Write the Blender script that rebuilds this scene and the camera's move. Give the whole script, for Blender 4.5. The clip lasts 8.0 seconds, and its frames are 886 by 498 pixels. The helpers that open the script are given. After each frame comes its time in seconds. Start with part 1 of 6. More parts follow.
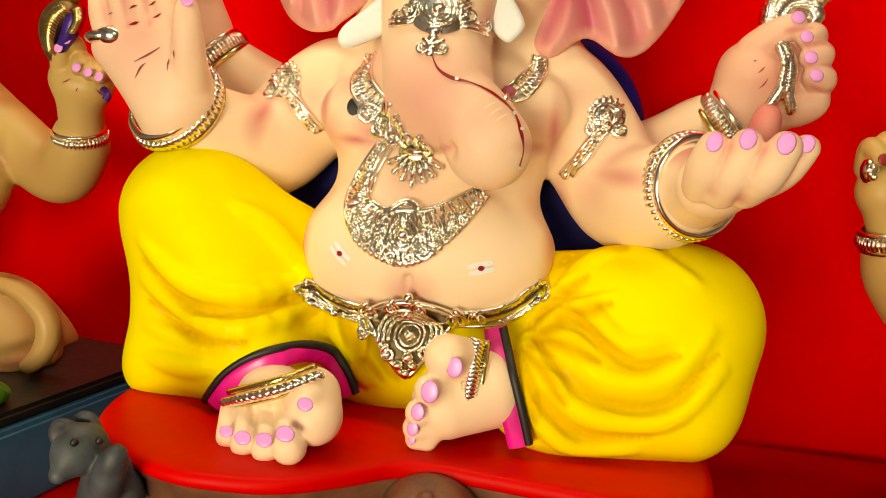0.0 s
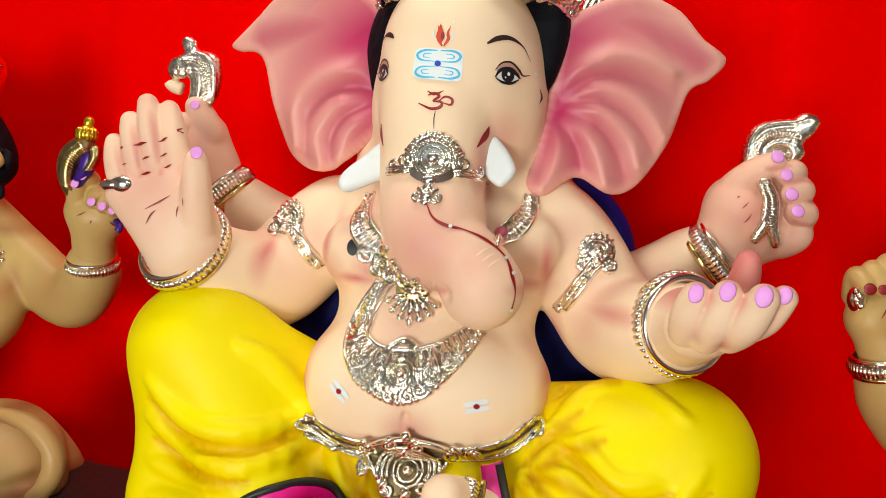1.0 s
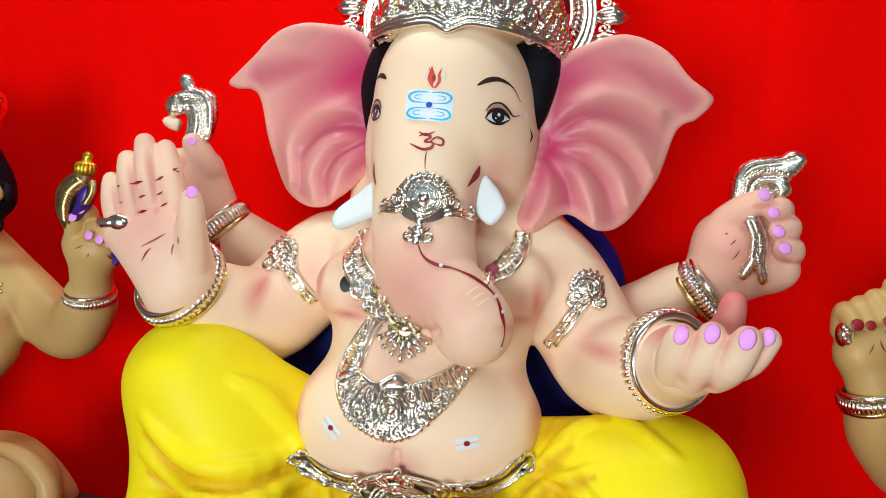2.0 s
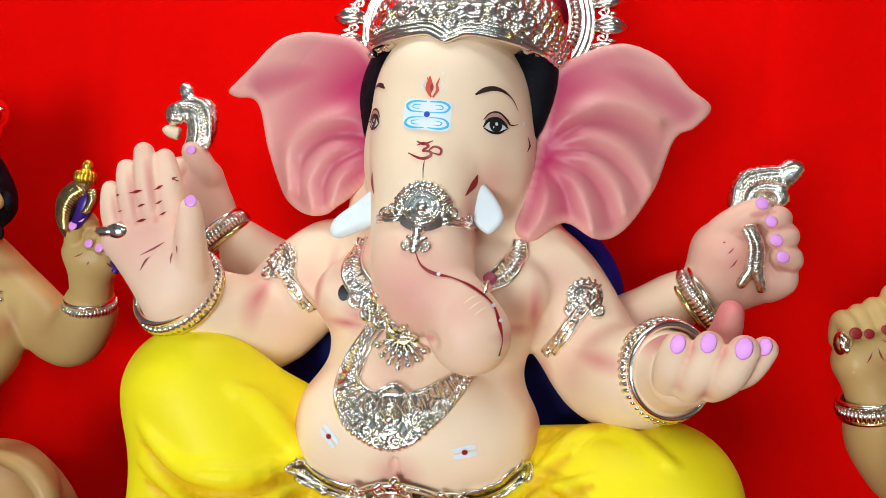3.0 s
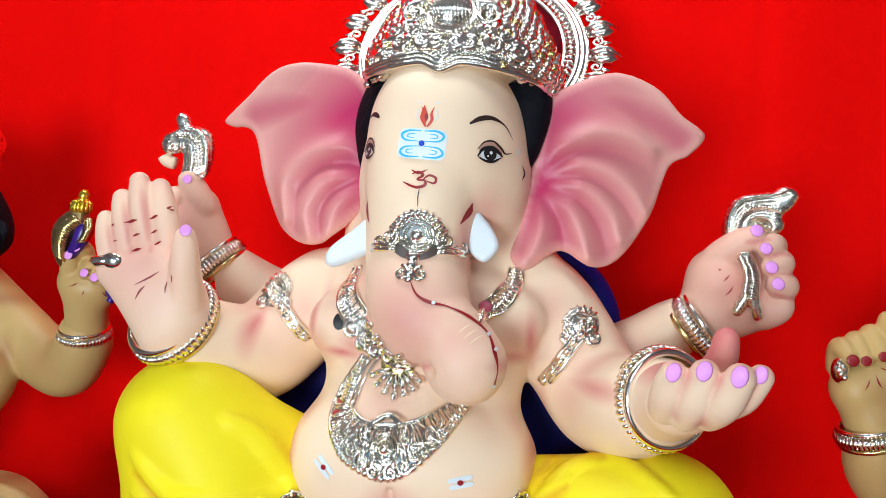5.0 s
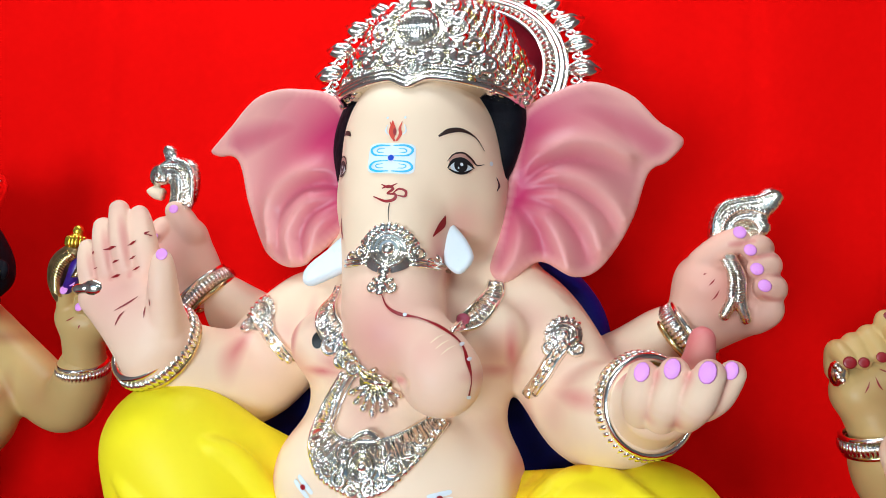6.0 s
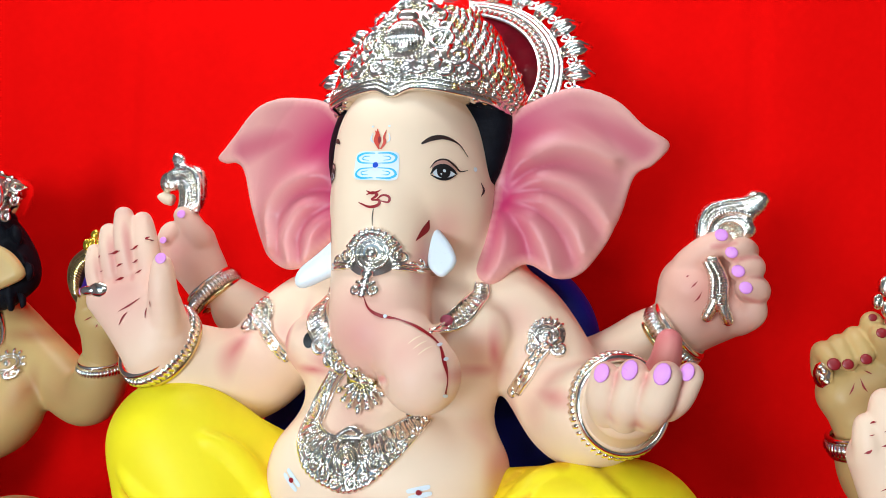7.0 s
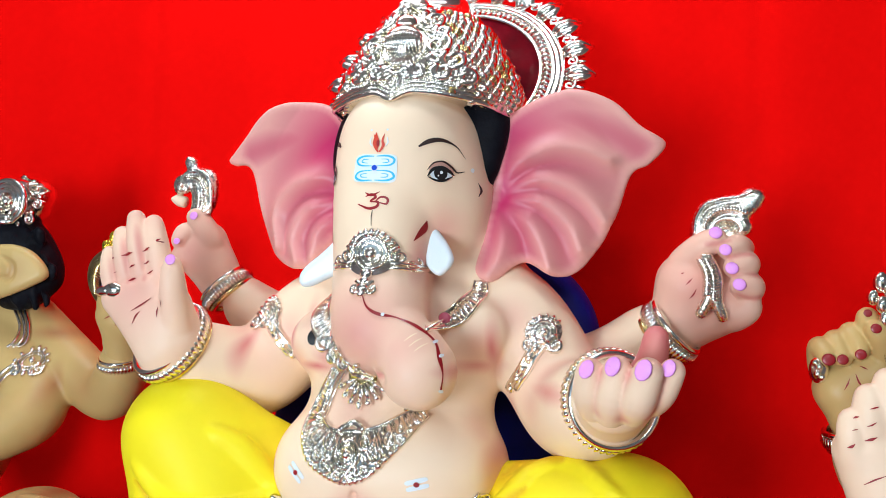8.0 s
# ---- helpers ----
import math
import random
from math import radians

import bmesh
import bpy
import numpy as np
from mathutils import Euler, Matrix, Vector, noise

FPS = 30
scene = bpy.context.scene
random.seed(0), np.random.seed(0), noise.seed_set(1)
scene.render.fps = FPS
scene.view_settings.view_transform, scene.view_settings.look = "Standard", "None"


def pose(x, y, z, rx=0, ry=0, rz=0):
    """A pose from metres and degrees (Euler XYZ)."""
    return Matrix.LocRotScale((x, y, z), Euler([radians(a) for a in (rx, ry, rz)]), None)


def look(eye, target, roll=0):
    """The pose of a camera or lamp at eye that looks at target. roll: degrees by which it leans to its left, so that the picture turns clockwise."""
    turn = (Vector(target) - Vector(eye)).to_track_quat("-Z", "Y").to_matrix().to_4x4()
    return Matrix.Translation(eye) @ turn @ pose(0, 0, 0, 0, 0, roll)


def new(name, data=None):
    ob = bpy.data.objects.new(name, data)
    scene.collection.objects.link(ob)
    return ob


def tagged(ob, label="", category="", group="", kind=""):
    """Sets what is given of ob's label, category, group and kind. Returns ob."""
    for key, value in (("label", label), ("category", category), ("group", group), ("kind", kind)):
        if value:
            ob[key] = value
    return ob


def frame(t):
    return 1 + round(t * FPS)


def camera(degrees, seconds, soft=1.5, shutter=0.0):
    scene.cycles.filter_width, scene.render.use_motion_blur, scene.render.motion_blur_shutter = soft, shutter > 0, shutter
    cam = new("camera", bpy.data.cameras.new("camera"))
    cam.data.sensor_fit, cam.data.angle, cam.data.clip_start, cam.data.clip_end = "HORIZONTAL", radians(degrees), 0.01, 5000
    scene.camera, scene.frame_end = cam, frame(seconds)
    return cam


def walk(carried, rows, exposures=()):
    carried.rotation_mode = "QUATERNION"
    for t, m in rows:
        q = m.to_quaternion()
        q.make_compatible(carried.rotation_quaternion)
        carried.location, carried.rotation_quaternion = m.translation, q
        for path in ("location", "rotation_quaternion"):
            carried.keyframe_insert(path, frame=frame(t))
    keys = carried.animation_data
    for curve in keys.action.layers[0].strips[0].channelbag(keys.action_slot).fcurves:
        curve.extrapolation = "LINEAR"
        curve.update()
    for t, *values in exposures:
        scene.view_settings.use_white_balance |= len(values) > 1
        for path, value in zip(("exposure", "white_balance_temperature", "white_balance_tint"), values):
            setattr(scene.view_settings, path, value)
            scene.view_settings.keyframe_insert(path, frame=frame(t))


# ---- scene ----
cam = camera(57.8, 8.0, soft=0.9)
METRES, EYE, TILT, LEAN, TURN = 0.4, 1.25, -8.0, -5.0, 8.0
ROWS = [
    (0, 0, 0, 0, 0, 0, -0),
    (0.2, 0.0169, -0.0213, 0.061, 0.2476, 1.3241, 0.4077),
    (0.5, 0.0364, -0.0463, 0.111, 0.61, 3.74, 0.51),
    (1, 0.0436, -0.0905, 0.1681, 0.74, 5.79, 0.47),
    (1.5, 0.0662, -0.1269, 0.2111, 0.74, 6.63, 0.43),
    (2, 0.0734, -0.1322, 0.2231, 0.77, 7.11, 0.42),
    (3.5, 0.0905, -0.142, 0.2345, 0.93, 7.76, 0.4),
    (4, 0.0936, -0.1456, 0.2411, 0.99, 8.08, 0.39),
    (4.5, 0.0969, -0.1562, 0.2485, 1.12, 8.48, 0.36),
    (4.7, 0.0953, -0.1574, 0.2483, 1.0725, 8.7401, 0.3437),
    (5.8, 0.1455, -0.0578, 0.1599, 1.5415, 12.1951, 2.6878),
    (6, 0.2876, -0.1022, 0.1391, 3.82, 12.63, 2.44),
    (6.5, 0.4231, -0.1343, 0.1427, 5.66, 12.66, 2.08),
    (7, 0.4995, -0.1735, 0.1327, 7.15, 12.54, 1.88),
    (7.5, 0.5604, -0.2086, 0.1425, 8.32, 12.47, 1.77),
    (8, 0.618, -0.233, 0.1301, 9.38, 12.21, 1.84),
]
# exposure follows the phone: warm at first, then brighter and cooler
EXPOSURES = [(0.0, -0.30, 11000, 2), (0.5, -0.36, 8600, 2), (1.0, -0.36, 6900, 2), (1.5, -0.37, 6200, 1), (2.2, -0.37, 5950, 0), (4.5, -0.30, 5600, 0), (6.0, -0.24, 5450, 0), (8.0, -0.20, 5450, 0)]
walk(cam, [(t, pose(0, 0, EYE, TILT, LEAN, TURN) @ pose(METRES * x, METRES * y, METRES * z, 90 + pitch, roll, yaw)) for t, x, y, z, yaw, pitch, roll in ROWS], EXPOSURES)

# ---- light ----
world = bpy.data.worlds.new("world")
scene.world = world
world.use_nodes = True
sky = world.node_tree.nodes.new("ShaderNodeTexSky")
sky.sky_type, sky.sun_disc, sky.sun_elevation, sky.sun_rotation = "NISHITA", False, radians(50), radians(160)
world.node_tree.links.new(sky.outputs[0], world.node_tree.nodes["Background"].inputs[0])
world.node_tree.nodes["Background"].inputs[1].default_value = 0.05


def area_lamp(name, w, h, power, m, colour=(1, 1, 1)):
    data = bpy.data.lights.new(name, "AREA")
    data.shape, data.size, data.size_y, data.energy, data.color = "RECTANGLE", w, h, power, colour
    ob = new(name, data)
    ob.matrix_world = m
    return ob


# added lights, all unseen: key for an assumed shop front, two made-up tube lamps
area_lamp("added_front_key", 1.2, 1.2, 105, look((-0.90, -2.30, 0.88), (-0.1, 1.0, 1.15)), (1.0, 0.98, 0.96))
# added fill from above, chiefly for the crown
area_lamp("added_front_fill", 1.2, 0.10, 8, look((0.45, -0.60, 2.15), (-0.15, 1.05, 1.2)), (1.0, 0.97, 0.93))
# added to brighten the upper curtain, no known source
area_lamp("added_curtain_light", 1.6, 0.08, 21, look((-0.50, 0.80, 2.86), (-0.42, 1.45, 1.7)), (1.0, 0.97, 0.93))


# ---- materials ----
def material(name, colour, rough=0.5, metal=0.0, vary=0.12, scale=9.0, fine=90.0, bump=0.1, second=None, coat=0.0, spec=0.5, reach=0.002):
    """A painted or woven surface: broad blotches between two colours, fine grain, relief."""
    m = bpy.data.materials.new(name)
    m.use_nodes = True
    nt = m.node_tree
    b = nt.nodes["Principled BSDF"]
    co = nt.nodes.new("ShaderNodeTexCoord")
    broad, grain = nt.nodes.new("ShaderNodeTexNoise"), nt.nodes.new("ShaderNodeTexNoise")
    for n, s in ((broad, scale), (grain, fine)):
        n.inputs["Scale"].default_value, n.inputs["Detail"].default_value = s, 4
        nt.links.new(co.outputs["Object"], n.inputs["Vector"])
    ramp = nt.nodes.new("ShaderNodeValToRGB")
    c2 = second or tuple(c * (1 - vary) for c in colour)
    ramp.color_ramp.elements[0].position, ramp.color_ramp.elements[1].position = 0.36, 0.64
    ramp.color_ramp.elements[0].color, ramp.color_ramp.elements[1].color = (*c2, 1), (*colour, 1)
    nt.links.new(broad.outputs["Fac"], ramp.inputs["Fac"])
    nt.links.new(ramp.outputs["Color"], b.inputs["Base Color"])
    r = nt.nodes.new("ShaderNodeMapRange")
    r.inputs["To Min"].default_value, r.inputs["To Max"].default_value = max(0.03, rough - 0.08), min(1, rough + 0.08)
    nt.links.new(grain.outputs["Fac"], r.inputs["Value"])
    nt.links.new(r.outputs["Result"], b.inputs["Roughness"])
    if bump:
        bm = nt.nodes.new("ShaderNodeBump")
        bm.inputs["Strength"].default_value, bm.inputs["Distance"].default_value = bump, reach
        nt.links.new(grain.outputs["Fac"], bm.inputs["Height"])
        nt.links.new(bm.outputs["Normal"], b.inputs["Normal"])
    b.inputs["Metallic"].default_value = metal
    b.inputs["Coat Weight"].default_value, b.inputs["Coat Roughness"].default_value = coat, 0.25
    b.inputs["Specular IOR Level"].default_value = spec
    return m


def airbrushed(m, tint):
    """Lays airbrush tint and some painted shade over a painted surface by attribute 'spray'."""
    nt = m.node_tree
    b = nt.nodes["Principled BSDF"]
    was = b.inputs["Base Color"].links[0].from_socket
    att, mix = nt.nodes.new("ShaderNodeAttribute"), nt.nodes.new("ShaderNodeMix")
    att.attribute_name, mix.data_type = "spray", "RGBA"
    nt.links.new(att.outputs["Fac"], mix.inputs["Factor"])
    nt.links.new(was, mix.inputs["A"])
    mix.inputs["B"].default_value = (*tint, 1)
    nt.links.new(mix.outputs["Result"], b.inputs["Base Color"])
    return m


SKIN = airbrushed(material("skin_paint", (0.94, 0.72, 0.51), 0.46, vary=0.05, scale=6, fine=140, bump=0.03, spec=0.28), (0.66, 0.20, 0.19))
EAR = airbrushed(material("ear_paint", (0.93, 0.52, 0.43), 0.40, vary=0.07, scale=7, fine=140, bump=0.03, spec=0.35), (0.48, 0.022, 0.11))
TAN = airbrushed(material("tan_paint", (0.62, 0.43, 0.16), 0.42, vary=0.10, scale=6, fine=140, bump=0.03, spec=0.35), (0.36, 0.14, 0.05))
YELLOW = airbrushed(material("yellow_paint", (0.95, 0.79, 0.004), 0.50, vary=0.07, scale=5, fine=120, bump=0.04, spec=0.22), (0.66, 0.33, 0.002))
SILVER = material("silver_gilt", (0.95, 0.94, 0.90), 0.17, 1.0, 0.12, 34, 260, 0.04, second=(0.93, 0.88, 0.74))
# the blackness of recesses between ornaments is put into this colour
DULL = material("dark_gilt", (0.20, 0.15, 0.08), 0.34, 1.0, 0.3, 40, 260, 0.2)
GOLD = material("gold_paint", (0.88, 0.72, 0.34), 0.2, 1.0, 0.2, 30, 260, 0.12)
MAGENTA = material("magenta_paint", (0.90, 0.01, 0.34), 0.3, vary=0.30, scale=24, bump=0.05)
BLACK = material("black_paint", (0.008, 0.008, 0.009), 0.5, vary=0.3, bump=0.1)
HAIR = material("hair_paint", (0.006, 0.006, 0.010), 0.6, vary=0.4, scale=40, fine=90, bump=0.8, spec=0.10)
WHITE = material("white_enamel", (0.80, 0.86, 0.90), 0.3, vary=0.05, bump=0.02)
LILAC = material("lilac_nail", (0.82, 0.34, 0.86), 0.3, vary=0.06, bump=0.02)
CRIMSON = material("crimson_paint", (0.30, 0.006, 0.012), 0.35, vary=0.2, bump=0.02)
SCARLET = material("scarlet_paint", (0.62, 0.05, 0.02), 0.4, vary=0.1, bump=0.02)
BROWN = material("brown_line", (0.035, 0.016, 0.012), 0.5, vary=0.2, bump=0.02)
CYAN = material("cyan_paint", (0.08, 0.52, 0.82), 0.4, vary=0.12, bump=0.02)
BLUE = material("deep_blue_dot", (0.01, 0.06, 0.55), 0.4, vary=0.1, bump=0.02)
LASH = material("eye_shade", (0.60, 0.33, 0.26), 0.5, vary=0.1, bump=0.02)
IRIS = material("iris_paint", (0.012, 0.011, 0.011), 0.4, vary=0.2, bump=0.0)
GEM = material("pink_gem", (0.62, 0.12, 0.20), 0.18, vary=0.1, bump=0.0, coat=0.6)
MAROON = material("maroon_velvet", (0.20, 0.001, 0.010), 0.4, vary=0.5, scale=20, bump=0.1, spec=0.12)
ANTIQUE = material("antique_gilt", (0.36, 0.26, 0.12), 0.32, 0.85, 0.5, 60, 260, 0.2)
PURPLE = material("purple_paint", (0.05, 0.012, 0.24), 0.3, vary=0.3, scale=40, bump=0.1)
SEAT_RED = material("red_seat_paint", (0.66, 0.0, 0.004), 0.5, spec=0.12, vary=0.12, scale=6, fine=80, bump=0.06)
CARVED = material("carved_brown_paint", (0.20, 0.080, 0.045), 0.42, vary=0.45, scale=28, fine=160, bump=0.25)
NAVY = material("navy_velvet", (0.003, 0.004, 0.20), 0.6, vary=0.35, scale=14, fine=300, bump=0.25, spec=0.25)
TEAL = material("blue_base_paint", (0.03, 0.13, 0.28), 0.45, vary=0.3, scale=10, bump=0.1)
GREEN = material("green_leaf_paint", (0.03, 0.20, 0.02), 0.5, vary=0.3, scale=20, bump=0.1)
GREY = material("mouse_grey_paint", (0.075, 0.095, 0.115), 0.55, vary=0.75, scale=22, bump=0.15)
CURTAIN = material("red_satin_curtain", (0.80, 0.0, 0.0), 0.85, vary=0.08, scale=2.2, fine=420, bump=0.12, spec=0.0)
# dark, so that the unseen walls bounce little light and darken reflections
WALL = material("dark_unseen_wall_paint", (0.22, 0.21, 0.21), 0.8, vary=0.25, scale=3, fine=60, bump=0.2)
LEAF = material("silver_leaf", (0.93, 0.93, 0.90), 0.26, 1.0, 0.14, 60, 200, 0.25, second=(0.90, 0.84, 0.68))
PLASTER = material("shop_wall_plaster", (0.78, 0.77, 0.74), 0.8, vary=0.1, scale=3, fine=60, bump=0.2)
CONCRETE = material("grey_floor", (0.15, 0.145, 0.14), 0.6, vary=0.25, scale=3, fine=50, bump=0.2)
TABLE = material("red_table_cloth", (0.50, 0.002, 0.002), 0.8, spec=0.05, vary=0.3, scale=4, fine=60, bump=0.2)
# glow of the added, unseen tube lamps
GLOW = bpy.data.materials.new("added_lamp_glow")
GLOW.use_nodes = True
GLOW.node_tree.nodes["Principled BSDF"].inputs["Emission Color"].default_value = (1, 0.97, 0.92, 1)
GLOW.node_tree.nodes["Principled BSDF"].inputs["Emission Strength"].default_value = 6.0


# ---- sculpting tools ----
def vec(*p):
    return np.array(p, dtype=float)


def curve(points, n=8, closed=False):
    """A smooth line through the points (Catmull-Rom), n steps a span; extra columns such as radii glide along."""
    p = np.array(points, dtype=float)
    if closed:
        p = np.vstack([p[-1], p, p[0], p[1]])
    else:
        p = np.vstack([2 * p[0] - p[1], p, 2 * p[-1] - p[-2]])
    out = []
    for i in range(1, len(p) - 2):
        a, b, c, d = p[i - 1:i + 3]
        for s in np.arange(n) / n:
            out.append(0.5 * (2 * b + (c - a) * s + (2 * a - 5 * b + 4 * c - d) * s * s + (3 * b - a - 3 * c + d) * s ** 3))
    if not closed:
        out.append(p[-2])
    return np.array(out)


class Clay:
    """A lump of clay on a grid: signed distances, to which forms are blended and from which they are cut."""

    def __init__(self, low, high, step):
        self.low, self.step = np.array(low, dtype=float), step
        self.n = np.ceil((np.array(high) - self.low) / step).astype(int) + 1
        self.d = np.full(self.n, 0.08, dtype=np.float32)
        self.ax = [self.low[i] + step * np.arange(self.n[i]) for i in range(3)]
        self.cache = None

    def patch(self, low, high):
        s = []
        for i in range(3):
            a = int(np.floor((low[i] - self.low[i]) / self.step))
            b = int(np.ceil((high[i] - self.low[i]) / self.step)) + 1
            s.append(slice(max(0, min(a, self.n[i] - 1)), max(1, min(b, self.n[i]))))
        s = tuple(s)
        return s, self.ax[0][s[0]][:, None, None], self.ax[1][s[1]][None, :, None], self.ax[2][s[2]][None, None, :]

    def blend(self, s, e, k, cut=False):
        d = self.d[s]
        if cut:
            h = np.clip(0.5 - 0.5 * (d + e) / k, 0, 1)
            self.d[s] = d * (1 - h) - e * h + k * h * (1 - h)
        else:
            h = np.clip(0.5 + 0.5 * (d - e) / k, 0, 1)
            self.d[s] = d * (1 - h) + e * h - k * h * (1 - h)
        self.cache = None

    def ball(self, c, r, k=0.02, cut=False, turn=(0, 0, 0)):
        """An ellipsoid with half axes r, turned by degrees."""
        r = np.array(r if hasattr(r, "__len__") else (r, r, r), dtype=float)
        g = max(r) + k + 0.02
        s, x, y, z = self.patch(np.array(c) - g, np.array(c) + g)
        m = np.array(Euler([radians(a) for a in turn]).to_matrix())
        x, y, z = x - c[0], y - c[1], z - c[2]
        q = [(m[0, i] * x + m[1, i] * y + m[2, i] * z) / r[i] for i in range(3)]
        k0 = np.sqrt(q[0] ** 2 + q[1] ** 2 + q[2] ** 2)
        k1 = np.sqrt((q[0] / r[0]) ** 2 + (q[1] / r[1]) ** 2 + (q[2] / r[2]) ** 2)
        self.blend(s, (k0 * (k0 - 1) / np.maximum(k1, 1e-6)).astype(np.float32), k, cut)

    def cap(self, a, b, ra, rb=None, k=0.02, cut=False):
        """A rounded limb from a to b."""
        rb = ra if rb is None else rb
        a, b = np.array(a, dtype=float), np.array(b, dtype=float)
        g = max(ra, rb) + k + 0.02
        s, x, y, z = self.patch(np.minimum(a, b) - g, np.maximum(a, b) + g)
        v = b - a
        t = np.clip(((x - a[0]) * v[0] + (y - a[1]) * v[1] + (z - a[2]) * v[2]) / max(v @ v, 1e-9), 0, 1)
        e = np.sqrt((x - a[0] - t * v[0]) ** 2 + (y - a[1] - t * v[1]) ** 2 + (z - a[2] - t * v[2]) ** 2) - (ra + (rb - ra) * t)
        self.blend(s, e.astype(np.float32), k, cut)

    def chain(self, points, radii, k=0.02, n=4, cut=False):
        p = curve([(*q, r) for q, r in zip(points, radii)], n)
        for a, b in zip(p[:-1], p[1:]):
            self.cap(a[:3], b[:3], max(a[3], 1e-3), max(b[3], 1e-3), k, cut)

    def sheet(self, outline, middle, half, k=0.008):
        """A curved sheet: the outline in x and z, middle(x, z) its depth y, half its half thickness, round at the rim."""
        o = np.array(outline)
        x, z = self.ax[0][:, None], self.ax[2][None, :]
        d2 = np.full((self.n[0], self.n[2]), 9.0)
        inside = np.zeros(d2.shape, dtype=bool)
        for a, b in zip(o, np.roll(o, -1, axis=0)):
            v = b - a
            t = np.clip(((x - a[0]) * v[0] + (z - a[1]) * v[1]) / max(v @ v, 1e-12), 0, 1)
            d2 = np.minimum(d2, np.hypot(x - a[0] - t * v[0], z - a[1] - t * v[1]))
            if a[1] != b[1]:
                inside ^= ((a[1] > z) != (b[1] > z)) & (x < (b[0] - a[0]) * (z - a[1]) / (b[1] - a[1]) + a[0])
        rim = np.where(inside, -d2, d2)
        f = middle(x, z)
        e1 = rim[:, None, :] + half
        e2 = np.abs(self.ax[1][None, :, None] - f[:, None, :])
        e = np.hypot(np.maximum(e1, 0), e2) - half
        self.blend((slice(None),) * 3, e.astype(np.float32), k)

    def front(self, x, z, back=None):
        """The depth y at which a line from the front first meets the clay."""
        i = min(max((x - self.low[0]) / self.step, 0), self.n[0] - 1.001)
        j = min(max((z - self.low[2]) / self.step, 0), self.n[2] - 1.001)
        a, b, u, v = int(i), int(j), i % 1, j % 1
        d = self.d
        col = d[a, :, b] * (1 - u) * (1 - v) + d[a + 1, :, b] * u * (1 - v) + d[a, :, b + 1] * (1 - u) * v + d[a + 1, :, b + 1] * u * v
        h = np.nonzero(col < 0)[0]
        if len(h) == 0 or h[0] == 0:
            return back
        q = h[0]
        return self.ax[1][q - 1] + self.step * col[q - 1] / (col[q - 1] - col[q])

    def on(self, p, proud=0.0):
        """The place p moved in depth onto the clay's front."""
        y = self.front(p[0], p[2], p[1])
        return (p[0], y - proud, p[2])

    def ridge(self, points, r, k=0.012, sunk=0.3, n=5, cut=False):
        """A fold laid over the front of the clay, thinning out at its ends."""
        c = curve(points, n)
        m = len(c) - 1
        c = [self.on(q, -r * sunk if not cut else r * 0.3) for q in c]
        w = [r * (0.35 + 0.65 * math.sin(math.pi * i / m)) for i in range(m + 1)]
        for i in range(m):
            self.cap(c[i], c[i + 1], w[i], w[i + 1], k, cut)

    def surface(self):
        """Vertices and quads of the clay's skin."""
        d, n = self.d, self.n
        for i in range(3):
            e = [slice(None)] * 3
            for q in (0, -1):
                e[i] = q
                d[tuple(e)] = np.maximum(d[tuple(e)], 1e-4)
        neg = d < 0
        total = np.zeros(n - 1, dtype=np.int8)
        corners = [(i, j, k) for i in (0, 1) for j in (0, 1) for k in (0, 1)]
        for c in corners:
            total += neg[tuple(slice(c[i], n[i] - 1 + c[i]) for i in range(3))]
        cells = np.argwhere((total > 0) & (total < 8))
        val = {c: d[cells[:, 0] + c[0], cells[:, 1] + c[1], cells[:, 2] + c[2]] for c in corners}
        pos, cnt = np.zeros((len(cells), 3)), np.zeros(len(cells))
        for a in corners:
            for i in range(3):
                if a[i] == 0:
                    b = tuple(1 if q == i else a[q] for q in range(3))
                    va, vb = val[a], val[b]
                    hit = (va < 0) != (vb < 0)
                    t = va / np.where(va == vb, 1, va - vb)
                    for q in range(3):
                        pos[:, q] += np.where(hit, a[q] + (t if q == i else 0), 0)
                    cnt += hit
        verts = self.low + (cells + pos / cnt[:, None]) * self.step
        index = np.full(n - 1, -1, dtype=np.int32)
        index[tuple(cells.T)] = np.arange(len(cells))
        quads = []
        for i in range(3):
            lo = [slice(1, n[q] - 1) for q in range(3)]
            hi = list(lo)
            lo[i], hi[i] = slice(0, n[i] - 1), slice(1, n[i])
            a, b = neg[tuple(lo)], neg[tuple(hi)]
            e = np.argwhere(a != b)
            up = a[tuple(e.T)]
            base = e + np.array([0 if q == i else 1 for q in range(3)])
            j, k = (i + 1) % 3, (i + 2) % 3
            ring = []
            for dj, dk in ((-1, -1), (0, -1), (0, 0), (-1, 0)):
                o = base.copy()
                o[:, j] += dj
                o[:, k] += dk
                ring.append(index[tuple(o.T)])
            f = np.stack(ring, axis=1)
            f[~up] = f[~up][:, ::-1]
            quads.append(f)
        return verts, np.vstack(quads)


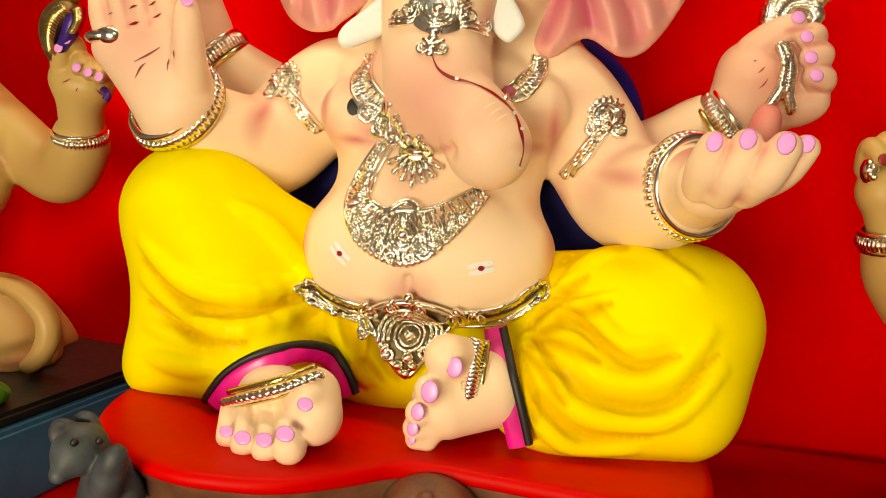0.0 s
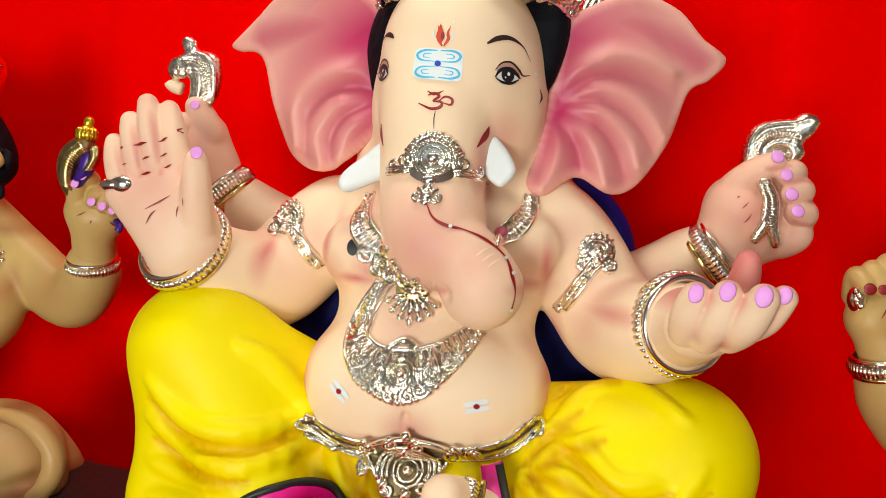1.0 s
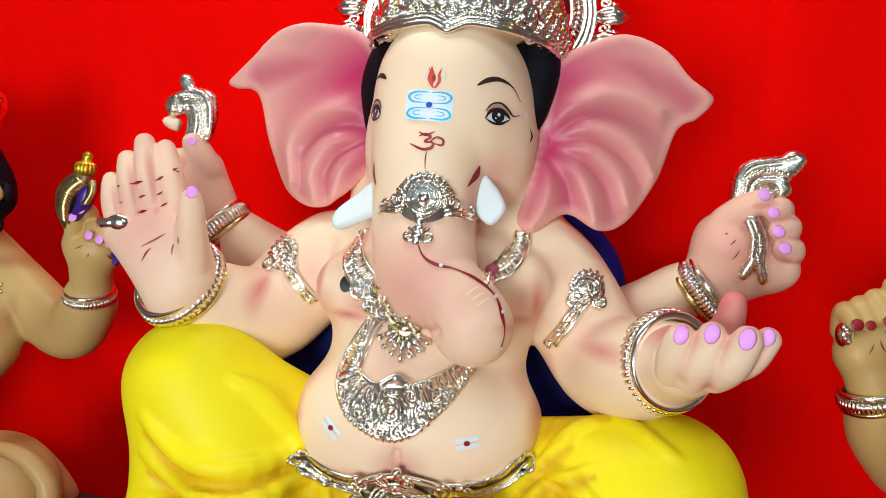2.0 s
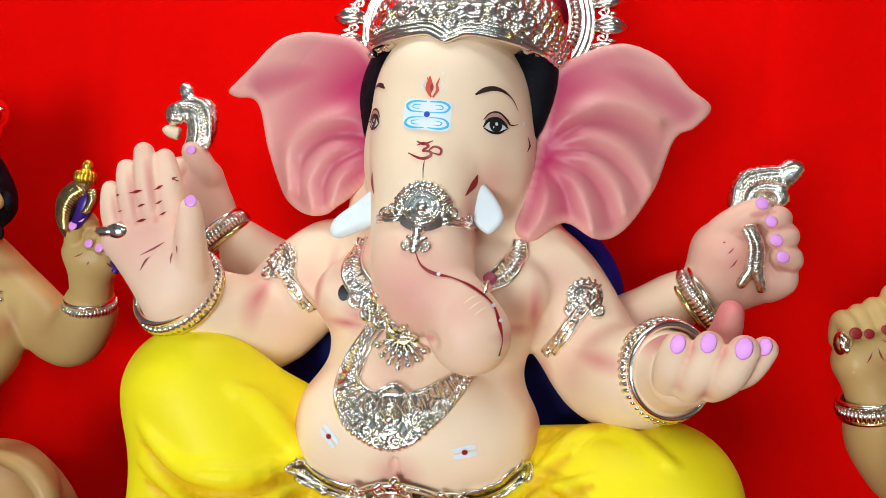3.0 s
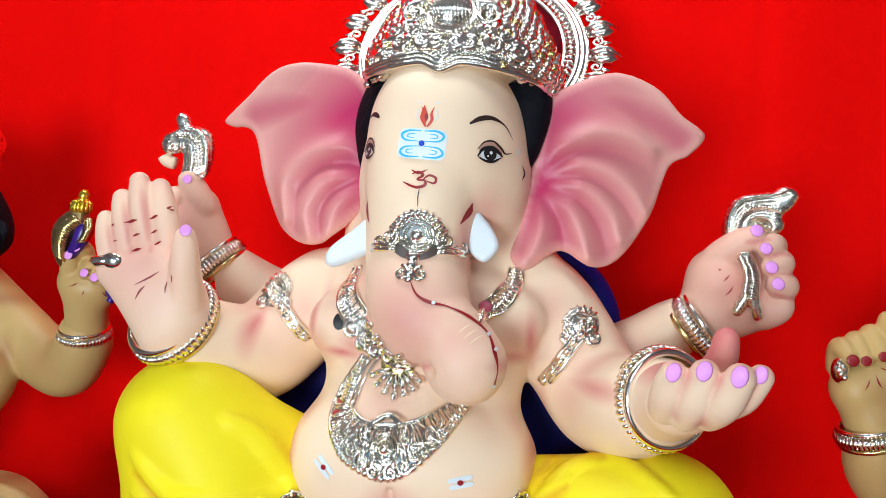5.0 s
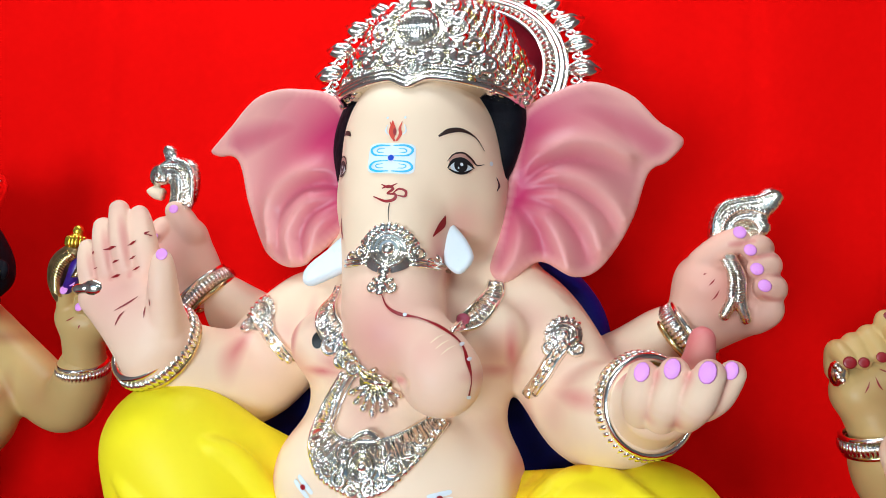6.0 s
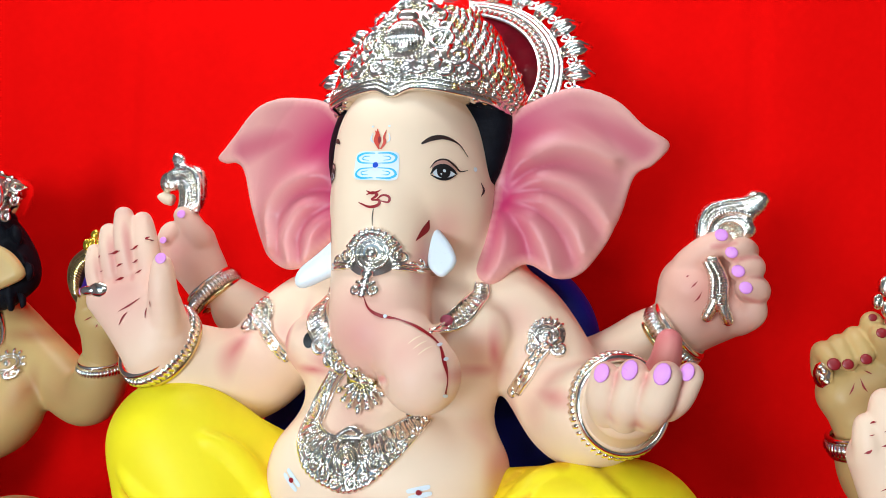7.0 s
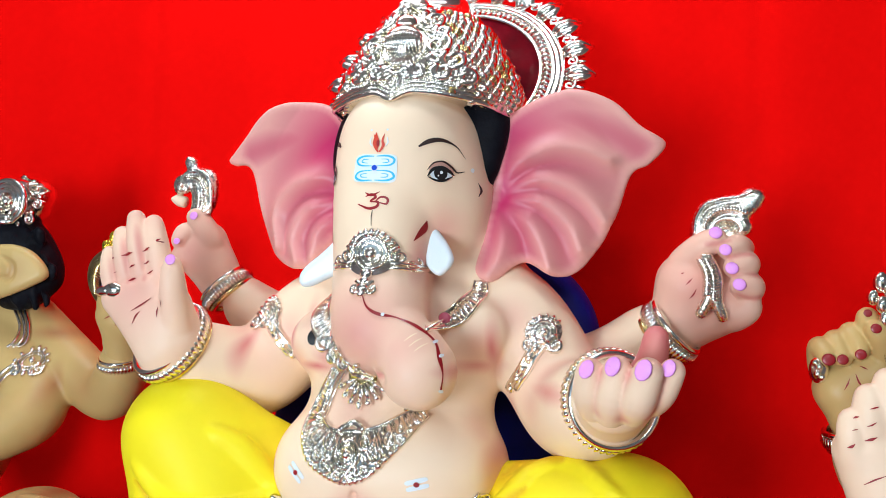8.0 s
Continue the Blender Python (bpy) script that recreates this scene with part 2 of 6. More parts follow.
class Model:
    """Gathers surfaces of several materials into one mesh."""

    def __init__(self):
        self.v, self.f, self.m, self.spray, self.count, self.mats = [], [], [], [], 0, []

    def add(self, verts, faces, mat, spray=None):
        verts = np.asarray(verts, dtype=float)
        if mat not in self.mats:
            self.mats.append(mat)
        self.v.append(verts)
        self.f.extend([tuple(int(i) + self.count for i in f) for f in faces])
        self.m.extend([self.mats.index(mat)] * len(faces))
        self.spray.append(np.zeros(len(verts)) if spray is None else spray)
        self.count += len(verts)

    def clay(self, c, mat, spray=None):
        v, f = c.surface()
        self.add(v, f, mat, spray(v) if spray else None)

    def tube(self, points, r, mat, sides=6, closed=False, flat=1.0):
        """A rod along points, r one radius or one for each; flat squashes it in depth."""
        p = np.array(points, dtype=float)
        n = len(p)
        r = np.full(n, r) if np.isscalar(r) else np.array(r)
        tang = np.roll(p, -1, 0) - np.roll(p, 1, 0)
        if not closed:
            tang[0], tang[-1] = p[1] - p[0], p[-1] - p[-2]
        tang /= np.maximum(np.linalg.norm(tang, axis=1), 1e-9)[:, None]
        ref = np.array((0, 1, 0.02)) if abs(tang[:, 1]).mean() < 0.8 else np.array((0, 0.02, 1))
        side = np.cross(tang, ref)
        side /= np.maximum(np.linalg.norm(side, axis=1), 1e-9)[:, None]
        up = np.cross(side, tang)
        a = 2 * np.pi * np.arange(sides) / sides
        ring = p[:, None] + r[:, None, None] * (np.cos(a)[None, :, None] * side[:, None] + flat * np.sin(a)[None, :, None] * up[:, None])
        faces = []
        for i in range(n if closed else n - 1):
            j = (i + 1) % n
            faces += [(i * sides + q, i * sides + (q + 1) % sides, j * sides + (q + 1) % sides, j * sides + q) for q in range(sides)]
        if not closed:
            faces += [tuple(range(sides))[::-1], tuple((n - 1) * sides + q for q in range(sides))]
        self.add(ring.reshape(-1, 3), faces, mat)

    def bead(self, c, r, mat, rows=5, cols=8, turn=None):
        r = np.array(r if hasattr(r, "__len__") else (r, r, r), dtype=float)
        v = [(0, 0, 1)]
        for i in range(1, rows):
            t = math.pi * i / rows
            v += [(math.sin(t) * math.cos(2 * math.pi * j / cols), math.sin(t) * math.sin(2 * math.pi * j / cols), math.cos(t)) for j in range(cols)]
        v.append((0, 0, -1))
        v = np.array(v) * r
        if turn is not None:
            v = v @ np.array(turn).T
        f = [(0, 1 + j, 1 + (j + 1) % cols) for j in range(cols)]
        for i in range(rows - 2):
            a, b = 1 + i * cols, 1 + (i + 1) * cols
            f += [(a + j, b + j, b + (j + 1) % cols, a + (j + 1) % cols) for j in range(cols)]
        a = 1 + (rows - 2) * cols
        f += [(a + j, len(v) - 1, a + (j + 1) % cols) for j in range(cols)]
        self.add(v + np.array(c), f, mat)

    def stroke(self, clay, points, widths, mat, proud=0.0012, n=6):
        """A brush stroke on the front of the clay: a ribbon of the widths, as thick as paint."""
        p = curve([(*q, w) for q, w in zip(points, widths)], n)
        t = np.gradient(p[:, [0, 2]], axis=0)
        t /= np.maximum(np.linalg.norm(t, axis=1), 1e-9)[:, None]
        v, f = [], []
        cols = (-1, -0.5, 0, 0.5, 1)
        for q, d in zip(p, t):
            for s in cols:
                x, z = q[0] - d[1] * s * q[3] / 2, q[2] + d[0] * s * q[3] / 2
                v.append((x, clay.front(x, z, q[1]) - proud, z))
        w = len(cols)
        for i in range(len(p) - 1):
            f += [(i * w + j, i * w + j + 1, (i + 1) * w + j + 1, (i + 1) * w + j) for j in range(w - 1)]
        self.add(v, f, mat)

    def spot(self, clay, c, rx, rz, mat, proud=0.0012, turn=0.0, power=2.0, rings=4, cols=28):
        """A painted round or rounded-square spot on the front of the clay."""
        v, f = [clay.on(c, proud)], []
        ca, sa = math.cos(radians(turn)), math.sin(radians(turn))
        for i in range(1, rings + 1):
            for j in range(cols):
                a = 2 * math.pi * j / cols
                co, si = math.cos(a), math.sin(a)
                q = i / rings / (abs(co) ** power + abs(si) ** power) ** (1 / power)
                x, z = rx * q * co, rz * q * si
                v.append(clay.on((c[0] + x * ca - z * sa, c[1], c[2] + x * sa + z * ca), proud))
        f += [(0, 1 + j, 1 + (j + 1) % cols) for j in range(cols)]
        for i in range(rings - 1):
            a, b = 1 + i * cols, 1 + (i + 1) * cols
            f += [(a + j, b + j, b + (j + 1) % cols, a + (j + 1) % cols) for j in range(cols)]
        self.add(v, f, mat)

    def mesh(self, name, base=(0, 0, 0), smooth=True):
        me = bpy.data.meshes.new(name)
        me.from_pydata((np.vstack(self.v) - np.array(base)).tolist(), [], self.f)
        for mat in self.mats:
            me.materials.append(mat)
        me.polygons.foreach_set("material_index", np.array(self.m, dtype=np.int32))
        me.polygons.foreach_set("use_smooth", np.full(len(self.f), smooth))
        att = me.attributes.new("spray", "FLOAT", "POINT")
        att.data.foreach_set("value", np.concatenate(self.spray).astype(np.float32))
        me.update()
        bm = bmesh.new()
        bm.from_mesh(me)
        bmesh.ops.recalc_face_normals(bm, faces=bm.faces)
        bm.to_mesh(me)
        bm.free()
        return me


def around(c, axis, r, n=40, squash=1.0, start=0.0, sweep=360.0, ref=(0, 0, 1)):
    """Points on a circle about an axis."""
    w = Vector(axis).normalized()
    u = Vector(ref).cross(w).normalized()
    v = w.cross(u)
    out = []
    for i in range(n):
        a = radians(start + sweep * i / (n if sweep == 360 else n - 1))
        out.append(np.array(Vector(c) + r * (math.cos(a) * u + squash * math.sin(a) * v)))
    return np.array(out), np.array(w)


def fade(v, c, r):
    """1 at c, 0 beyond r, softly."""
    d = np.linalg.norm((v - np.array(c)) / np.array(r), axis=1)
    return np.clip(1 - d, 0, 1) ** 1.3


def bangle(mod, c, axis, r, mat, mat2=None, thick=0.008, wide=0.02, squash=1.0, ref=(0, 0, 1)):
    """A gilt bangle: a broad band between two rims, ribbed all round."""
    pts, w = around(c, axis, r, 64, squash, ref=ref)
    mod.tube(pts, thick * 0.8, mat2 or mat, 8, True)
    mod.tube(pts + w * wide * 0.5, thick * 0.55, mat, 8, True)
    mod.tube(pts - w * wide * 0.5, thick * 0.55, mat2 or mat, 8, True)
    ribs, _ = around(c, axis, r + thick * 0.5, 46, squash, ref=ref)
    for p in ribs:
        mod.tube([p - w * wide * 0.32, p, p + w * wide * 0.32], [thick * 0.3, thick * 0.55, thick * 0.3], mat, 6)


def scroll(mod, place, c, r, turns, start, mat, rod=0.003, hand=1, grow=1.0, eye=True):
    """A gilt scroll in x and z about c, laid in depth by place()."""
    p, n = [], int(14 * turns) + 2
    for i in range(n):
        t = i / (n - 1)
        a = radians(start) + hand * 2 * math.pi * turns * t
        q = r * (1 - 0.82 * t)
        p.append(place((c[0] + q * math.cos(a), c[1], c[2] + q * math.sin(a) * grow)))
    mod.tube(p, [rod * (1 - 0.45 * i / (n - 1)) for i in range(n)], mat, 6)
    if eye:
        mod.bead(place(c), r * 0.24, mat)


# ---- the setting ----
def box_mesh(name, low, high, mat, bevel=0.0):
    bm = bmesh.new()
    bmesh.ops.create_cube(bm, size=1)
    for v in bm.verts:
        for i in range(3):
            v.co[i] = low[i] + (v.co[i] + 0.5) * (high[i] - low[i])
    if bevel:
        bmesh.ops.bevel(bm, geom=bm.edges[:], offset=bevel, segments=2, affect="EDGES")
    me = bpy.data.meshes.new(name)
    bm.to_mesh(me)
    bm.free()
    me.materials.append(mat)
    return me


def setting(name, low, high, mat, label, category):
    return tagged(new(name, box_mesh(name, low, high, mat)), label, category, kind="structure")


# unseen room closed round the idols; kept dark to limit bounced light
setting("floor", (-2.6, -2.6, -0.1), (2.4, 1.9, 0.0), CONCRETE, "added grey cement floor, out of view", "floor")
setting("ceiling", (-2.6, -2.6, 3.0), (2.4, 1.9, 3.1), WALL, "added dull grey ceiling, out of view", "ceiling")
setting("wall_back", (-2.6, 1.8, 0.0), (2.4, 1.9, 3.0), WALL, "added dull grey wall, unseen behind the curtain", "wall")
setting("wall_left", (-2.7, -2.6, 0.0), (-2.6, 1.9, 3.0), WALL, "added dull grey side wall, out of view", "wall")
setting("wall_right", (2.4, -2.6, 0.0), (2.5, 1.9, 3.0), WALL, "added dull grey side wall, out of view", "wall")
setting("wall_front_sill", (-2.6, -2.6, 0.0), (2.4, -2.5, 0.1), WALL, "added low grey wall under an assumed shop front", "wall")
setting("wall_front_lintel", (-2.6, -2.6, 2.75), (2.4, -2.5, 3.0), WALL, "added grey lintel over an assumed shop front", "wall")


def curtain():
    """Red cloth stretched behind the idols, with slack upright folds."""
    nx, nz = 260, 40
    v, f = [], []
    for i in range(nx + 1):
        x = -2.3 + 4.4 * i / nx
        for j in range(nz + 1):
            z = 0.02 + 2.9 * j / nz
            y = CURTAIN_Y + 0.006 * math.sin(9.0 * x + 0.5 * math.sin(2.1 * z)) + 0.004 * math.sin(23 * x + 1.3) * (0.4 + 0.3 * z)
            for c, w, a in ((0.38, 0.008, 0.006), (0.40, 0.004, -0.004), (0.72, 0.012, 0.008), (-0.95, 0.015, 0.006)):
                y += a * math.exp(-((x - c - 0.01 * math.sin(2 * z)) / w) ** 2)
            v.append((x, y, z))
    for i in range(nx):
        f += [(i * (nz + 1) + j, i * (nz + 1) + j + 1, (i + 1) * (nz + 1) + j + 1, (i + 1) * (nz + 1) + j) for j in range(nz)]
    m = Model()
    m.add(v, f, CURTAIN)
    ob = new("curtain", m.mesh("curtain"))
    s = ob.modifiers.new("cloth", "SOLIDIFY")
    s.thickness, s.offset = 0.003, 1
    return tagged(ob, "bright red satin curtain hung flat behind the idols", "curtain")


CURTAIN_Y = 1.52
curtain()
SEAT = 0.90
table = tagged(new("display_table"), "long display table under the idols", "table")
for name, low, high in (("tabletop", (-1.5, 0.45, 0.70), (1.3, 1.48, 0.74)), ("leg", (-1.45, 0.5, 0), (-1.38, 0.57, 0.70)), ("leg", (1.18, 0.5, 0), (1.25, 0.57, 0.70)),
                        ("leg", (-1.45, 1.36, 0), (-1.38, 1.43, 0.70)), ("leg", (1.18, 1.36, 0), (1.25, 1.43, 0.70))):
    new(name, box_mesh(name, low, high, TABLE, 0.006)).parent = table

# ---- added, unseen tube lamps that house the helper lights ----
lamp = tagged(new("added_tube_lamp"), "added white fluorescent tube lamp, out of view under the ceiling", "lamp")
for name, low, high, mat in (("housing", (-0.20, -0.70, 2.23), (1.10, -0.60, 2.27), PLASTER), ("tube", (-0.16, -0.665, 2.20), (1.06, -0.635, 2.228), GLOW),
                             ("hanger", (0.0, -0.655, 2.27), (0.01, -0.645, 3.0), PLASTER), ("hanger", (0.89, -0.655, 2.27), (0.90, -0.645, 3.0), PLASTER)):
    new(name, box_mesh(name, low, high, mat, 0.004 if "hanger" not in name else 0)).parent = lamp

lamp = tagged(new("added_tube_lamp"), "added white fluorescent tube lamp, out of view under the ceiling", "lamp")
for name, low, high, mat in (("housing", (-1.35, 0.75, 2.92), (0.35, 0.85, 3.0), PLASTER), ("tube", (-1.31, 0.785, 2.885), (0.31, 0.815, 2.918), GLOW)):
    new(name, box_mesh(name, low, high, mat, 0.004)).parent = lamp


# ---- throne ----
def throne():
    th = tagged(new("throne"), "low carved throne with red seat and navy backrest", "throne")
    th.location = (-0.14, 0.95, 0.74)

    def own(name, model, label=""):
        ob = new(name, model.mesh(name, (-0.14, 0.95, 0.74)))
        ob.parent = th
        return tagged(ob, label) if label else ob
    # seat: a thick red slab whose front sags to the middle
    edge = curve([(-0.414, 0.753), (-0.352, 0.721), (-0.283, 0.720), (-0.229, 0.735), (-0.175, 0.772), (-0.135, 0.806), (-0.093, 0.818), (-0.049, 0.814), (0.021, 0.806), (0.10, 0.796), (0.17, 0.808), (0.206, 0.85),
                  (0.216, 1.00), (0.19, 1.24), (-0.14, 1.27), (-0.47, 1.24), (-0.507, 1.0), (-0.493, 0.84)], 7, True)
    mid = np.array((-0.14, 0.98))
    rings = [(0.0, SEAT), (0.5, SEAT), (0.9, SEAT), (0.97, SEAT - 0.001), (0.99, SEAT - 0.003), (1.0, SEAT - 0.008), (1.0, SEAT - 0.014), (0.985, SEAT - 0.018), (0.96, SEAT - 0.019)]
    v, f, n = [], [], len(edge)
    for s, z in rings:
        v += [(*(mid + (e - mid) * s), z) for e in edge]
    for i in range(len(rings) - 1):
        f += [(i * n + j, i * n + (j + 1) % n, (i + 1) * n + (j + 1) % n, (i + 1) * n + j) for j in range(n)]
    m = Model()
    m.add(v, f, SEAT_RED)
    own("seat", m, "glossy red painted seat")
    m = Model()
    v, f = [], []
    prof = [(0.975, SEAT - 0.016), (0.975, SEAT - 0.024), (0.955, SEAT - 0.030), (0.95, SEAT - 0.10), (0.95, SEAT - 0.115), (0.975, SEAT - 0.13), (0.975, 0.74)]
    for s, z in prof:
        v += [(*(mid + (e - mid) * s), z) for e in edge]
    for i in range(len(prof) - 1):
        f += [(i * n + j, i * n + (j + 1) % n, (i + 1) * n + (j + 1) % n, (i + 1) * n + j) for j in range(n)]
    m.add(v, f, CARVED)
    # upright carved leaves along the base
    for j in range(0, n, 2):
        e = mid + (edge[j] - mid) * 0.962
        if e[1] < 1.0:
            for dz in (0.056, 0.076, 0.094):
                m.bead((e[0], e[1], SEAT - dz), (0.010, 0.006, 0.010), CARVED)
            m.tube([(e[0] - 0.011, e[1] - 0.004, SEAT - 0.10), (e[0] - 0.010, e[1] - 0.006, SEAT - 0.06), (e[0], e[1] - 0.008, SEAT - 0.048),
                    (e[0] + 0.010, e[1] - 0.006, SEAT - 0.06), (e[0] + 0.011, e[1] - 0.004, SEAT - 0.10)], 0.003, CARVED)
    own("base", m, "dark brown carved base")
    # carved rosette in the middle of the front
    c = Clay((-0.19, 0.66, 0.78), (0.0, 0.82, 0.93), 0.003)
    c.ball((-0.093, 0.755, SEAT - 0.045), (0.062, 0.035, 0.055), 0.01)
    c.ball((-0.093, 0.735, SEAT - 0.012), (0.040, 0.035, 0.022), 0.015)
    for s in (-1, 1):
        c.chain([(-0.093 + s * 0.010, 0.712, SEAT - 0.066), (-0.093 + s * 0.034, 0.713, SEAT - 0.045), (-0.093 + s * 0.034, 0.708, SEAT - 0.018), (-0.093 + s * 0.016, 0.699, SEAT - 0.010), (-0.093 + s * 0.010, 0.697, SEAT - 0.026)], [0.006, 0.007, 0.007, 0.006, 0.004], 0.003)
        c.chain([(-0.093 + s * 0.050, 0.728, SEAT - 0.075), (-0.093 + s * 0.060, 0.735, SEAT - 0.045), (-0.093 + s * 0.050, 0.722, SEAT - 0.018)], [0.006, 0.008, 0.005], 0.003)
        c.chain([(-0.093 + s * 0.024, 0.705, SEAT - 0.05), (-0.093 + s * 0.020, 0.700, SEAT - 0.035)], [0.004, 0.003], 0.003)
    c.ball((-0.093, 0.702, SEAT - 0.042), (0.009, 0.008, 0.016), 0.003)
    c.ball((-0.093, 0.712, SEAT + 0.004), (0.008, 0.008, 0.008), 0.004)
    m = Model()
    m.clay(c, CARVED)
    own("carved_rosette", m, "dark brown carved scroll rosette").location = (0, 0.058, -0.020)
    # backrest
    c = Clay((-0.46, 1.10, 0.88), (0.17, 1.26, 1.48), 0.006)
    o = curve([(-0.41, 0.905), (-0.415, 1.15), (-0.39, 1.30), (-0.29, 1.41), (-0.14, 1.44), (0.01, 1.415), (0.095, 1.355), (0.126, 1.26), (0.12, 1.10), (0.11, 0.905)], 6, True)
    c.sheet(o, lambda x, z: 1.19 + 0 * x * z, 0.032)
    m = Model()
    m.clay(c, NAVY)
    own("backrest", m, "dark navy velvet backrest")


throne()


# ---- fists and palms ----
def hand(step, low, high, palm, fingers, k=0.0035):
    """A chubby hand: palm lobes (a, b, ra, rb) and fingers (points, radii)."""
    c = Clay(low, high, step)
    for a, b, ra, rb in palm:
        c.cap(a, b, ra, rb, 0.022)
    for pts, radii in fingers:
        c.chain(pts, radii, k)
    return c


def nail(mod, c, r, mat, face=(0, -1, 0.2), up=(0, 0, 1), long=1.25):
    """A painted nail, a thin oval lying on a fingertip."""
    n = Vector(face).normalized()
    c = Vector(c) + n * 0.0030
    u = (Vector(up) - n * Vector(up).dot(n)).normalized()
    m = np.array([list(u.cross(n)), list(u), list(n)]).T
    mod.bead(c, (r, r * long, r * 0.14), mat, 6, 12, m)


# ---- the seated idol ----
def seated_idol():
    mod = Model()
    b = Clay((-0.50, 0.82, 0.93), (0.25, 1.26, 1.72), 0.004)
    # trunk of the body
    b.ball((-0.152, 1.045, 1.105), (0.166, 0.142, 0.102), 0.03)
    b.ball((-0.150, 1.080, 1.250), (0.146, 0.128, 0.135), 0.05)
    b.ball((-0.2534, 1.03, 1.2686), (0.052, 0.062, 0.048), 0.022)
    b.ball((-0.035, 1.045, 1.2938), (0.050, 0.050, 0.044), 0.03)
    b.ball((-0.0811, 0.98, 1.1085), (0.085, 0.066, 0.066), 0.03)
    b.ball((-0.2209, 0.985, 1.0922), (0.075, 0.066, 0.066), 0.03)
    b.cap((-0.1543, 0.91, 1.084), (-0.1531, 0.915, 1.0383), 0.004, 0.005, 0.008, True)
    b.cap((-0.15, 1.09, 1.33), (-0.15, 1.08, 1.47), 0.085, 0.09, 0.04)
    b.ball((-0.050, 1.115, 1.395), (0.062, 0.060, 0.070), 0.03)
    b.ball((-0.235, 1.115, 1.395), (0.055, 0.060, 0.070), 0.03)
    # upper arms and forearms
    b.chain([(-0.3055, 1.12, 1.3115), (-0.3563, 1.115, 1.2616), (-0.3961, 1.08, 1.2102), (-0.4397, 1.02, 1.2261), (-0.476, 0.965, 1.2521)], [0.060, 0.056, 0.054, 0.046, 0.034], 0.03)
    b.chain([(-0.005, 1.12, 1.3225), (0.0431, 1.11, 1.2631), (0.0937, 1.08, 1.1923), (0.1298, 1., 1.1987), (0.1561, 0.955, 1.2208)], [0.062, 0.056, 0.056, 0.050, 0.038], 0.03)
    # second pair of arms, behind
    b.chain([(-0.3309, 1.16, 1.2625), (-0.4305, 1.18, 1.2893), (-0.5068, 1.165, 1.3364)], [0.045, 0.042, 0.033], 0.02)
    b.chain([(0.0485, 1.16, 1.2111), (0.1423, 1.17, 1.256), (0.209, 1.145, 1.3074)], [0.045, 0.040, 0.033], 0.02)
    # head, cheeks and trunk
    b.ball((-0.139, 1.080, 1.510), (0.116, 0.142, 0.150), 0.03)
    b.ball((-0.150, 1.012, 1.565), (0.072, 0.066, 0.060), 0.035)
    b.ball((-0.0736, 1.055, 1.465), (0.044, 0.055, 0.062), 0.025)
    b.ball((-0.216, 1.05, 1.46), (0.036, 0.055, 0.062), 0.025)
    b.chain([(-0.167, 1.02, 1.5323), (-0.1599, 1., 1.4634), (-0.1572, 0.99, 1.4118), (-0.1556, 0.982, 1.3609), (-0.1476, 0.958, 1.3182), (-0.1383, 0.94, 1.2912)], [0.066, 0.064, 0.061, 0.057, 0.055, 0.055], 0.018)
    b.chain([(-0.1359, 0.938, 1.2915), (-0.1014, 0.922, 1.2757), (-0.076, 0.918, 1.2431)], [0.053, 0.044, 0.0495], 0.004)
    x, z = b.ax[0][:, None, None], b.ax[2][None, None, :]
    b.d = np.maximum(b.d, (z - 1.625 + 0.95 * (x + 0.13) ** 2 + 0 * b.d).astype(np.float32))
    b.ball((-0.1171, 0.885, 1.2348), (0.010, 0.012, 0.009), 0.006, True)
    # feet
    foot = Clay((-0.36, 0.70, 0.89), (0.06, 1.0, 1.06), 0.003)
    foot.cap((-0.2976, 0.875, 0.9294), (-0.2839, 0.845, 0.9161), 0.042, 0.038, 0.02)
    foot.cap((-0.2373, 0.83, 0.9551), (-0.2261, 0.805, 0.9406), 0.032, 0.031, 0.010)
    for p, q, r in (((-0.3287, 0.825, 0.9282), (-0.3191, 0.8, 0.9077), 0.0135), ((-0.3077, 0.82, 0.9294), (-0.2959, 0.787, 0.9076), 0.0150), ((-0.283, 0.82, 0.9315), (-0.2693, 0.78, 0.9078), 0.0155), ((-0.2587, 0.82, 0.9361), (-0.2421, 0.775, 0.9155), 0.0185)):
        foot.cap(p, q, r * 0.82, r, 0.0018)
    foot.cap((-0.0508, 0.9, 0.9645), (-0.0926, 0.875, 0.9501), 0.046, 0.040, 0.02)
    for p, q, r in (((-0.081, 0.875, 1.0014), (-0.0939, 0.855, 1.0103), 0.026), ((-0.093, 0.865, 0.9698), (-0.1082, 0.845, 0.974), 0.0185), ((-0.1029, 0.86, 0.945), (-0.1185, 0.845, 0.9467), 0.0160), ((-0.1064, 0.86, 0.9253), (-0.1222, 0.85, 0.9267), 0.0145), ((-0.1096, 0.86, 0.9108), (-0.1218, 0.855, 0.911), 0.0115)):
        foot.cap(p, q, r + 0.002, r, 0.006)
    # clothes
    d = Clay((-0.56, 0.80, 0.895), (0.31, 1.22, 1.25), 0.004)
    d.cap((-0.2744, 1.06, 1.0232), (-0.4485, 0.99, 1.1254), 0.085, 0.077, 0.04)
    d.cap((-0.4487, 0.985, 1.1294), (-0.3337, 0.925, 0.963), 0.077, 0.055, 0.05)
    d.cap((-0.4769, 0.985, 1.1192), (-0.4752, 0.965, 0.9269), 0.055, 0.046, 0.05)
    d.cap((-0.4767, 0.965, 0.9267), (-0.3562, 0.93, 0.937), 0.040, 0.040, 0.04)
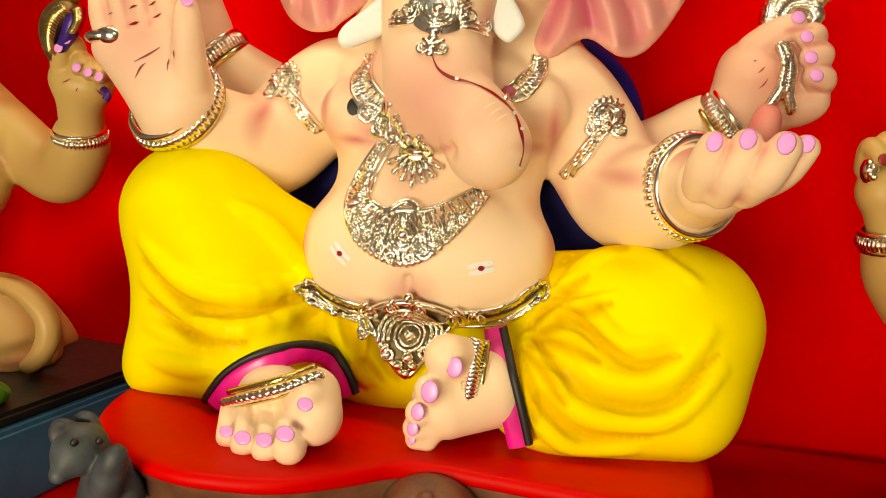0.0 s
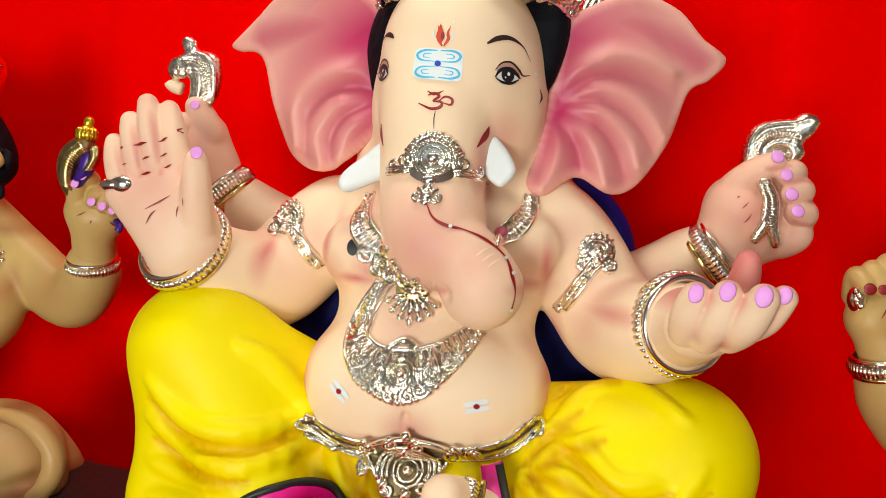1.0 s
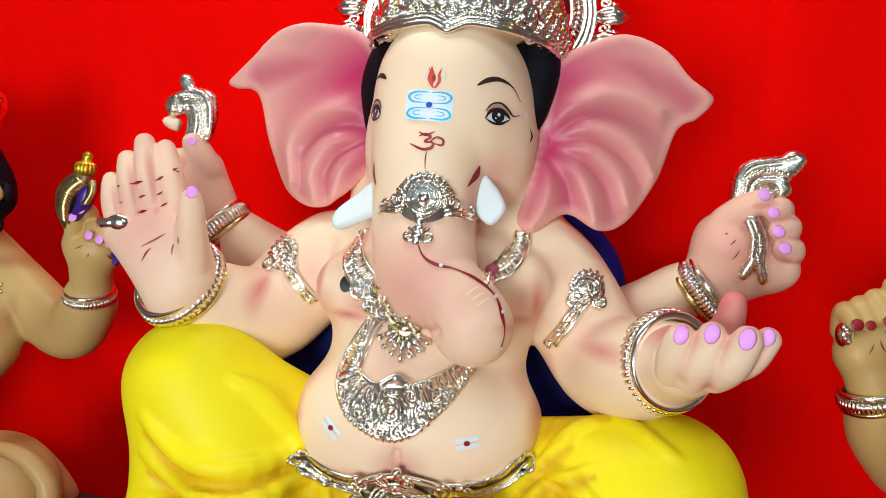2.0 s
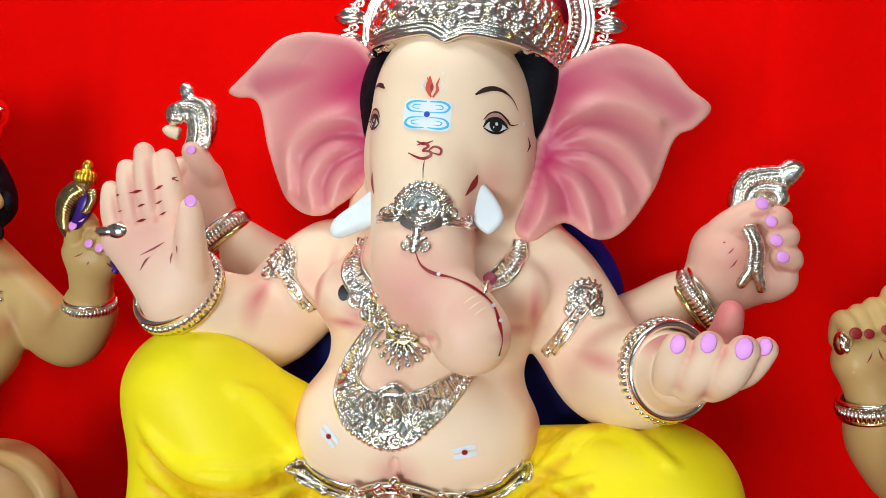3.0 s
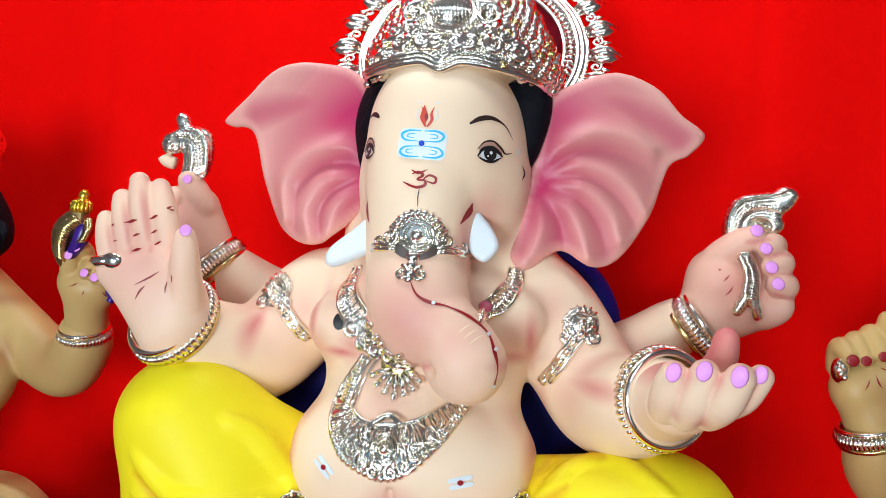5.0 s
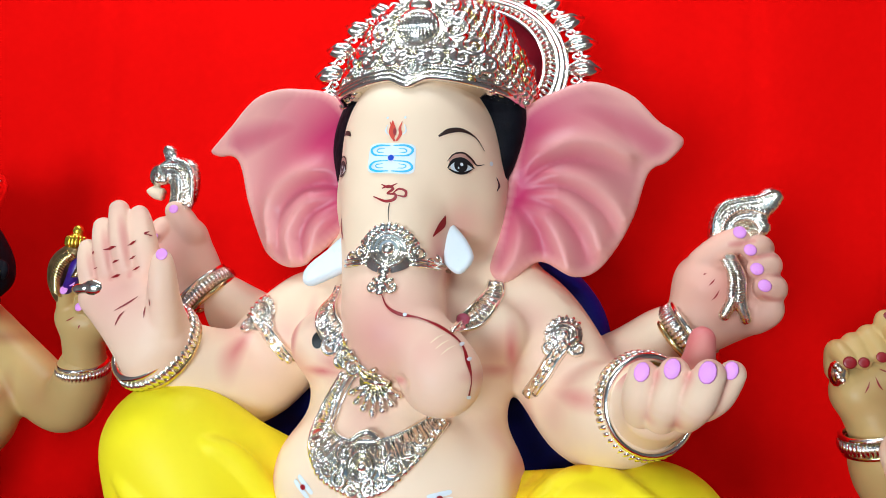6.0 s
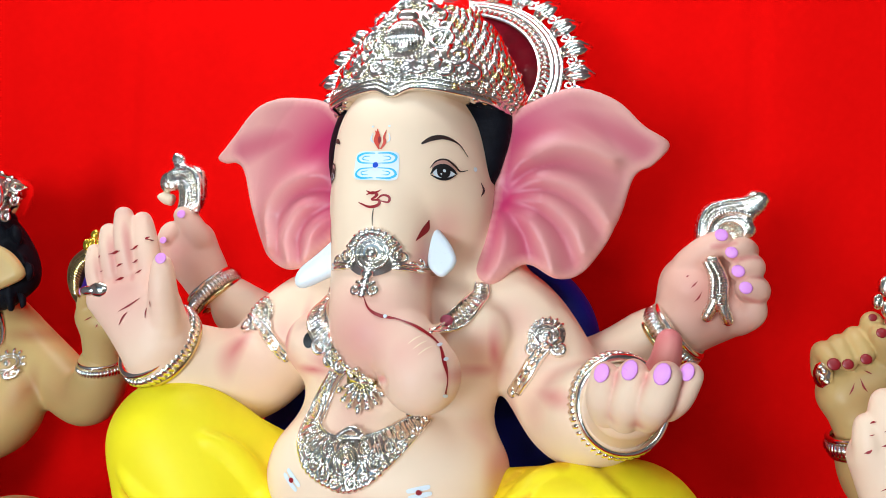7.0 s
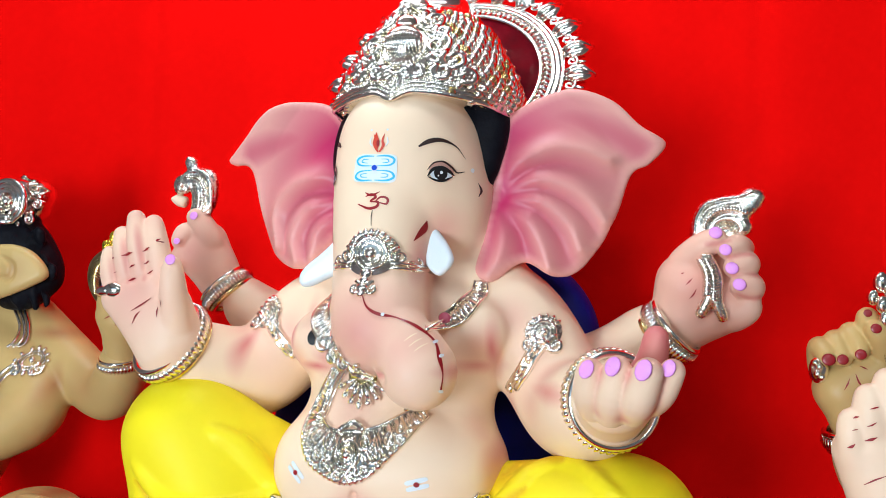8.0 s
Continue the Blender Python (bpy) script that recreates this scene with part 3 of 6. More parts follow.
    d.ball((-0.192, 1.03, 0.9686), (0.14, 0.09, 0.085), 0.04)
    d.cap((-0.0393, 1.06, 1.0191), (0.1749, 1.01, 1.0551), 0.085, 0.088, 0.04)
    d.cap((0.1712, 0.99, 1.0341), (0.0009, 0.945, 0.9574), 0.088, 0.058, 0.05)
    d.cap((0.1786, 0.965, 0.9600), (0.0435, 0.940, 0.9402), 0.072, 0.060, 0.04)
    # the arched hem over the foot: its dark edge and the band inside it
    HEM_OUT = [(-0.386, 0.862, 0.910), (-0.374, 0.862, 0.928), (-0.351, 0.862, 0.958), (-0.318, 0.862, 0.981), (-0.282, 0.862, 0.991), (-0.248, 0.862, 0.983), (-0.223, 0.862, 0.957), (-0.21, 0.862, 0.930)]
    HEM_IN = [(-0.372, 0.86, 0.909), (-0.359, 0.86, 0.927), (-0.336, 0.86, 0.952), (-0.307, 0.86, 0.972), (-0.279, 0.86, 0.981), (-0.253, 0.86, 0.973), (-0.232, 0.86, 0.952), (-0.217, 0.86, 0.927)]
    creases = []
    # folds: on the raised knee, then on the lying leg
    for pts in ([(-0.4809, 0.9, 1.0917), (-0.4215, 0.9, 1.0498), (-0.336, 0.9, 1.0457), (-0.2678, 0.9, 1.067)], [(-0.4827, 0.9, 1.0429), (-0.4124, 0.9, 1.0091), (-0.3201, 0.9, 1.0131), (-0.2521, 0.9, 1.0383)],
                [(-0.4807, 0.9, 0.9868), (-0.418, 0.9, 0.9732), (-0.3403, 0.9, 0.9967)], [(-0.3764, 0.9, 1.1432), (-0.3476, 0.9, 1.1259), (-0.318, 0.9, 1.0954), (-0.2807, 0.9, 1.052)],
                [(-0.4681, 0.9, 0.9456), (-0.4167, 0.9, 0.9449), (-0.3739, 0.9, 0.9575)], [(-0.2583, 0.9, 1.0273), (-0.2349, 0.9, 0.9889), (-0.1973, 0.9, 0.9452)]):
        d.ridge(pts, 0.0098, 0.013)
    for pts in ([(0.0054, 0.9, 1.0519), (0.0404, 0.9, 1.0232), (0.0878, 0.9, 0.9961), (0.1494, 0.9, 1.0041), (0.1913, 0.9, 1.0613)], [(-0.0109, 0.9, 1.0235), (0.0186, 0.9, 0.9871), (0.0735, 0.9, 0.9541), (0.1551, 0.9, 0.9586), (0.209, 0.9, 1.0183)],
                [(0.0272, 0.9, 1.0872), (0.0615, 0.9, 1.1169), (0.1218, 0.9, 1.1298), (0.1728, 0.9, 1.1102)], [(-0.0153, 0.9, 1.0029), (0.0093, 0.9, 0.9522), (0.0519, 0.9, 0.9172), (0.1223, 0.9, 0.9171)],
                [(0.0097, 0.9, 1.0721), (0.0549, 0.9, 1.0644), (0.0957, 0.9, 1.0366), (0.1386, 0.9, 1.0419)]):
        d.ridge(pts, 0.0078, 0.012)
    for pts in ([(-0.0094, 0.9, 1.0402), (0.0188, 0.9, 1.0764), (0.0534, 0.9, 1.1063)], [(-0.0022, 0.9, 1.0325), (0.0331, 0.9, 1.0618), (0.0809, 0.9, 1.0836)], [(-0.0081, 0.9, 1.0271), (0.0327, 0.9, 1.0355), (0.072, 0.9, 1.0238)], [(-0.014, 0.9, 1.0218), (0.0134, 0.9, 1.0065), (0.0391, 0.9, 0.9764)], [(-0.0199, 0.9, 1.0157), (-0.004, 0.9, 0.9875), (0.0093, 0.9, 0.9522)],
                [(-0.2019, 0.9, 1.0067), (-0.213, 0.9, 0.9709), (-0.2036, 0.9, 0.9374)]):
        d.ridge(pts, 0.0048, 0.010)
        creases.append(curve(pts, 12) - np.array((0.0, 0.0, 0.008)))
    for pts in ([(-0.4836, 0.9, 1.0672), (-0.4205, 0.9, 1.0277), (-0.3349, 0.9, 1.0265), (-0.2599, 0.9, 1.051)], [(-0.478, 0.9, 1.0154), (-0.4114, 0.9, 0.9881), (-0.3329, 0.9, 0.9907)], [(-0.0091, 0.9, 1.037), (0.0299, 0.9, 1.002), (0.0842, 0.9, 0.9723), (0.1526, 0.9, 0.9782), (0.2005, 0.9, 1.0367)],
                [(-0.0131, 0.9, 1.0132), (0.0143, 0.9, 0.9664), (0.0631, 0.9, 0.9324), (0.139, 0.9, 0.9363)], [(0.0198, 0.9, 1.0668), (0.057, 0.9, 1.045), (0.1107, 0.9, 1.0156), (0.1584, 0.9, 1.0314)], [(-0.2485, 0.9, 1.0353), (-0.2213, 0.9, 0.9906), (-0.1837, 0.9, 0.947)],
                [(0.0188, 0.9, 1.1057), (0.0536, 0.9, 1.132), (0.0964, 0.9, 1.1366)], [(-0.1634, 0.9, 0.9497), (-0.1864, 0.9, 0.9812), (-0.2019, 0.9, 1.0067)]):
        d.ridge(pts, 0.0046, 0.008, 0.3, 5, True)
        creases.append(curve(pts, 12))
    # hems: magenta band with a black edge
    for pts, mat, w, proud in ((HEM_IN, MAGENTA, 0.024, 0.004), (HEM_OUT, BLACK, 0.008, 0.006),
                               ([(-0.0496, 0.87, 1.0327), (-0.0368, 0.86, 0.9982), (-0.0184, 0.86, 0.9519), (-0.0052, 0.88, 0.9113)], MAGENTA, 0.026, 0.008),
                               ([(-0.0399, 0.87, 1.0358), (-0.0241, 0.86, 1.003), (-0.0061, 0.86, 0.9536), (0.005, 0.88, 0.9182)], BLACK, 0.009, 0.010)):
        p = curve(pts, 8)
        t = np.gradient(p[:, [0, 2]], axis=0)
        t /= np.linalg.norm(t, axis=1)[:, None]
        ys = np.array([min(d.front(q[0] - n[1] * e * w, q[2] + n[0] * e * w, q[1]) for e in (-0.5, 0, 0.5)) for q, n in zip(p, t)])
        ys = np.array([ys[max(0, i - 5):i + 6].min() for i in range(len(ys))])
        ys = np.convolve(np.pad(ys, 6, mode="edge"), np.ones(13) / 13, "valid") - proud
        v, f = [], []
        for q, n, y in zip(p, t, ys):
            for e, back in ((-0.5, 0.012), (-0.5, 0.001), (-0.25, 0.0), (0.0, -0.0008), (0.25, 0.0), (0.5, 0.001), (0.5, 0.012)):
                v.append((q[0] - n[1] * e * w, y + back, q[2] + n[0] * e * w))
        for i in range(len(p) - 1):
            f += [(i * 7 + j, i * 7 + j + 1, (i + 1) * 7 + j + 1, (i + 1) * 7 + j) for j in range(6)]
        mod.add(v, f, mat)

    # ears
    def ear(outline, root, side, ribs, band):
        """A fanned ear: a dished sheet with raised ribs from the root, shaded between them and along a band under its upper rim."""
        o = curve([(q[0], q[2]) for q in outline], 6, True)
        low, high = o.min(0) - 0.03, o.max(0) + 0.03
        c = Clay((low[0], 0.98, low[1]), (high[0], 1.24, high[1]), 0.0035)
        lines = []
        for r in ribs:
            p = curve(r, 12)
            w = 0.012 + 0.009 * np.sin(np.pi * np.linspace(0.15, 0.95, len(p)))
            lines.append((p, w))

        def ridge(x, z):
            f = 0.0 * x * z
            for p, w in lines:
                near = 99.0 + f * 0
                for q, s in zip(p, w):
                    near = np.minimum(near, np.hypot(x - q[0], z - q[1]) / s)
                f = np.maximum(f, np.exp(-near ** 1.5))
            return f

        def middle(x, z):
            u, w = (x - root[0]) * side, z - root[2]
            r = np.hypot(u, w)
            dish = root[1] + 0.012 + 0.10 * np.clip(u, -0.05, 1) / 0.25 - 0.02 * np.sin(np.clip(u, 0, 0.25) / 0.25 * np.pi) - 0.022 * np.clip((r - 0.17) / 0.06, 0, 1)
            return dish - 0.019 * ridge(x, z) * np.clip((r - 0.01) / 0.05, 0, 1)

        c.sheet(o, middle, 0.008)
        top = curve(band, 10)

        def spray(v):
            x, z = v[:, 0], v[:, 2]
            r = np.hypot(x - root[0], (z - root[2]) * 0.8)
            rim, near = np.full(len(v), 9.0), np.full(len(v), 9.0)
            for q in o:
                rim = np.minimum(rim, np.hypot(x - q[0], z - q[1]))
            for q in top:
                near = np.minimum(near, np.hypot(x - q[0], z - q[1]))
            s = np.clip(1.50 - r / 0.150, 0.24, 1)
            s = np.maximum(s, 0.72 * np.exp(-(near / 0.030) ** 2))
            s = s * (1 - 0.60 * ridge(x, z) * np.clip((r - 0.015) / 0.06, 0, 1))
            return np.clip(s * np.clip(0.25 + rim / 0.022, 0, 1), 0, 1)
        mod.clay(c, EAR, spray)

    ear([(-0.0083, 1.08, 1.5948), (0.0316, 1.09, 1.6245), (0.0843, 1.1, 1.6423), (0.1412, 1.12, 1.6263), (0.1806, 1.135, 1.592), (0.2157, 1.145, 1.5694), (0.1936, 1.14, 1.5379), (0.1673, 1.135, 1.5198),
         (0.1453, 1.13, 1.4501), (0.1068, 1.12, 1.3871), (0.0685, 1.11, 1.3704), (0.0237, 1.09, 1.3901), (-0.0166, 1.08, 1.361), (-0.0423, 1.075, 1.3745), (-0.0362, 1.07, 1.4175), (-0.0232, 1.07, 1.4957), (-0.0146, 1.07, 1.55)], (-0.0146, 1.06, 1.4871), 1,
        [[(-0.004, 1.500), (0.016, 1.529), (0.061, 1.554), (0.105, 1.553), (0.140, 1.540)], [(0.002, 1.493), (0.045, 1.507), (0.088, 1.498), (0.118, 1.476), (0.135, 1.452)], [(0.006, 1.481), (0.051, 1.476), (0.089, 1.446), (0.104, 1.410)],
         [(0.000, 1.468), (0.034, 1.447), (0.052, 1.416), (0.062, 1.383)], [(-0.010, 1.456), (-0.002, 1.424), (-0.008, 1.392), (-0.020, 1.370)]], [(-0.004, 1.560), (0.030, 1.588), (0.080, 1.598), (0.135, 1.580), (0.175, 1.560)])
    ear([(-0.2806, 1.09, 1.6254), (-0.3523, 1.1, 1.6417), (-0.4114, 1.11, 1.6339), (-0.4607, 1.13, 1.5989), (-0.5109, 1.145, 1.5638), (-0.4952, 1.145, 1.5506), (-0.4519, 1.135, 1.5404),
         (-0.4286, 1.13, 1.4722), (-0.3931, 1.12, 1.4052), (-0.3568, 1.11, 1.3776), (-0.3148, 1.1, 1.3775), (-0.2723, 1.09, 1.411), (-0.2323, 1.08, 1.461), (-0.2404, 1.08, 1.5646)], (-0.2475, 1.06, 1.490), -1,
        [[(-0.262, 1.500), (-0.285, 1.514), (-0.338, 1.507), (-0.380, 1.467), (-0.374, 1.410)], [(-0.268, 1.480), (-0.317, 1.463), (-0.341, 1.424), (-0.332, 1.386)], [(-0.262, 1.458), (-0.292, 1.431), (-0.302, 1.392)]],
        [(-0.262, 1.545), (-0.300, 1.570), (-0.353, 1.580), (-0.400, 1.575), (-0.445, 1.566)])
    # hair behind the face
    h = Clay((-0.34, 0.95, 1.36), (0.05, 1.24, 1.72), 0.005)
    h.ball((-0.146, 1.105, 1.545), (0.138, 0.112, 0.145), 0.02)
    h.chain([(-0.0242, 1.07, 1.6034), (-0.0277, 1.06, 1.5551), (-0.0291, 1.055, 1.5085)], [0.022, 0.018, 0.006], 0.015)
    x, z = h.ax[0][:, None, None], h.ax[2][None, None, :]
    h.d = np.maximum(h.d, (1.465 - z + 0 * h.d).astype(np.float32))
    mod.clay(h, HAIR)

    # palms and fists
    open_palm = hand(0.0028, (-0.62, 0.84, 1.16), (-0.38, 1.02, 1.48),
                     [((-0.4711, 0.955, 1.2528), (-0.5402, 0.93, 1.3203), 0.040, 0.026), ((-0.4711, 0.955, 1.2528), (-0.5123, 0.93, 1.3331), 0.044, 0.027), ((-0.4616, 0.95, 1.2647), (-0.4762, 0.93, 1.3428), 0.036, 0.026), ((-0.452, 0.945, 1.2728), (-0.4477, 0.93, 1.3163), 0.030, 0.022)],
                     [([(-0.5434, 0.925, 1.3306), (-0.5508, 0.92, 1.3585), (-0.5587, 0.925, 1.3857)], [0.016, 0.0145, 0.0115]), ([(-0.522, 0.925, 1.3465), (-0.5284, 0.92, 1.3813), (-0.5381, 0.925, 1.4134)], [0.0175, 0.016, 0.0130]),
                      ([(-0.4973, 0.925, 1.3553), (-0.505, 0.92, 1.397), (-0.5166, 0.925, 1.4367)], [0.0175, 0.0165, 0.0130]), ([(-0.4688, 0.925, 1.3608), (-0.479, 0.925, 1.3991), (-0.4898, 0.93, 1.4311)], [0.0175, 0.016, 0.0125]),
                      ([(-0.442, 0.93, 1.2881), (-0.438, 0.91, 1.3374), (-0.4378, 0.905, 1.3697)], [0.022, 0.018, 0.013])])
    lying_palm = hand(0.0026, (0.08, 0.74, 1.12), (0.36, 1.03, 1.40),
                      [((0.1571, 0.96, 1.2169), (0.1640, 0.892, 1.2230), 0.046, 0.035), ((0.1602, 0.955, 1.2131), (0.1950, 0.878, 1.2330), 0.042, 0.027)],
                      [([(0.1500, 0.856, 1.2230), (0.1490, 0.832, 1.2420), (0.1507, 0.815, 1.2633)], [0.0185, 0.0185, 0.0148]), ([(0.1700, 0.848, 1.2200), (0.1745, 0.821, 1.2400), (0.1797, 0.805, 1.2679)], [0.0190, 0.0190, 0.0150]),
                       ([(0.1930, 0.846, 1.2230), (0.2010, 0.812, 1.2400), (0.2114, 0.793, 1.2674)], [0.0190, 0.0190, 0.0155]), ([(0.2130, 0.856, 1.2320), (0.2230, 0.828, 1.2460), (0.2346, 0.810, 1.2686)], [0.0170, 0.0165, 0.0132]),
                       ([(0.1990, 0.905, 1.2474), (0.2110, 0.890, 1.2760), (0.2150, 0.890, 1.2990)], [0.020, 0.0165, 0.0140])], 0.0022)
    back_fist_l = hand(0.0028, (0.12, 1.00, 1.24), (0.36, 1.20, 1.52),
                       [((0.2266, 1.16, 1.3060), (0.2500, 1.14, 1.3640), 0.038, 0.042), ((0.2579, 1.15, 1.3180), (0.2980, 1.14, 1.3350), 0.038, 0.035), ((0.2455, 1.15, 1.3720), (0.2920, 1.15, 1.3830), 0.038, 0.034)],
                       [([(0.2420, 1.13, 1.3960), (0.2640, 1.115, 1.4170), (0.2840, 1.105, 1.4290)], [0.022, 0.019, 0.015]), ([(0.3220, 1.14, 1.4190), (0.3110, 1.115, 1.4190), (0.2989, 1.1, 1.4135)], [0.014, 0.016, 0.013]),
                        ([(0.322, 1.14, 1.3943), (0.3220, 1.115, 1.3949), (0.307, 1.1, 1.3898)], [0.018, 0.018, 0.014]), ([(0.3260, 1.14, 1.3625), (0.3270, 1.115, 1.3640), (0.3162, 1.1, 1.3664)], [0.019, 0.020, 0.015]),
                        ([(0.3084, 1.13, 1.3222), (0.3240, 1.12, 1.3340), (0.3270, 1.12, 1.3460)], [0.020, 0.019, 0.015])])
    back_fist_r = hand(0.0028, (-0.64, 1.02, 1.30), (-0.38, 1.22, 1.54),
                       [((-0.5122, 1.155, 1.3443), (-0.5383, 1.14, 1.4196), 0.034, 0.034), ((-0.5302, 1.15, 1.369), (-0.5545, 1.13, 1.3917), 0.034, 0.03)],
                       [([(-0.5245, 1.13, 1.4194), (-0.5371, 1.12, 1.4472), (-0.5449, 1.11, 1.4597)], [0.022, 0.019, 0.014]), ([(-0.552, 1.13, 1.422), (-0.5635, 1.115, 1.4323), (-0.5692, 1.105, 1.418)], [0.018, 0.017, 0.014]),
                        ([(-0.5545, 1.13, 1.3917), (-0.5674, 1.115, 1.3963), (-0.5702, 1.105, 1.38)], [0.018, 0.017, 0.014])])

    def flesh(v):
        # pink airbrush at creases, with shade painted in on neck, chest and arms
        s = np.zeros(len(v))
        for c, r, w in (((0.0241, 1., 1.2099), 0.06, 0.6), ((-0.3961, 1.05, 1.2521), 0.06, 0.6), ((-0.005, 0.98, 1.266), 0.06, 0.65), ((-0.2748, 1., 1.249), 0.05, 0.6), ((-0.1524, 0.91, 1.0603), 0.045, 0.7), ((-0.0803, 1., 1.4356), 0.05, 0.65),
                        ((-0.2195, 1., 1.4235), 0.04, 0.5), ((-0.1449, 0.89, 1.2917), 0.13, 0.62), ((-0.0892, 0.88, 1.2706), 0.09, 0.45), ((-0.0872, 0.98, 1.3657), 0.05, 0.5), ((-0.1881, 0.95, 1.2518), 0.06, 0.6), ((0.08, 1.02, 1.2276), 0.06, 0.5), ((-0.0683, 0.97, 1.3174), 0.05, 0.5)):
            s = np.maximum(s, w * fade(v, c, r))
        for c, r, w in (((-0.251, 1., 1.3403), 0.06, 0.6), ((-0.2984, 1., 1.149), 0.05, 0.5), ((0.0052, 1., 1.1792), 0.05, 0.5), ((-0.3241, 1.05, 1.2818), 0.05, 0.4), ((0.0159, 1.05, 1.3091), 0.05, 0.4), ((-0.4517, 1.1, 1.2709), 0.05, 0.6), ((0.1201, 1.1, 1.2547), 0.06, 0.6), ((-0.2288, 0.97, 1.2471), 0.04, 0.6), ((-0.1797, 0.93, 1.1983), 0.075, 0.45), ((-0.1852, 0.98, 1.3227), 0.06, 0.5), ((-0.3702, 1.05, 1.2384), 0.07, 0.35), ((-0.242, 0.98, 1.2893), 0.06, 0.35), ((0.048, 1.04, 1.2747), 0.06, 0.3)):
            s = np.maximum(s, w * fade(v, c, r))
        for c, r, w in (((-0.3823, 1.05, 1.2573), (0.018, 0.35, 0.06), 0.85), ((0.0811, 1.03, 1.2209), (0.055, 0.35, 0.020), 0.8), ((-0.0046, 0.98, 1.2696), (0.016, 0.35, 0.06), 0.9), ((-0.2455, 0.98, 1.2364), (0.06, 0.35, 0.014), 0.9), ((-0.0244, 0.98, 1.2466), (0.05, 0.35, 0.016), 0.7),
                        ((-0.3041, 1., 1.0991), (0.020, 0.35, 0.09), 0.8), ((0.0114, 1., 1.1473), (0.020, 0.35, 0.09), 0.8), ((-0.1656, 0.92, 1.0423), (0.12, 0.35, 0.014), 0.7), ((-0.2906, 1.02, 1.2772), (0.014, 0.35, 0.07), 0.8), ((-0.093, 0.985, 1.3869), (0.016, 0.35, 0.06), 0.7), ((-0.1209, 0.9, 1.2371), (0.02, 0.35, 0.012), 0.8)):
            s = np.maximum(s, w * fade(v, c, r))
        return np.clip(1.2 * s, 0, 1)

    def lined(v, lines, wide):
        """Airbrush along lines given by their ends."""
        s = np.zeros(len(v))
        for a, e in lines:
            a, e = np.array(a), np.array(e)
            t = np.clip((v - a) @ (e - a) / ((e - a) @ (e - a)), 0, 1)
            s = np.maximum(s, np.exp(-(np.linalg.norm(v - a - t[:, None] * (e - a), axis=1) / wide) ** 2))
        return s

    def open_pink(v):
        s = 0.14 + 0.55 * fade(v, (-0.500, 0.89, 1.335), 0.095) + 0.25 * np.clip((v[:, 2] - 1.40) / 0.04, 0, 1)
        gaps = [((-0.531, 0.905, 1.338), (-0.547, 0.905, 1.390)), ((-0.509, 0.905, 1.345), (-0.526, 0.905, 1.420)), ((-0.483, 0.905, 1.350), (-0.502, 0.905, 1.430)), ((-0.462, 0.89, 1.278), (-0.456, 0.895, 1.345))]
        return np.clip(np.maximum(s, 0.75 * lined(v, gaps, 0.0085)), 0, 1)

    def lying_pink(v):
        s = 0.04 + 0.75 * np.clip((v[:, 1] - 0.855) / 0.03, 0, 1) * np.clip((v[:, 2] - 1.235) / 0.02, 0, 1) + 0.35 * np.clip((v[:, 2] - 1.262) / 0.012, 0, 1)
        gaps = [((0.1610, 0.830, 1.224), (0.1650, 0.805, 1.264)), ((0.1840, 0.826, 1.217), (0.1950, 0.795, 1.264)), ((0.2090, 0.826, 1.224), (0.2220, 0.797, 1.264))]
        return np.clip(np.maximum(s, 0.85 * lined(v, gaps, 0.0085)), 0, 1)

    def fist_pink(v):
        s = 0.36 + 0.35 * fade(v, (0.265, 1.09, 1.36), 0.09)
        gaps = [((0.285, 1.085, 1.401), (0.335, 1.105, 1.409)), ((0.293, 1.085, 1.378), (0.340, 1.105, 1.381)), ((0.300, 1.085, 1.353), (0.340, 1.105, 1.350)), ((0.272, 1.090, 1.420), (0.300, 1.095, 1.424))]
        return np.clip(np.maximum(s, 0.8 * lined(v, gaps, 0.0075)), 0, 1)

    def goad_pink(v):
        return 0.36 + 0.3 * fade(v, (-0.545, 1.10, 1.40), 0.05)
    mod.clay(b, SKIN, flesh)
    mod.clay(foot, SKIN, lambda v: np.full(len(v), 0.06))
    def fold_lines(v):
        # orange airbrush streaks drawn along the folds
        s = np.zeros(len(v))
        for line in creases:
            near = np.full(len(v), 9.0)
            for k, q in enumerate(line):
                wide = 0.004 + 0.010 * math.sin(math.pi * (k + 1) / (len(line) + 1))
                near = np.minimum(near, np.hypot(v[:, 0] - q[0], v[:, 2] - q[2]) / wide)
            s = np.maximum(s, 0.75 * np.exp(-(1.35 * near) ** 2))
        for q, r, w in (((-0.2726, 0.95, 1.0149), 0.06, 0.6), ((-0.015, 0.95, 1.0454), 0.06, 0.35), ((-0.2033, 0.92, 0.9595), 0.05, 0.7), ((0.0202, 1., 1.0968), 0.05, 0.6), ((-0.3242, 1., 1.1037), 0.05, 0.5), ((-0.4247, 0.92, 0.909), 0.05, 0.5)):
            s = np.maximum(s, w * fade(v, q, r))
        return s
    mod.clay(d, YELLOW, fold_lines)
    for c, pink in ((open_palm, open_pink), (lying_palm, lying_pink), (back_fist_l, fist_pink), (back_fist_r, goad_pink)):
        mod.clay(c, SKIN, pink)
    # nails
    for p, r in (((-0.3146, 0.785, 0.9183), 0.008), ((-0.2904, 0.77, 0.9204), 0.0095), ((-0.2646, 0.763, 0.9242), 0.0095), ((-0.2409, 0.757, 0.9365), 0.0105), ((-0.2252, 0.767, 0.9665), 0.009)):
        nail(mod, p, r, LILAC, (0, -1, 0.6), (0.2, 0, 1), 0.8)
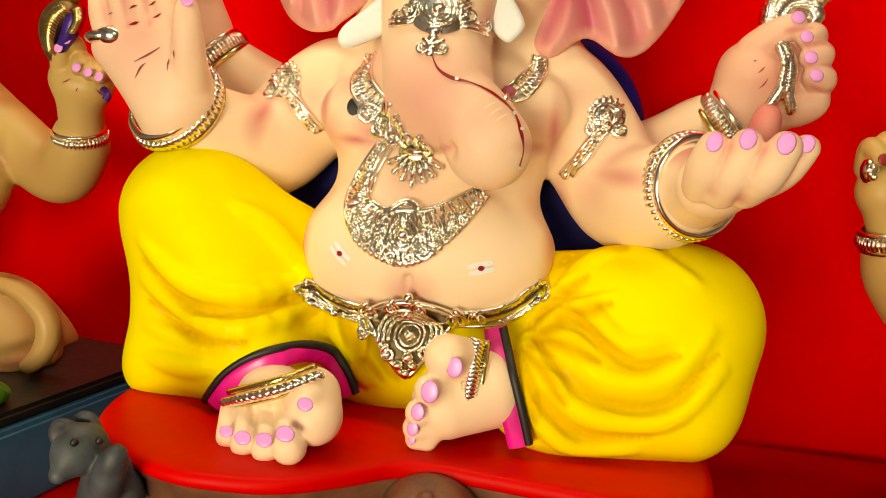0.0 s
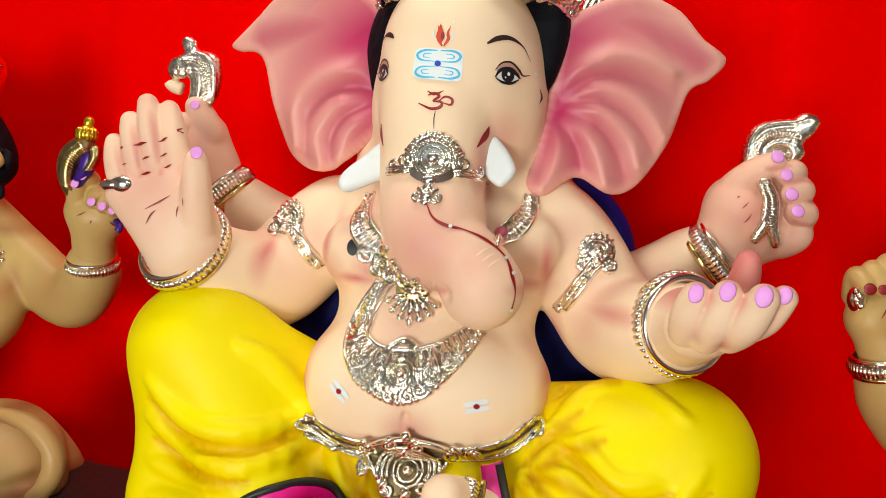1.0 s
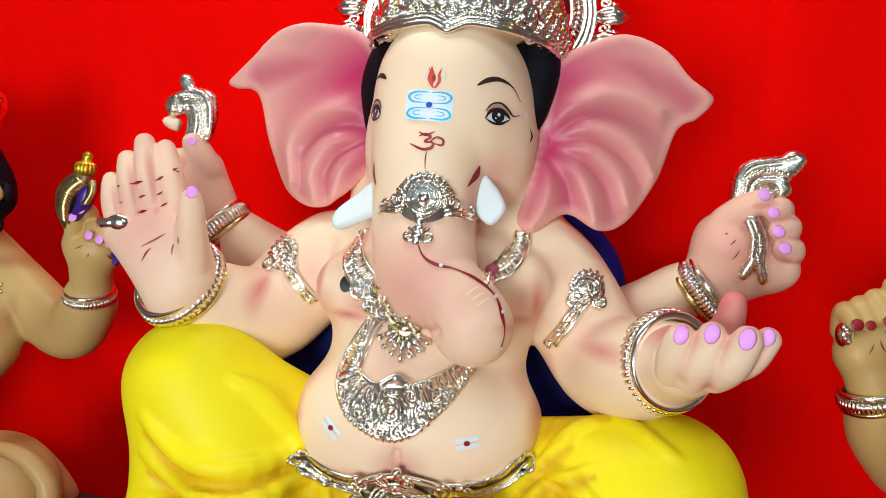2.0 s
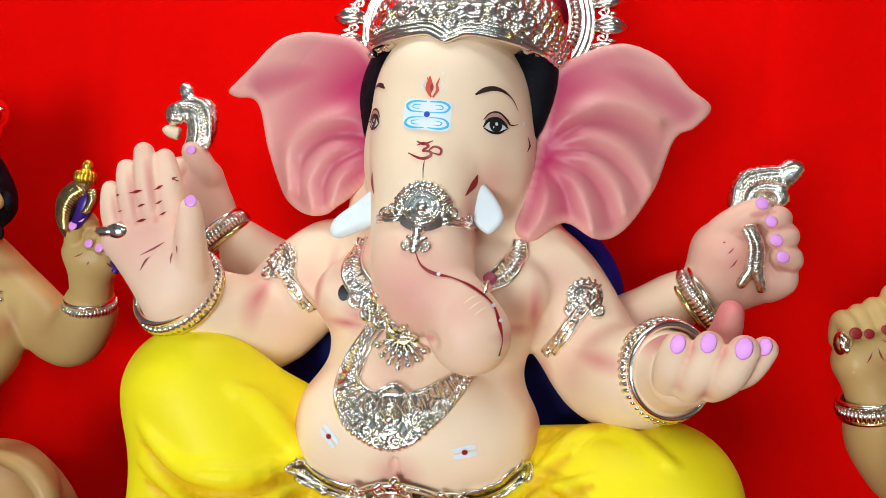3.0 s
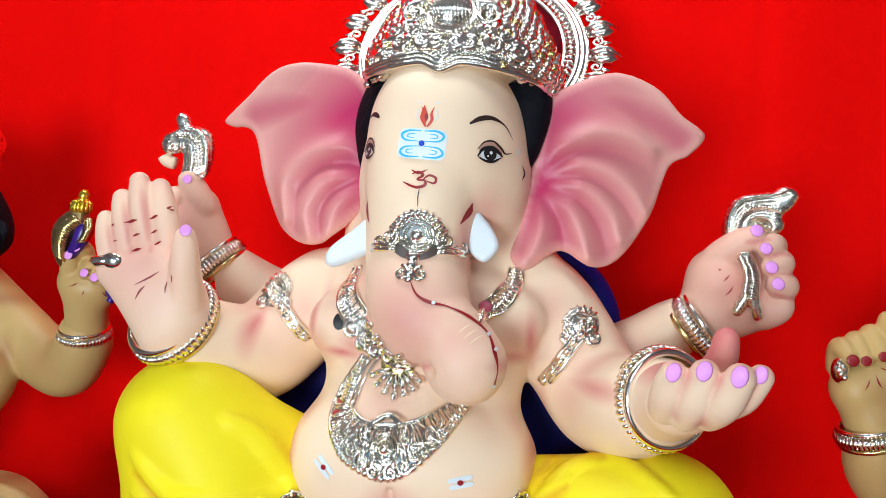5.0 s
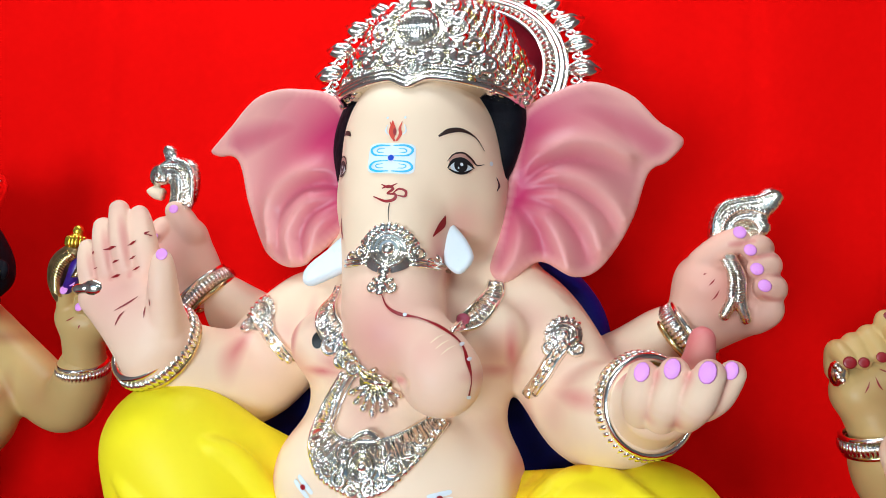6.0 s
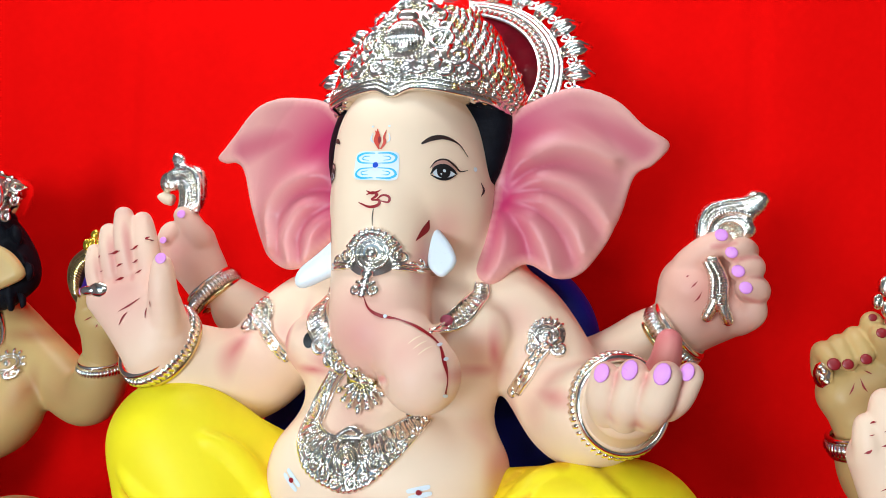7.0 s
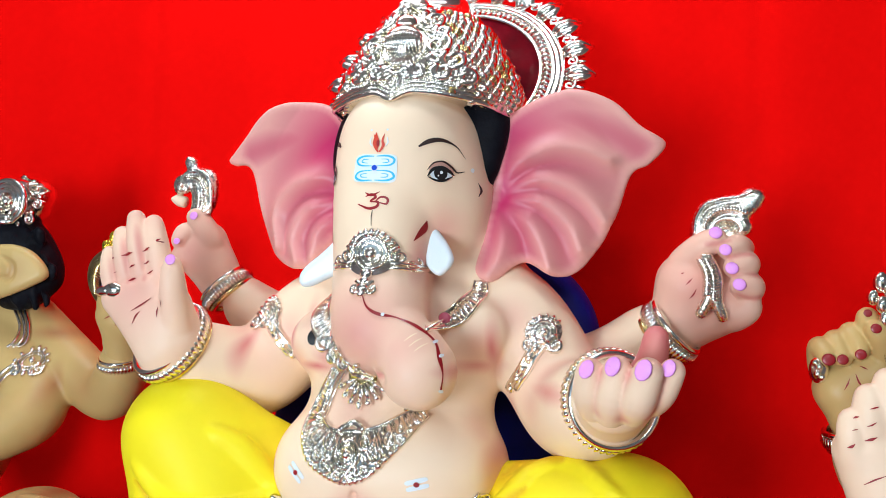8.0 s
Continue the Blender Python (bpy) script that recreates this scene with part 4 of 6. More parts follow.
    for p, r in (((-0.0819, 0.832, 1.0067), 0.0095), ((-0.1059, 0.828, 0.9777), 0.0105), ((-0.117, 0.829, 0.953), 0.008), ((-0.1219, 0.835, 0.9315), 0.007), ((-0.1231, 0.842, 0.9157), 0.0045)):
        nail(mod, p, r, LILAC, (-0.2, -1, 0.1), (0, 0, 1), 1.2)
    for p, r in (((0.1484, 0.802, 1.2659), 0.0088), ((0.1763, 0.7915, 1.271), 0.0092), ((0.2074, 0.779, 1.2699), 0.0098), ((0.2312, 0.798, 1.2716), 0.0080)):
        nail(mod, p, r * 0.86, LILAC, (0, -1, 0.35), (0.3, 0, 1), 1.4)
    for p, r in (((0.2826, 1.0905, 1.4354), 0.0090), ((0.2953, 1.0875, 1.4122), 0.0085), ((0.3038, 1.0875, 1.3876), 0.0090), ((0.3133, 1.0865, 1.366), 0.0090), ((-0.5377, 1.097, 1.459), 0.0075), ((-0.5637, 1.091, 1.4159), 0.006), ((-0.431, 0.893, 1.3767), 0.008)):
        nail(mod, p, r, LILAC, (0.1, -1, 0.2), (0.3, 0, 1), 0.95)
    return mod, b, d, open_palm, back_fist_l


IDOL, BODY, DHOTI, PALM, FIST = seated_idol()


# ---- gilt ornaments and brushwork of the idol ----
def onto(*clays, proud=0.004):
    """Lays a place on whichever of the clays stands foremost there."""
    def place(p):
        ys = [y for y in (c.front(p[0], p[2]) for c in clays) if y is not None]
        return (p[0], (min(ys) if ys else p[1]) - proud, p[2])
    return place


def rosette(mod, place, c, r, mat, petals=9, start=0.0, sweep=360.0):
    """Rings about a boss, with petals round them."""
    for q, rod in ((1.0, 0.13), (0.68, 0.11)):
        ring = [place((c[0] + r * q * math.cos(a), c[1], c[2] + r * q * math.sin(a))) for a in np.linspace(0, 2 * math.pi, 28, endpoint=False)]
        mod.tube(ring, r * rod, mat, 6, True)
    p = np.array(place(c))
    mod.bead(p, (r * 0.42, r * 0.34, r * 0.42), mat, 6, 12)
    for i in range(petals):
        a = radians(start + sweep * i / max(petals - (sweep < 360), 1))
        inner = place((c[0] + r * 1.05 * math.cos(a), c[1], c[2] + r * 1.05 * math.sin(a)))
        outer = place((c[0] + r * 1.62 * math.cos(a), c[1], c[2] + r * 1.62 * math.sin(a)))
        mod.tube([inner, tuple((np.array(inner) * 0.4 + np.array(outer) * 0.6)), outer], [r * 0.10, r * 0.24, r * 0.12], mat, 6)


def crescent(mod, clay, place, points, widths, mat, ribs=26, rib=0.0022):
    """A gilt band with raised rims and ribs across it."""
    mod.stroke(clay, points, widths, mat, 0.0035, 10)
    p = curve([(*q, w) for q, w in zip(points, widths)], 10)
    t = np.gradient(p[:, [0, 2]], axis=0)
    t /= np.maximum(np.linalg.norm(t, axis=1), 1e-9)[:, None]
    for s in (-1, 1):
        mod.tube([place((q[0] - d[1] * s * q[3] / 2, q[1], q[2] + d[0] * s * q[3] / 2)) for q, d in zip(p, t)], 0.0026, mat, 6)
    for i in np.linspace(1, len(p) - 2, ribs).astype(int):
        q, d = p[i], t[i]
        ends = [place((q[0] - d[1] * s * q[3] * 0.42, q[1], q[2] + d[0] * s * q[3] * 0.42)) for s in (-1, 0, 1)]
        mod.tube(ends, [rib * 0.7, rib * 1.25, rib * 0.7], mat, 6)


def ornaments(mod, b, d, palm, fist):
    skin = onto(b, proud=0.0035)
    high = onto(b, proud=0.006)
    both = onto(b, d, proud=0.004)
    # bangles
    bangle(mod, (-0.4756, 0.968, 1.2587), (-0.30, -0.72, 0.50), 0.0575, SILVER, GOLD, 0.0095, 0.026)
    bangle(mod, (0.1593, 0.962, 1.2175), (0.45, -0.86, 0.10), 0.0560, SILVER, GOLD, 0.0095, 0.026)
    bangle(mod, (0.2230, 1.142, 1.2980), (0.70, -0.22, 0.60), 0.0440, SILVER, GOLD, 0.0085, 0.028)
    bangle(mod, (-0.5088, 1.163, 1.3379), (-0.62, -0.15, 0.68), 0.0420, SILVER, GOLD, 0.0085, 0.026)
    # forehead band on the trunk
    c = (-0.1464, 0.925, 1.3912)
    mod.spot(b, c, 0.036, 0.030, SILVER, 0.003)
    rosette(mod, skin, c, 0.0205, SILVER, 11, 12, 156)
    for s in (-1, 1):
        scroll(mod, skin, (c[0] + s * 0.034, c[1], c[2] - 0.003), 0.012, 1.4, 90, SILVER, 0.0032, s)
        scroll(mod, skin, (c[0] + s * 0.048, c[1], c[2] - 0.012), 0.008, 1.2, 60, SILVER, 0.0028, -s)
        for dz in (-0.012, -0.018):
            mod.tube([skin((c[0] + s * u, c[1], c[2] + dz - 0.10 * (u - 0.03))) for u in (0.026, 0.036, 0.044, 0.052, 0.058)], 0.0028, SILVER, 6)
        scroll(mod, skin, (c[0] + s * 0.012, c[1], c[2] - 0.046), 0.009, 1.3, 90, SILVER, 0.003, s)
    for dz, r in ((-0.027, 0.0095), (-0.036, 0.0070), (-0.046, 0.0085), (-0.053, 0.0060)):
        mod.bead(skin((c[0] - 0.001, c[1], c[2] + dz)), (r, r * 0.7, r * 0.8), SILVER)
    # lower necklace
    neck = [(-0.2094, 0.93, 1.2358), (-0.2279, 0.93, 1.1972), (-0.2315, 0.92, 1.1668), (-0.2057, 0.91, 1.14), (-0.1658, 0.905, 1.1314), (-0.1261, 0.905, 1.1471), (-0.097, 0.91, 1.1715), (-0.0794, 0.92, 1.19)]
    crescent(mod, b, skin, neck, [0.008, 0.020, 0.030, 0.046, 0.058, 0.044, 0.030, 0.018], SILVER, 44, 0.0024)
    low = (-0.1639, 0.905, 1.1337)
    rosette(mod, high, low, 0.0165, SILVER, 0)
    for q, r, h in (((-0.1897, 0.905, 1.1459), 0.011, 1), ((-0.2064, 0.905, 1.1292), 0.010, -1), ((-0.1902, 0.905, 1.1173), 0.011, 1), ((-0.142, 0.905, 1.1508), 0.011, -1), ((-0.1252, 0.905, 1.1358), 0.012, 1), ((-0.1374, 0.905, 1.1176), 0.010, -1),
                    ((-0.1098, 0.905, 1.1542), 0.010, 1), ((-0.1007, 0.905, 1.1672), 0.008, -1), ((-0.2212, 0.91, 1.1418), 0.009, 1), ((-0.1743, 0.905, 1.1081), 0.009, -1), ((-0.1525, 0.905, 1.1092), 0.009, 1)):
        scroll(mod, high, q, r, 1.4, 40 * h + 60, SILVER, 0.0030, h)
    for q in curve([(-0.2359, 0.91, 1.1506), (-0.2198, 0.91, 1.1227), (-0.1915, 0.905, 1.1069), (-0.1628, 0.905, 1.1006), (-0.1335, 0.905, 1.1113), (-0.1053, 0.905, 1.1399), (-0.0804, 0.915, 1.1758)], 4):
        mod.bead(skin(q), 0.0052, SILVER)
    mod.tube([high(q) for q in curve([(-0.1851, 0.905, 1.1586), (-0.1667, 0.905, 1.1699), (-0.1477, 0.905, 1.1624)], 6)], 0.0050, SILVER, 8)
    # upper necklace: two ribbed halves, a knot and a fan pendant
    crescent(mod, b, skin, [(-0.2506, 0.99, 1.3487), (-0.2487, 0.97, 1.3141), (-0.228, 0.955, 1.285), (-0.1978, 0.94, 1.2668)], [0.016, 0.024, 0.030, 0.030], SILVER, 20, 0.0028)
    crescent(mod, b, skin, [(-0.0326, 1., 1.3619), (-0.0344, 0.985, 1.3399), (-0.0484, 0.97, 1.3155), (-0.0663, 0.96, 1.3036)], [0.016, 0.024, 0.026, 0.018], SILVER, 17, 0.0030)
    for q, r, h in (((-0.229, 0.95, 1.2681), 0.013, 1), ((-0.2064, 0.94, 1.2577), 0.014, -1), ((-0.1939, 0.94, 1.2434), 0.011, 1), ((-0.2144, 0.94, 1.25), 0.009, 1), ((-0.1725, 0.93, 1.2418), 0.013, -1), ((-0.1511, 0.93, 1.2355), 0.012, 1), ((-0.1807, 0.93, 1.257), 0.010, 1)):
        scroll(mod, high, q, r, 1.3, 90 * h, SILVER, 0.0036, h)
    fan = (-0.1652, 0.93, 1.2287)
    mod.spot(b, fan, 0.022, 0.016, GOLD, 0.003)
    mod.tube([high((fan[0] + u, fan[1], fan[2])) for u in (-0.013, 0, 0.013)], 0.005, SILVER, 8)
    for i in range(7):
        a = radians(205 + 130 * i / 6)
        q = [high((fan[0] + r * math.cos(a), fan[1], fan[2] + r * math.sin(a))) for r in (0.010, 0.022, 0.031)]
        mod.tube(q, [0.0020, 0.0042, 0.0034], SILVER, 6)
        mod.bead(high((fan[0] + 0.034 * math.cos(a), fan[1], fan[2] + 0.036 * math.sin(a))), 0.0052, SILVER)
    mod.bead(high((-0.1651, 0.93, 1.1907)), (0.004, 0.004, 0.007), SILVER)
    for w in (0, 0.006, 0.012):
        mod.tube([skin((q[0] + w, q[1], q[2] - w * 0.4)) for q in curve([(-0.1916, 0.935, 1.2467), (-0.2072, 0.93, 1.2339), (-0.2227, 0.93, 1.2047), (-0.2284, 0.92, 1.174)], 6)], 0.0022, SILVER, 5)
    mod.bead(high((-0.0636, 0.955, 1.3095)), (0.009, 0.004, 0.008), GEM, 6, 12)
    mod.spot(b, (-0.2492, 0.955, 1.2762), 0.008, 0.011, BLACK, 0.0012)
    # armlets
    for c0, tail, s in (((-0.3691, 1.08, 1.3062), [(-0.3539, 1.07, 1.2831), (-0.3384, 1.06, 1.2646), (-0.3198, 1.05, 1.2443)], -1), ((0.0593, 1.07, 1.2933), [(0.0459, 1.06, 1.2623), (0.0328, 1.05, 1.2391), (0.0162, 1.05, 1.215)], 1)):
        mod.spot(b, c0, 0.024, 0.024, LEAF, 0.003)
        rosette(mod, skin, c0, 0.0160, SILVER, 10, 10 if s < 0 else 40, 200)
        for k in (-1, 1):
            scroll(mod, skin, (c0[0] + k * 0.018, c0[1], c0[2] - 0.016), 0.012, 1.4, 90, SILVER, 0.0042, k)
        pts = curve([(c0[0], c0[1], c0[2] - 0.012), *tail], 5)
        for o in (-0.006, 0.001, 0.008):
            mod.tube([skin((q[0] + o, q[1], q[2])) for q in pts], 0.0046, SILVER if o else GOLD, 6)
        for q in pts[::3]:
            mod.bead(high(q), 0.0068, SILVER)
    # belt with its pointed clasp
    belt = [(-0.2899, 0.98, 1.0473), (-0.2449, 0.95, 1.0326), (-0.2073, 0.93, 1.0269), (-0.1566, 0.92, 1.0268), (-0.1058, 0.92, 1.0301), (-0.0669, 0.93, 1.0353), (-0.0324, 0.95, 1.0489), (-0.0019, 0.98, 1.0762)]
    for dz, rod in ((0.013, 0.0036), (0.0, 0.0060), (-0.013, 0.0036)):
        mod.tube([both((q[0], q[1], q[2] + dz)) for q in curve(belt, 10)], rod, SILVER, 6)
    back = onto(b, d, proud=0.002)
    wide = curve(belt, 12)
    v = [back((q[0], q[1], q[2] + h)) for q in wide for h in (-0.015, -0.0075, 0.0, 0.0075, 0.015)]
    mod.add(v, [(i * 5 + k, i * 5 + k + 1, i * 5 + k + 6, i * 5 + k + 5) for i in range(len(wide) - 1) for k in range(4)], DULL)
    line = curve(belt, 5)
    for i, q in enumerate(line):
        scroll(mod, both, (q[0], q[1], q[2] + 0.001), 0.0125, 1.3, 90 * (i % 4), SILVER, 0.0036, 1 if i % 2 else -1)
    for q in curve(belt, 14):
        mod.bead(both((q[0], q[1], q[2] - 0.006)), 0.0046, SILVER, 4, 6)
        mod.bead(both((q[0], q[1], q[2] + 0.006)), 0.0046, DULL, 4, 6)
    bc = (-0.1515, 0.905, 1.0083)
    front = onto(b, d, proud=0.014)
    plate = curve([(-0.2062, 0.91, 1.0313), (-0.1563, 0.91, 1.0542), (-0.0987, 0.91, 1.0407), (-0.1126, 0.91, 1.0084), (-0.1337, 0.91, 0.9783), (-0.1511, 0.91, 0.9587), (-0.1734, 0.91, 0.9801), (-0.1939, 0.91, 1.0053)], 5, True)
    v, np_ = [front(bc)], len(plate)
    for s in (0.25, 0.5, 0.75, 1.0):
        v += [front(tuple(np.array(bc) + (q - np.array(bc)) * s)) for q in plate]
    f = [(0, 1 + i, 1 + (i + 1) % np_) for i in range(np_)]
    for s in range(3):
        f += [(1 + s * np_ + i, 1 + (s + 1) * np_ + i, 1 + (s + 1) * np_ + (i + 1) % np_, 1 + s * np_ + (i + 1) % np_) for i in range(np_)]
    mod.add(v, f, DULL)
    mod.tube([front(tuple(q)) for q in plate], 0.0045, SILVER, 6, True)
    rim = onto(b, d, proud=0.018)
    rosette(mod, rim, bc, 0.0175, SILVER, 0)
    for k in (1.45, 1.8, 2.15):
        mod.tube([rim((bc[0] + 0.0175 * k * math.cos(a), bc[1], bc[2] + 0.0165 * k * math.sin(a))) for a in np.linspace(-0.35, math.pi + 0.35, 24)], 0.0030, SILVER, 6)
    for q, r, h in (((-0.1996, 0.91, 1.0342), 0.013, 1), ((-0.0983, 0.91, 1.036), 0.014, -1), ((-0.1732, 0.91, 1.0455), 0.010, -1), ((-0.1382, 0.91, 1.0475), 0.010, 1), ((-0.1739, 0.91, 0.9856), 0.010, 1), ((-0.1314, 0.91, 0.991), 0.010, -1), ((-0.0695, 0.92, 1.0372), 0.012, 1), ((-0.2068, 0.92, 1.0069), 0.008, 1)):
        scroll(mod, rim, q, r, 1.5, 90, SILVER, 0.0038, h)
    for q, r in (((-0.151, 0.9, 1.0615), 0.007), ((-0.1504, 0.91, 0.9831), 0.008), ((-0.1606, 0.91, 0.9734), 0.007), ((-0.1435, 0.91, 0.9735), 0.007), ((-0.1515, 0.91, 0.9635), 0.006), ((-0.1532, 0.9, 1.0397), 0.008)):
        mod.bead(rim(q), r, SILVER)
    # anklets
    for q in curve([(-0.3286, 0.815, 0.9426), (-0.2987, 0.8, 0.9565), (-0.26, 0.795, 0.9732), (-0.2271, 0.81, 0.9881)], 5):
        mod.bead((q[0], q[1], q[2] - 0.003), (0.0085, 0.006, 0.006), SILVER)
    for dz in (0.008, -0.010):
        mod.tube([(q[0], q[1] + 0.004, q[2] + dz) for q in curve([(-0.3338, 0.828, 0.9377), (-0.3005, 0.805, 0.9547), (-0.2616, 0.8, 0.9715), (-0.235, 0.825, 0.9814)], 6)], 0.0038, GOLD, 6)
    for i, q in enumerate(curve([(-0.064, 0.875, 1.0258), (-0.0652, 0.855, 0.9992), (-0.0666, 0.855, 0.9666), (-0.0608, 0.875, 0.9296)], 7)):
        mod.tube([(q[0] - 0.009, q[1], q[2] + 0.004), (q[0], q[1] - 0.005, q[2]), (q[0] + 0.009, q[1], q[2] - 0.004)], [0.003, 0.0055, 0.003], SILVER, 6)
    mod.tube([(q[0] + 0.011, q[1] + 0.003, q[2]) for q in curve([(-0.0645, 0.88, 1.0258), (-0.0644, 0.86, 0.9979), (-0.0645, 0.86, 0.9653), (-0.0586, 0.88, 0.9281)], 6)], 0.0042, GOLD, 6)
    # tusks
    tusk = Clay((-0.36, 0.92, 1.30), (0.02, 1.06, 1.46), 0.0028)
    tusk.sheet(curve([(-0.195, 1.414), (-0.221, 1.415), (-0.246, 1.393), (-0.268, 1.374), (-0.276, 1.359), (-0.273, 1.348), (-0.260, 1.346), (-0.221, 1.365), (-0.195, 1.378)], 3, True), lambda x, z: 0.982 + 0.15 * (x + 0.22) + 0 * z, 0.009)
    tusk.sheet(curve([(-0.085, 1.434), (-0.091, 1.418), (-0.092, 1.400), (-0.089, 1.380), (-0.073, 1.366), (-0.062, 1.369), (-0.051, 1.387), (-0.062, 1.410), (-0.078, 1.428)], 3, True), lambda x, z: 0.976 + 0.25 * (z - 1.38) + 0 * x, 0.007)
    mod.clay(tusk, WHITE)
    mod.stroke(b, [(-0.0876, 0.99, 1.439), (-0.0911, 0.985, 1.4261), (-0.0988, 0.975, 1.4105)], [0.001, 0.006, 0.001], CRIMSON)
    mod.stroke(b, [(-0.2225, 0.99, 1.4331), (-0.222, 0.985, 1.4216), (-0.2155, 0.975, 1.4052)], [0.001, 0.005, 0.001], CRIMSON)
    # marks on the brow
    t = (-0.152, 0.934, 1.5056)
    mod.spot(b, t, 0.0300, 0.0195, WHITE, 0.0012, -1, 7, 6, 44)
    for s in (-1, 1):
        for k in (-1, 1):
            mod.stroke(b, [(t[0] + k * x, t[1], t[2] + s * z) for x, z in ((0.002, 0.0165), (0.018, 0.0165), (0.0265, 0.0115), (0.021, 0.0045), (0.003, 0.0030))], [0.0012, 0.0026, 0.0030, 0.0022, 0.0008], CYAN, 0.0020)
            mod.stroke(b, [(t[0] + k * x, t[1], t[2] + s * z) for x, z in ((0.009, 0.0125), (0.017, 0.0120), (0.0185, 0.0085), (0.010, 0.0070))], [0.0006, 0.0014, 0.0014, 0.0006], CYAN, 0.0020)
    mod.spot(b, (t[0], t[1], t[2] + 0.0005), 0.0037, 0.0037, BLUE, 0.0028)
    y = t[1]
    mod.stroke(b, [(-0.1514, 0.94, 1.53), (-0.1522, 0.94, 1.5401), (-0.1526, 0.94, 1.5543)], [0.002, 0.010, 0.0006], SCARLET)
    for k in (-1, 1):
        mod.stroke(b, [(t[0] + 0.004 + k * x, y, t[2] + z) for x, z in ((0.001, 0.022), (0.006, 0.031), (0.005, 0.038), (0.008, 0.047))], [0.002, 0.004, 0.003, 0.0005], SCARLET, 0.0014)
        mod.stroke(b, [(t[0] + 0.004 + k * x, y, t[2] + z) for x, z in ((0.009, 0.030), (0.013, 0.035), (0.011, 0.043))], [0.001, 0.0018, 0.0008], WHITE, 0.0018)
        mod.spot(b, (t[0] + 0.004 + k * 0.0115, y, t[2] + 0.052), 0.0015, 0.0015, WHITE, 0.0018)
    mod.spot(b, (t[0] + 0.003, y, t[2] + 0.034), 0.0022, 0.0045, CRIMSON, 0.0022)
    for pts, w in (([(-0.16, 0.93, 1.4667), (-0.152, 0.93, 1.4698), (-0.1462, 0.93, 1.4661), (-0.1526, 0.93, 1.4603), (-0.1429, 0.93, 1.4595), (-0.1438, 0.93, 1.4534), (-0.1546, 0.93, 1.4507), (-0.1703, 0.93, 1.4566)], [0.0012, 0.003, 0.0036, 0.0022, 0.003, 0.0040, 0.0034, 0.0012]),
                   ([(-0.147, 0.93, 1.4593), (-0.1394, 0.93, 1.4664), (-0.131, 0.93, 1.4642), (-0.1318, 0.93, 1.4574), (-0.1415, 0.93, 1.4589)], [0.0012, 0.0027, 0.003, 0.0027, 0.0012]),
                   ([(-0.1611, 0.93, 1.472), (-0.1519, 0.93, 1.4685), (-0.1413, 0.93, 1.4737)], [0.001, 0.0032, 0.0008])):
        mod.stroke(b, pts, w, CRIMSON, 0.0014)
    mod.stroke(b, [(-0.1489, 0.93, 1.4484), (-0.1496, 0.93, 1.4389), (-0.1486, 0.93, 1.4267)], [0.0008, 0.0012, 0.0006], BROWN)
    mod.stroke(b, [(-0.1455, 0.92, 1.337), (-0.1359, 0.91, 1.3221), (-0.1202, 0.9, 1.3139), (-0.098, 0.9, 1.3104), (-0.0732, 0.89, 1.3008), (-0.0503, 0.88, 1.2836), (-0.0396, 0.88, 1.2621), (-0.0348, 0.89, 1.2425), (-0.0382, 0.9, 1.2204)], [0.0008, 0.0024, 0.0042, 0.0018, 0.0030, 0.0014, 0.0036, 0.0010, 0.0020], CRIMSON, 0.0014)
    for q in ((-0.1149, 0.9, 1.3137), (-0.0489, 0.88, 1.2824), (-0.0387, 0.88, 1.266), (-0.0377, 0.9, 1.2224)):
        mod.spot(b, q, 0.0022, 0.0022, WHITE, 0.0024)
    for o in (0, 10, 20):
        mod.stroke(b, [(p[0] + o * 0.00068, p[1], p[2] - o * 0.0006) for p in ((-0.0815, 0.89, 1.2825), (-0.0749, 0.89, 1.2889), (-0.0686, 0.89, 1.2927))], [0.0006, 0.0018, 0.0006], SKIN, 0.0014)
    # eyes
    for k, e, brow in ((1, (-0.0695, 0.99, 1.5015), [(-0.096, 0.985, 1.5360), (-0.084, 0.985, 1.5445), (-0.070, 0.985, 1.5480), (-0.055, 0.995, 1.5420), (-0.045, 1.01, 1.5270)]), (-1, (-0.2290, 0.99, 1.4990), [(-0.2154, 0.98, 1.5411), (-0.2215, 0.985, 1.5460), (-0.2290, 0.985, 1.5485), (-0.2370, 0.99, 1.5460), (-0.244, 1., 1.5377)])):
        w = 0.66 if k > 0 else 0.50
        mod.spot(b, (e[0], e[1], e[2] + 0.0055), 0.0205 * w, 0.0110, LASH, 0.0010)
        mod.spot(b, (e[0], e[1], e[2] - 0.0005), 0.0180 * w, 0.0078, WHITE, 0.0018, 4 * k)
        mod.spot(b, (e[0], e[1], e[2] + 0.0008), 0.0112 * w, 0.0086, IRIS, 0.0024)
        # white catch-light dots painted on the iris
        mod.spot(b, (e[0] + 0.001, e[1], e[2] + 0.0022), 0.0026 * w, 0.0022, WHITE, 0.0030)
        mod.spot(b, (e[0] - 0.0035 * w, e[1], e[2] - 0.0025), 0.0014 * w, 0.0012, WHITE, 0.0030)
        mod.stroke(b, [(e[0] + k * w * x, e[1], e[2] + z) for x, z in ((-0.022, -0.0045), (-0.013, 0.0050), (0.002, 0.0085), (0.014, 0.0045), (0.022, -0.0005))], [0.0010, 0.0040, 0.0052, 0.0044, 0.0012], BLACK, 0.0028)
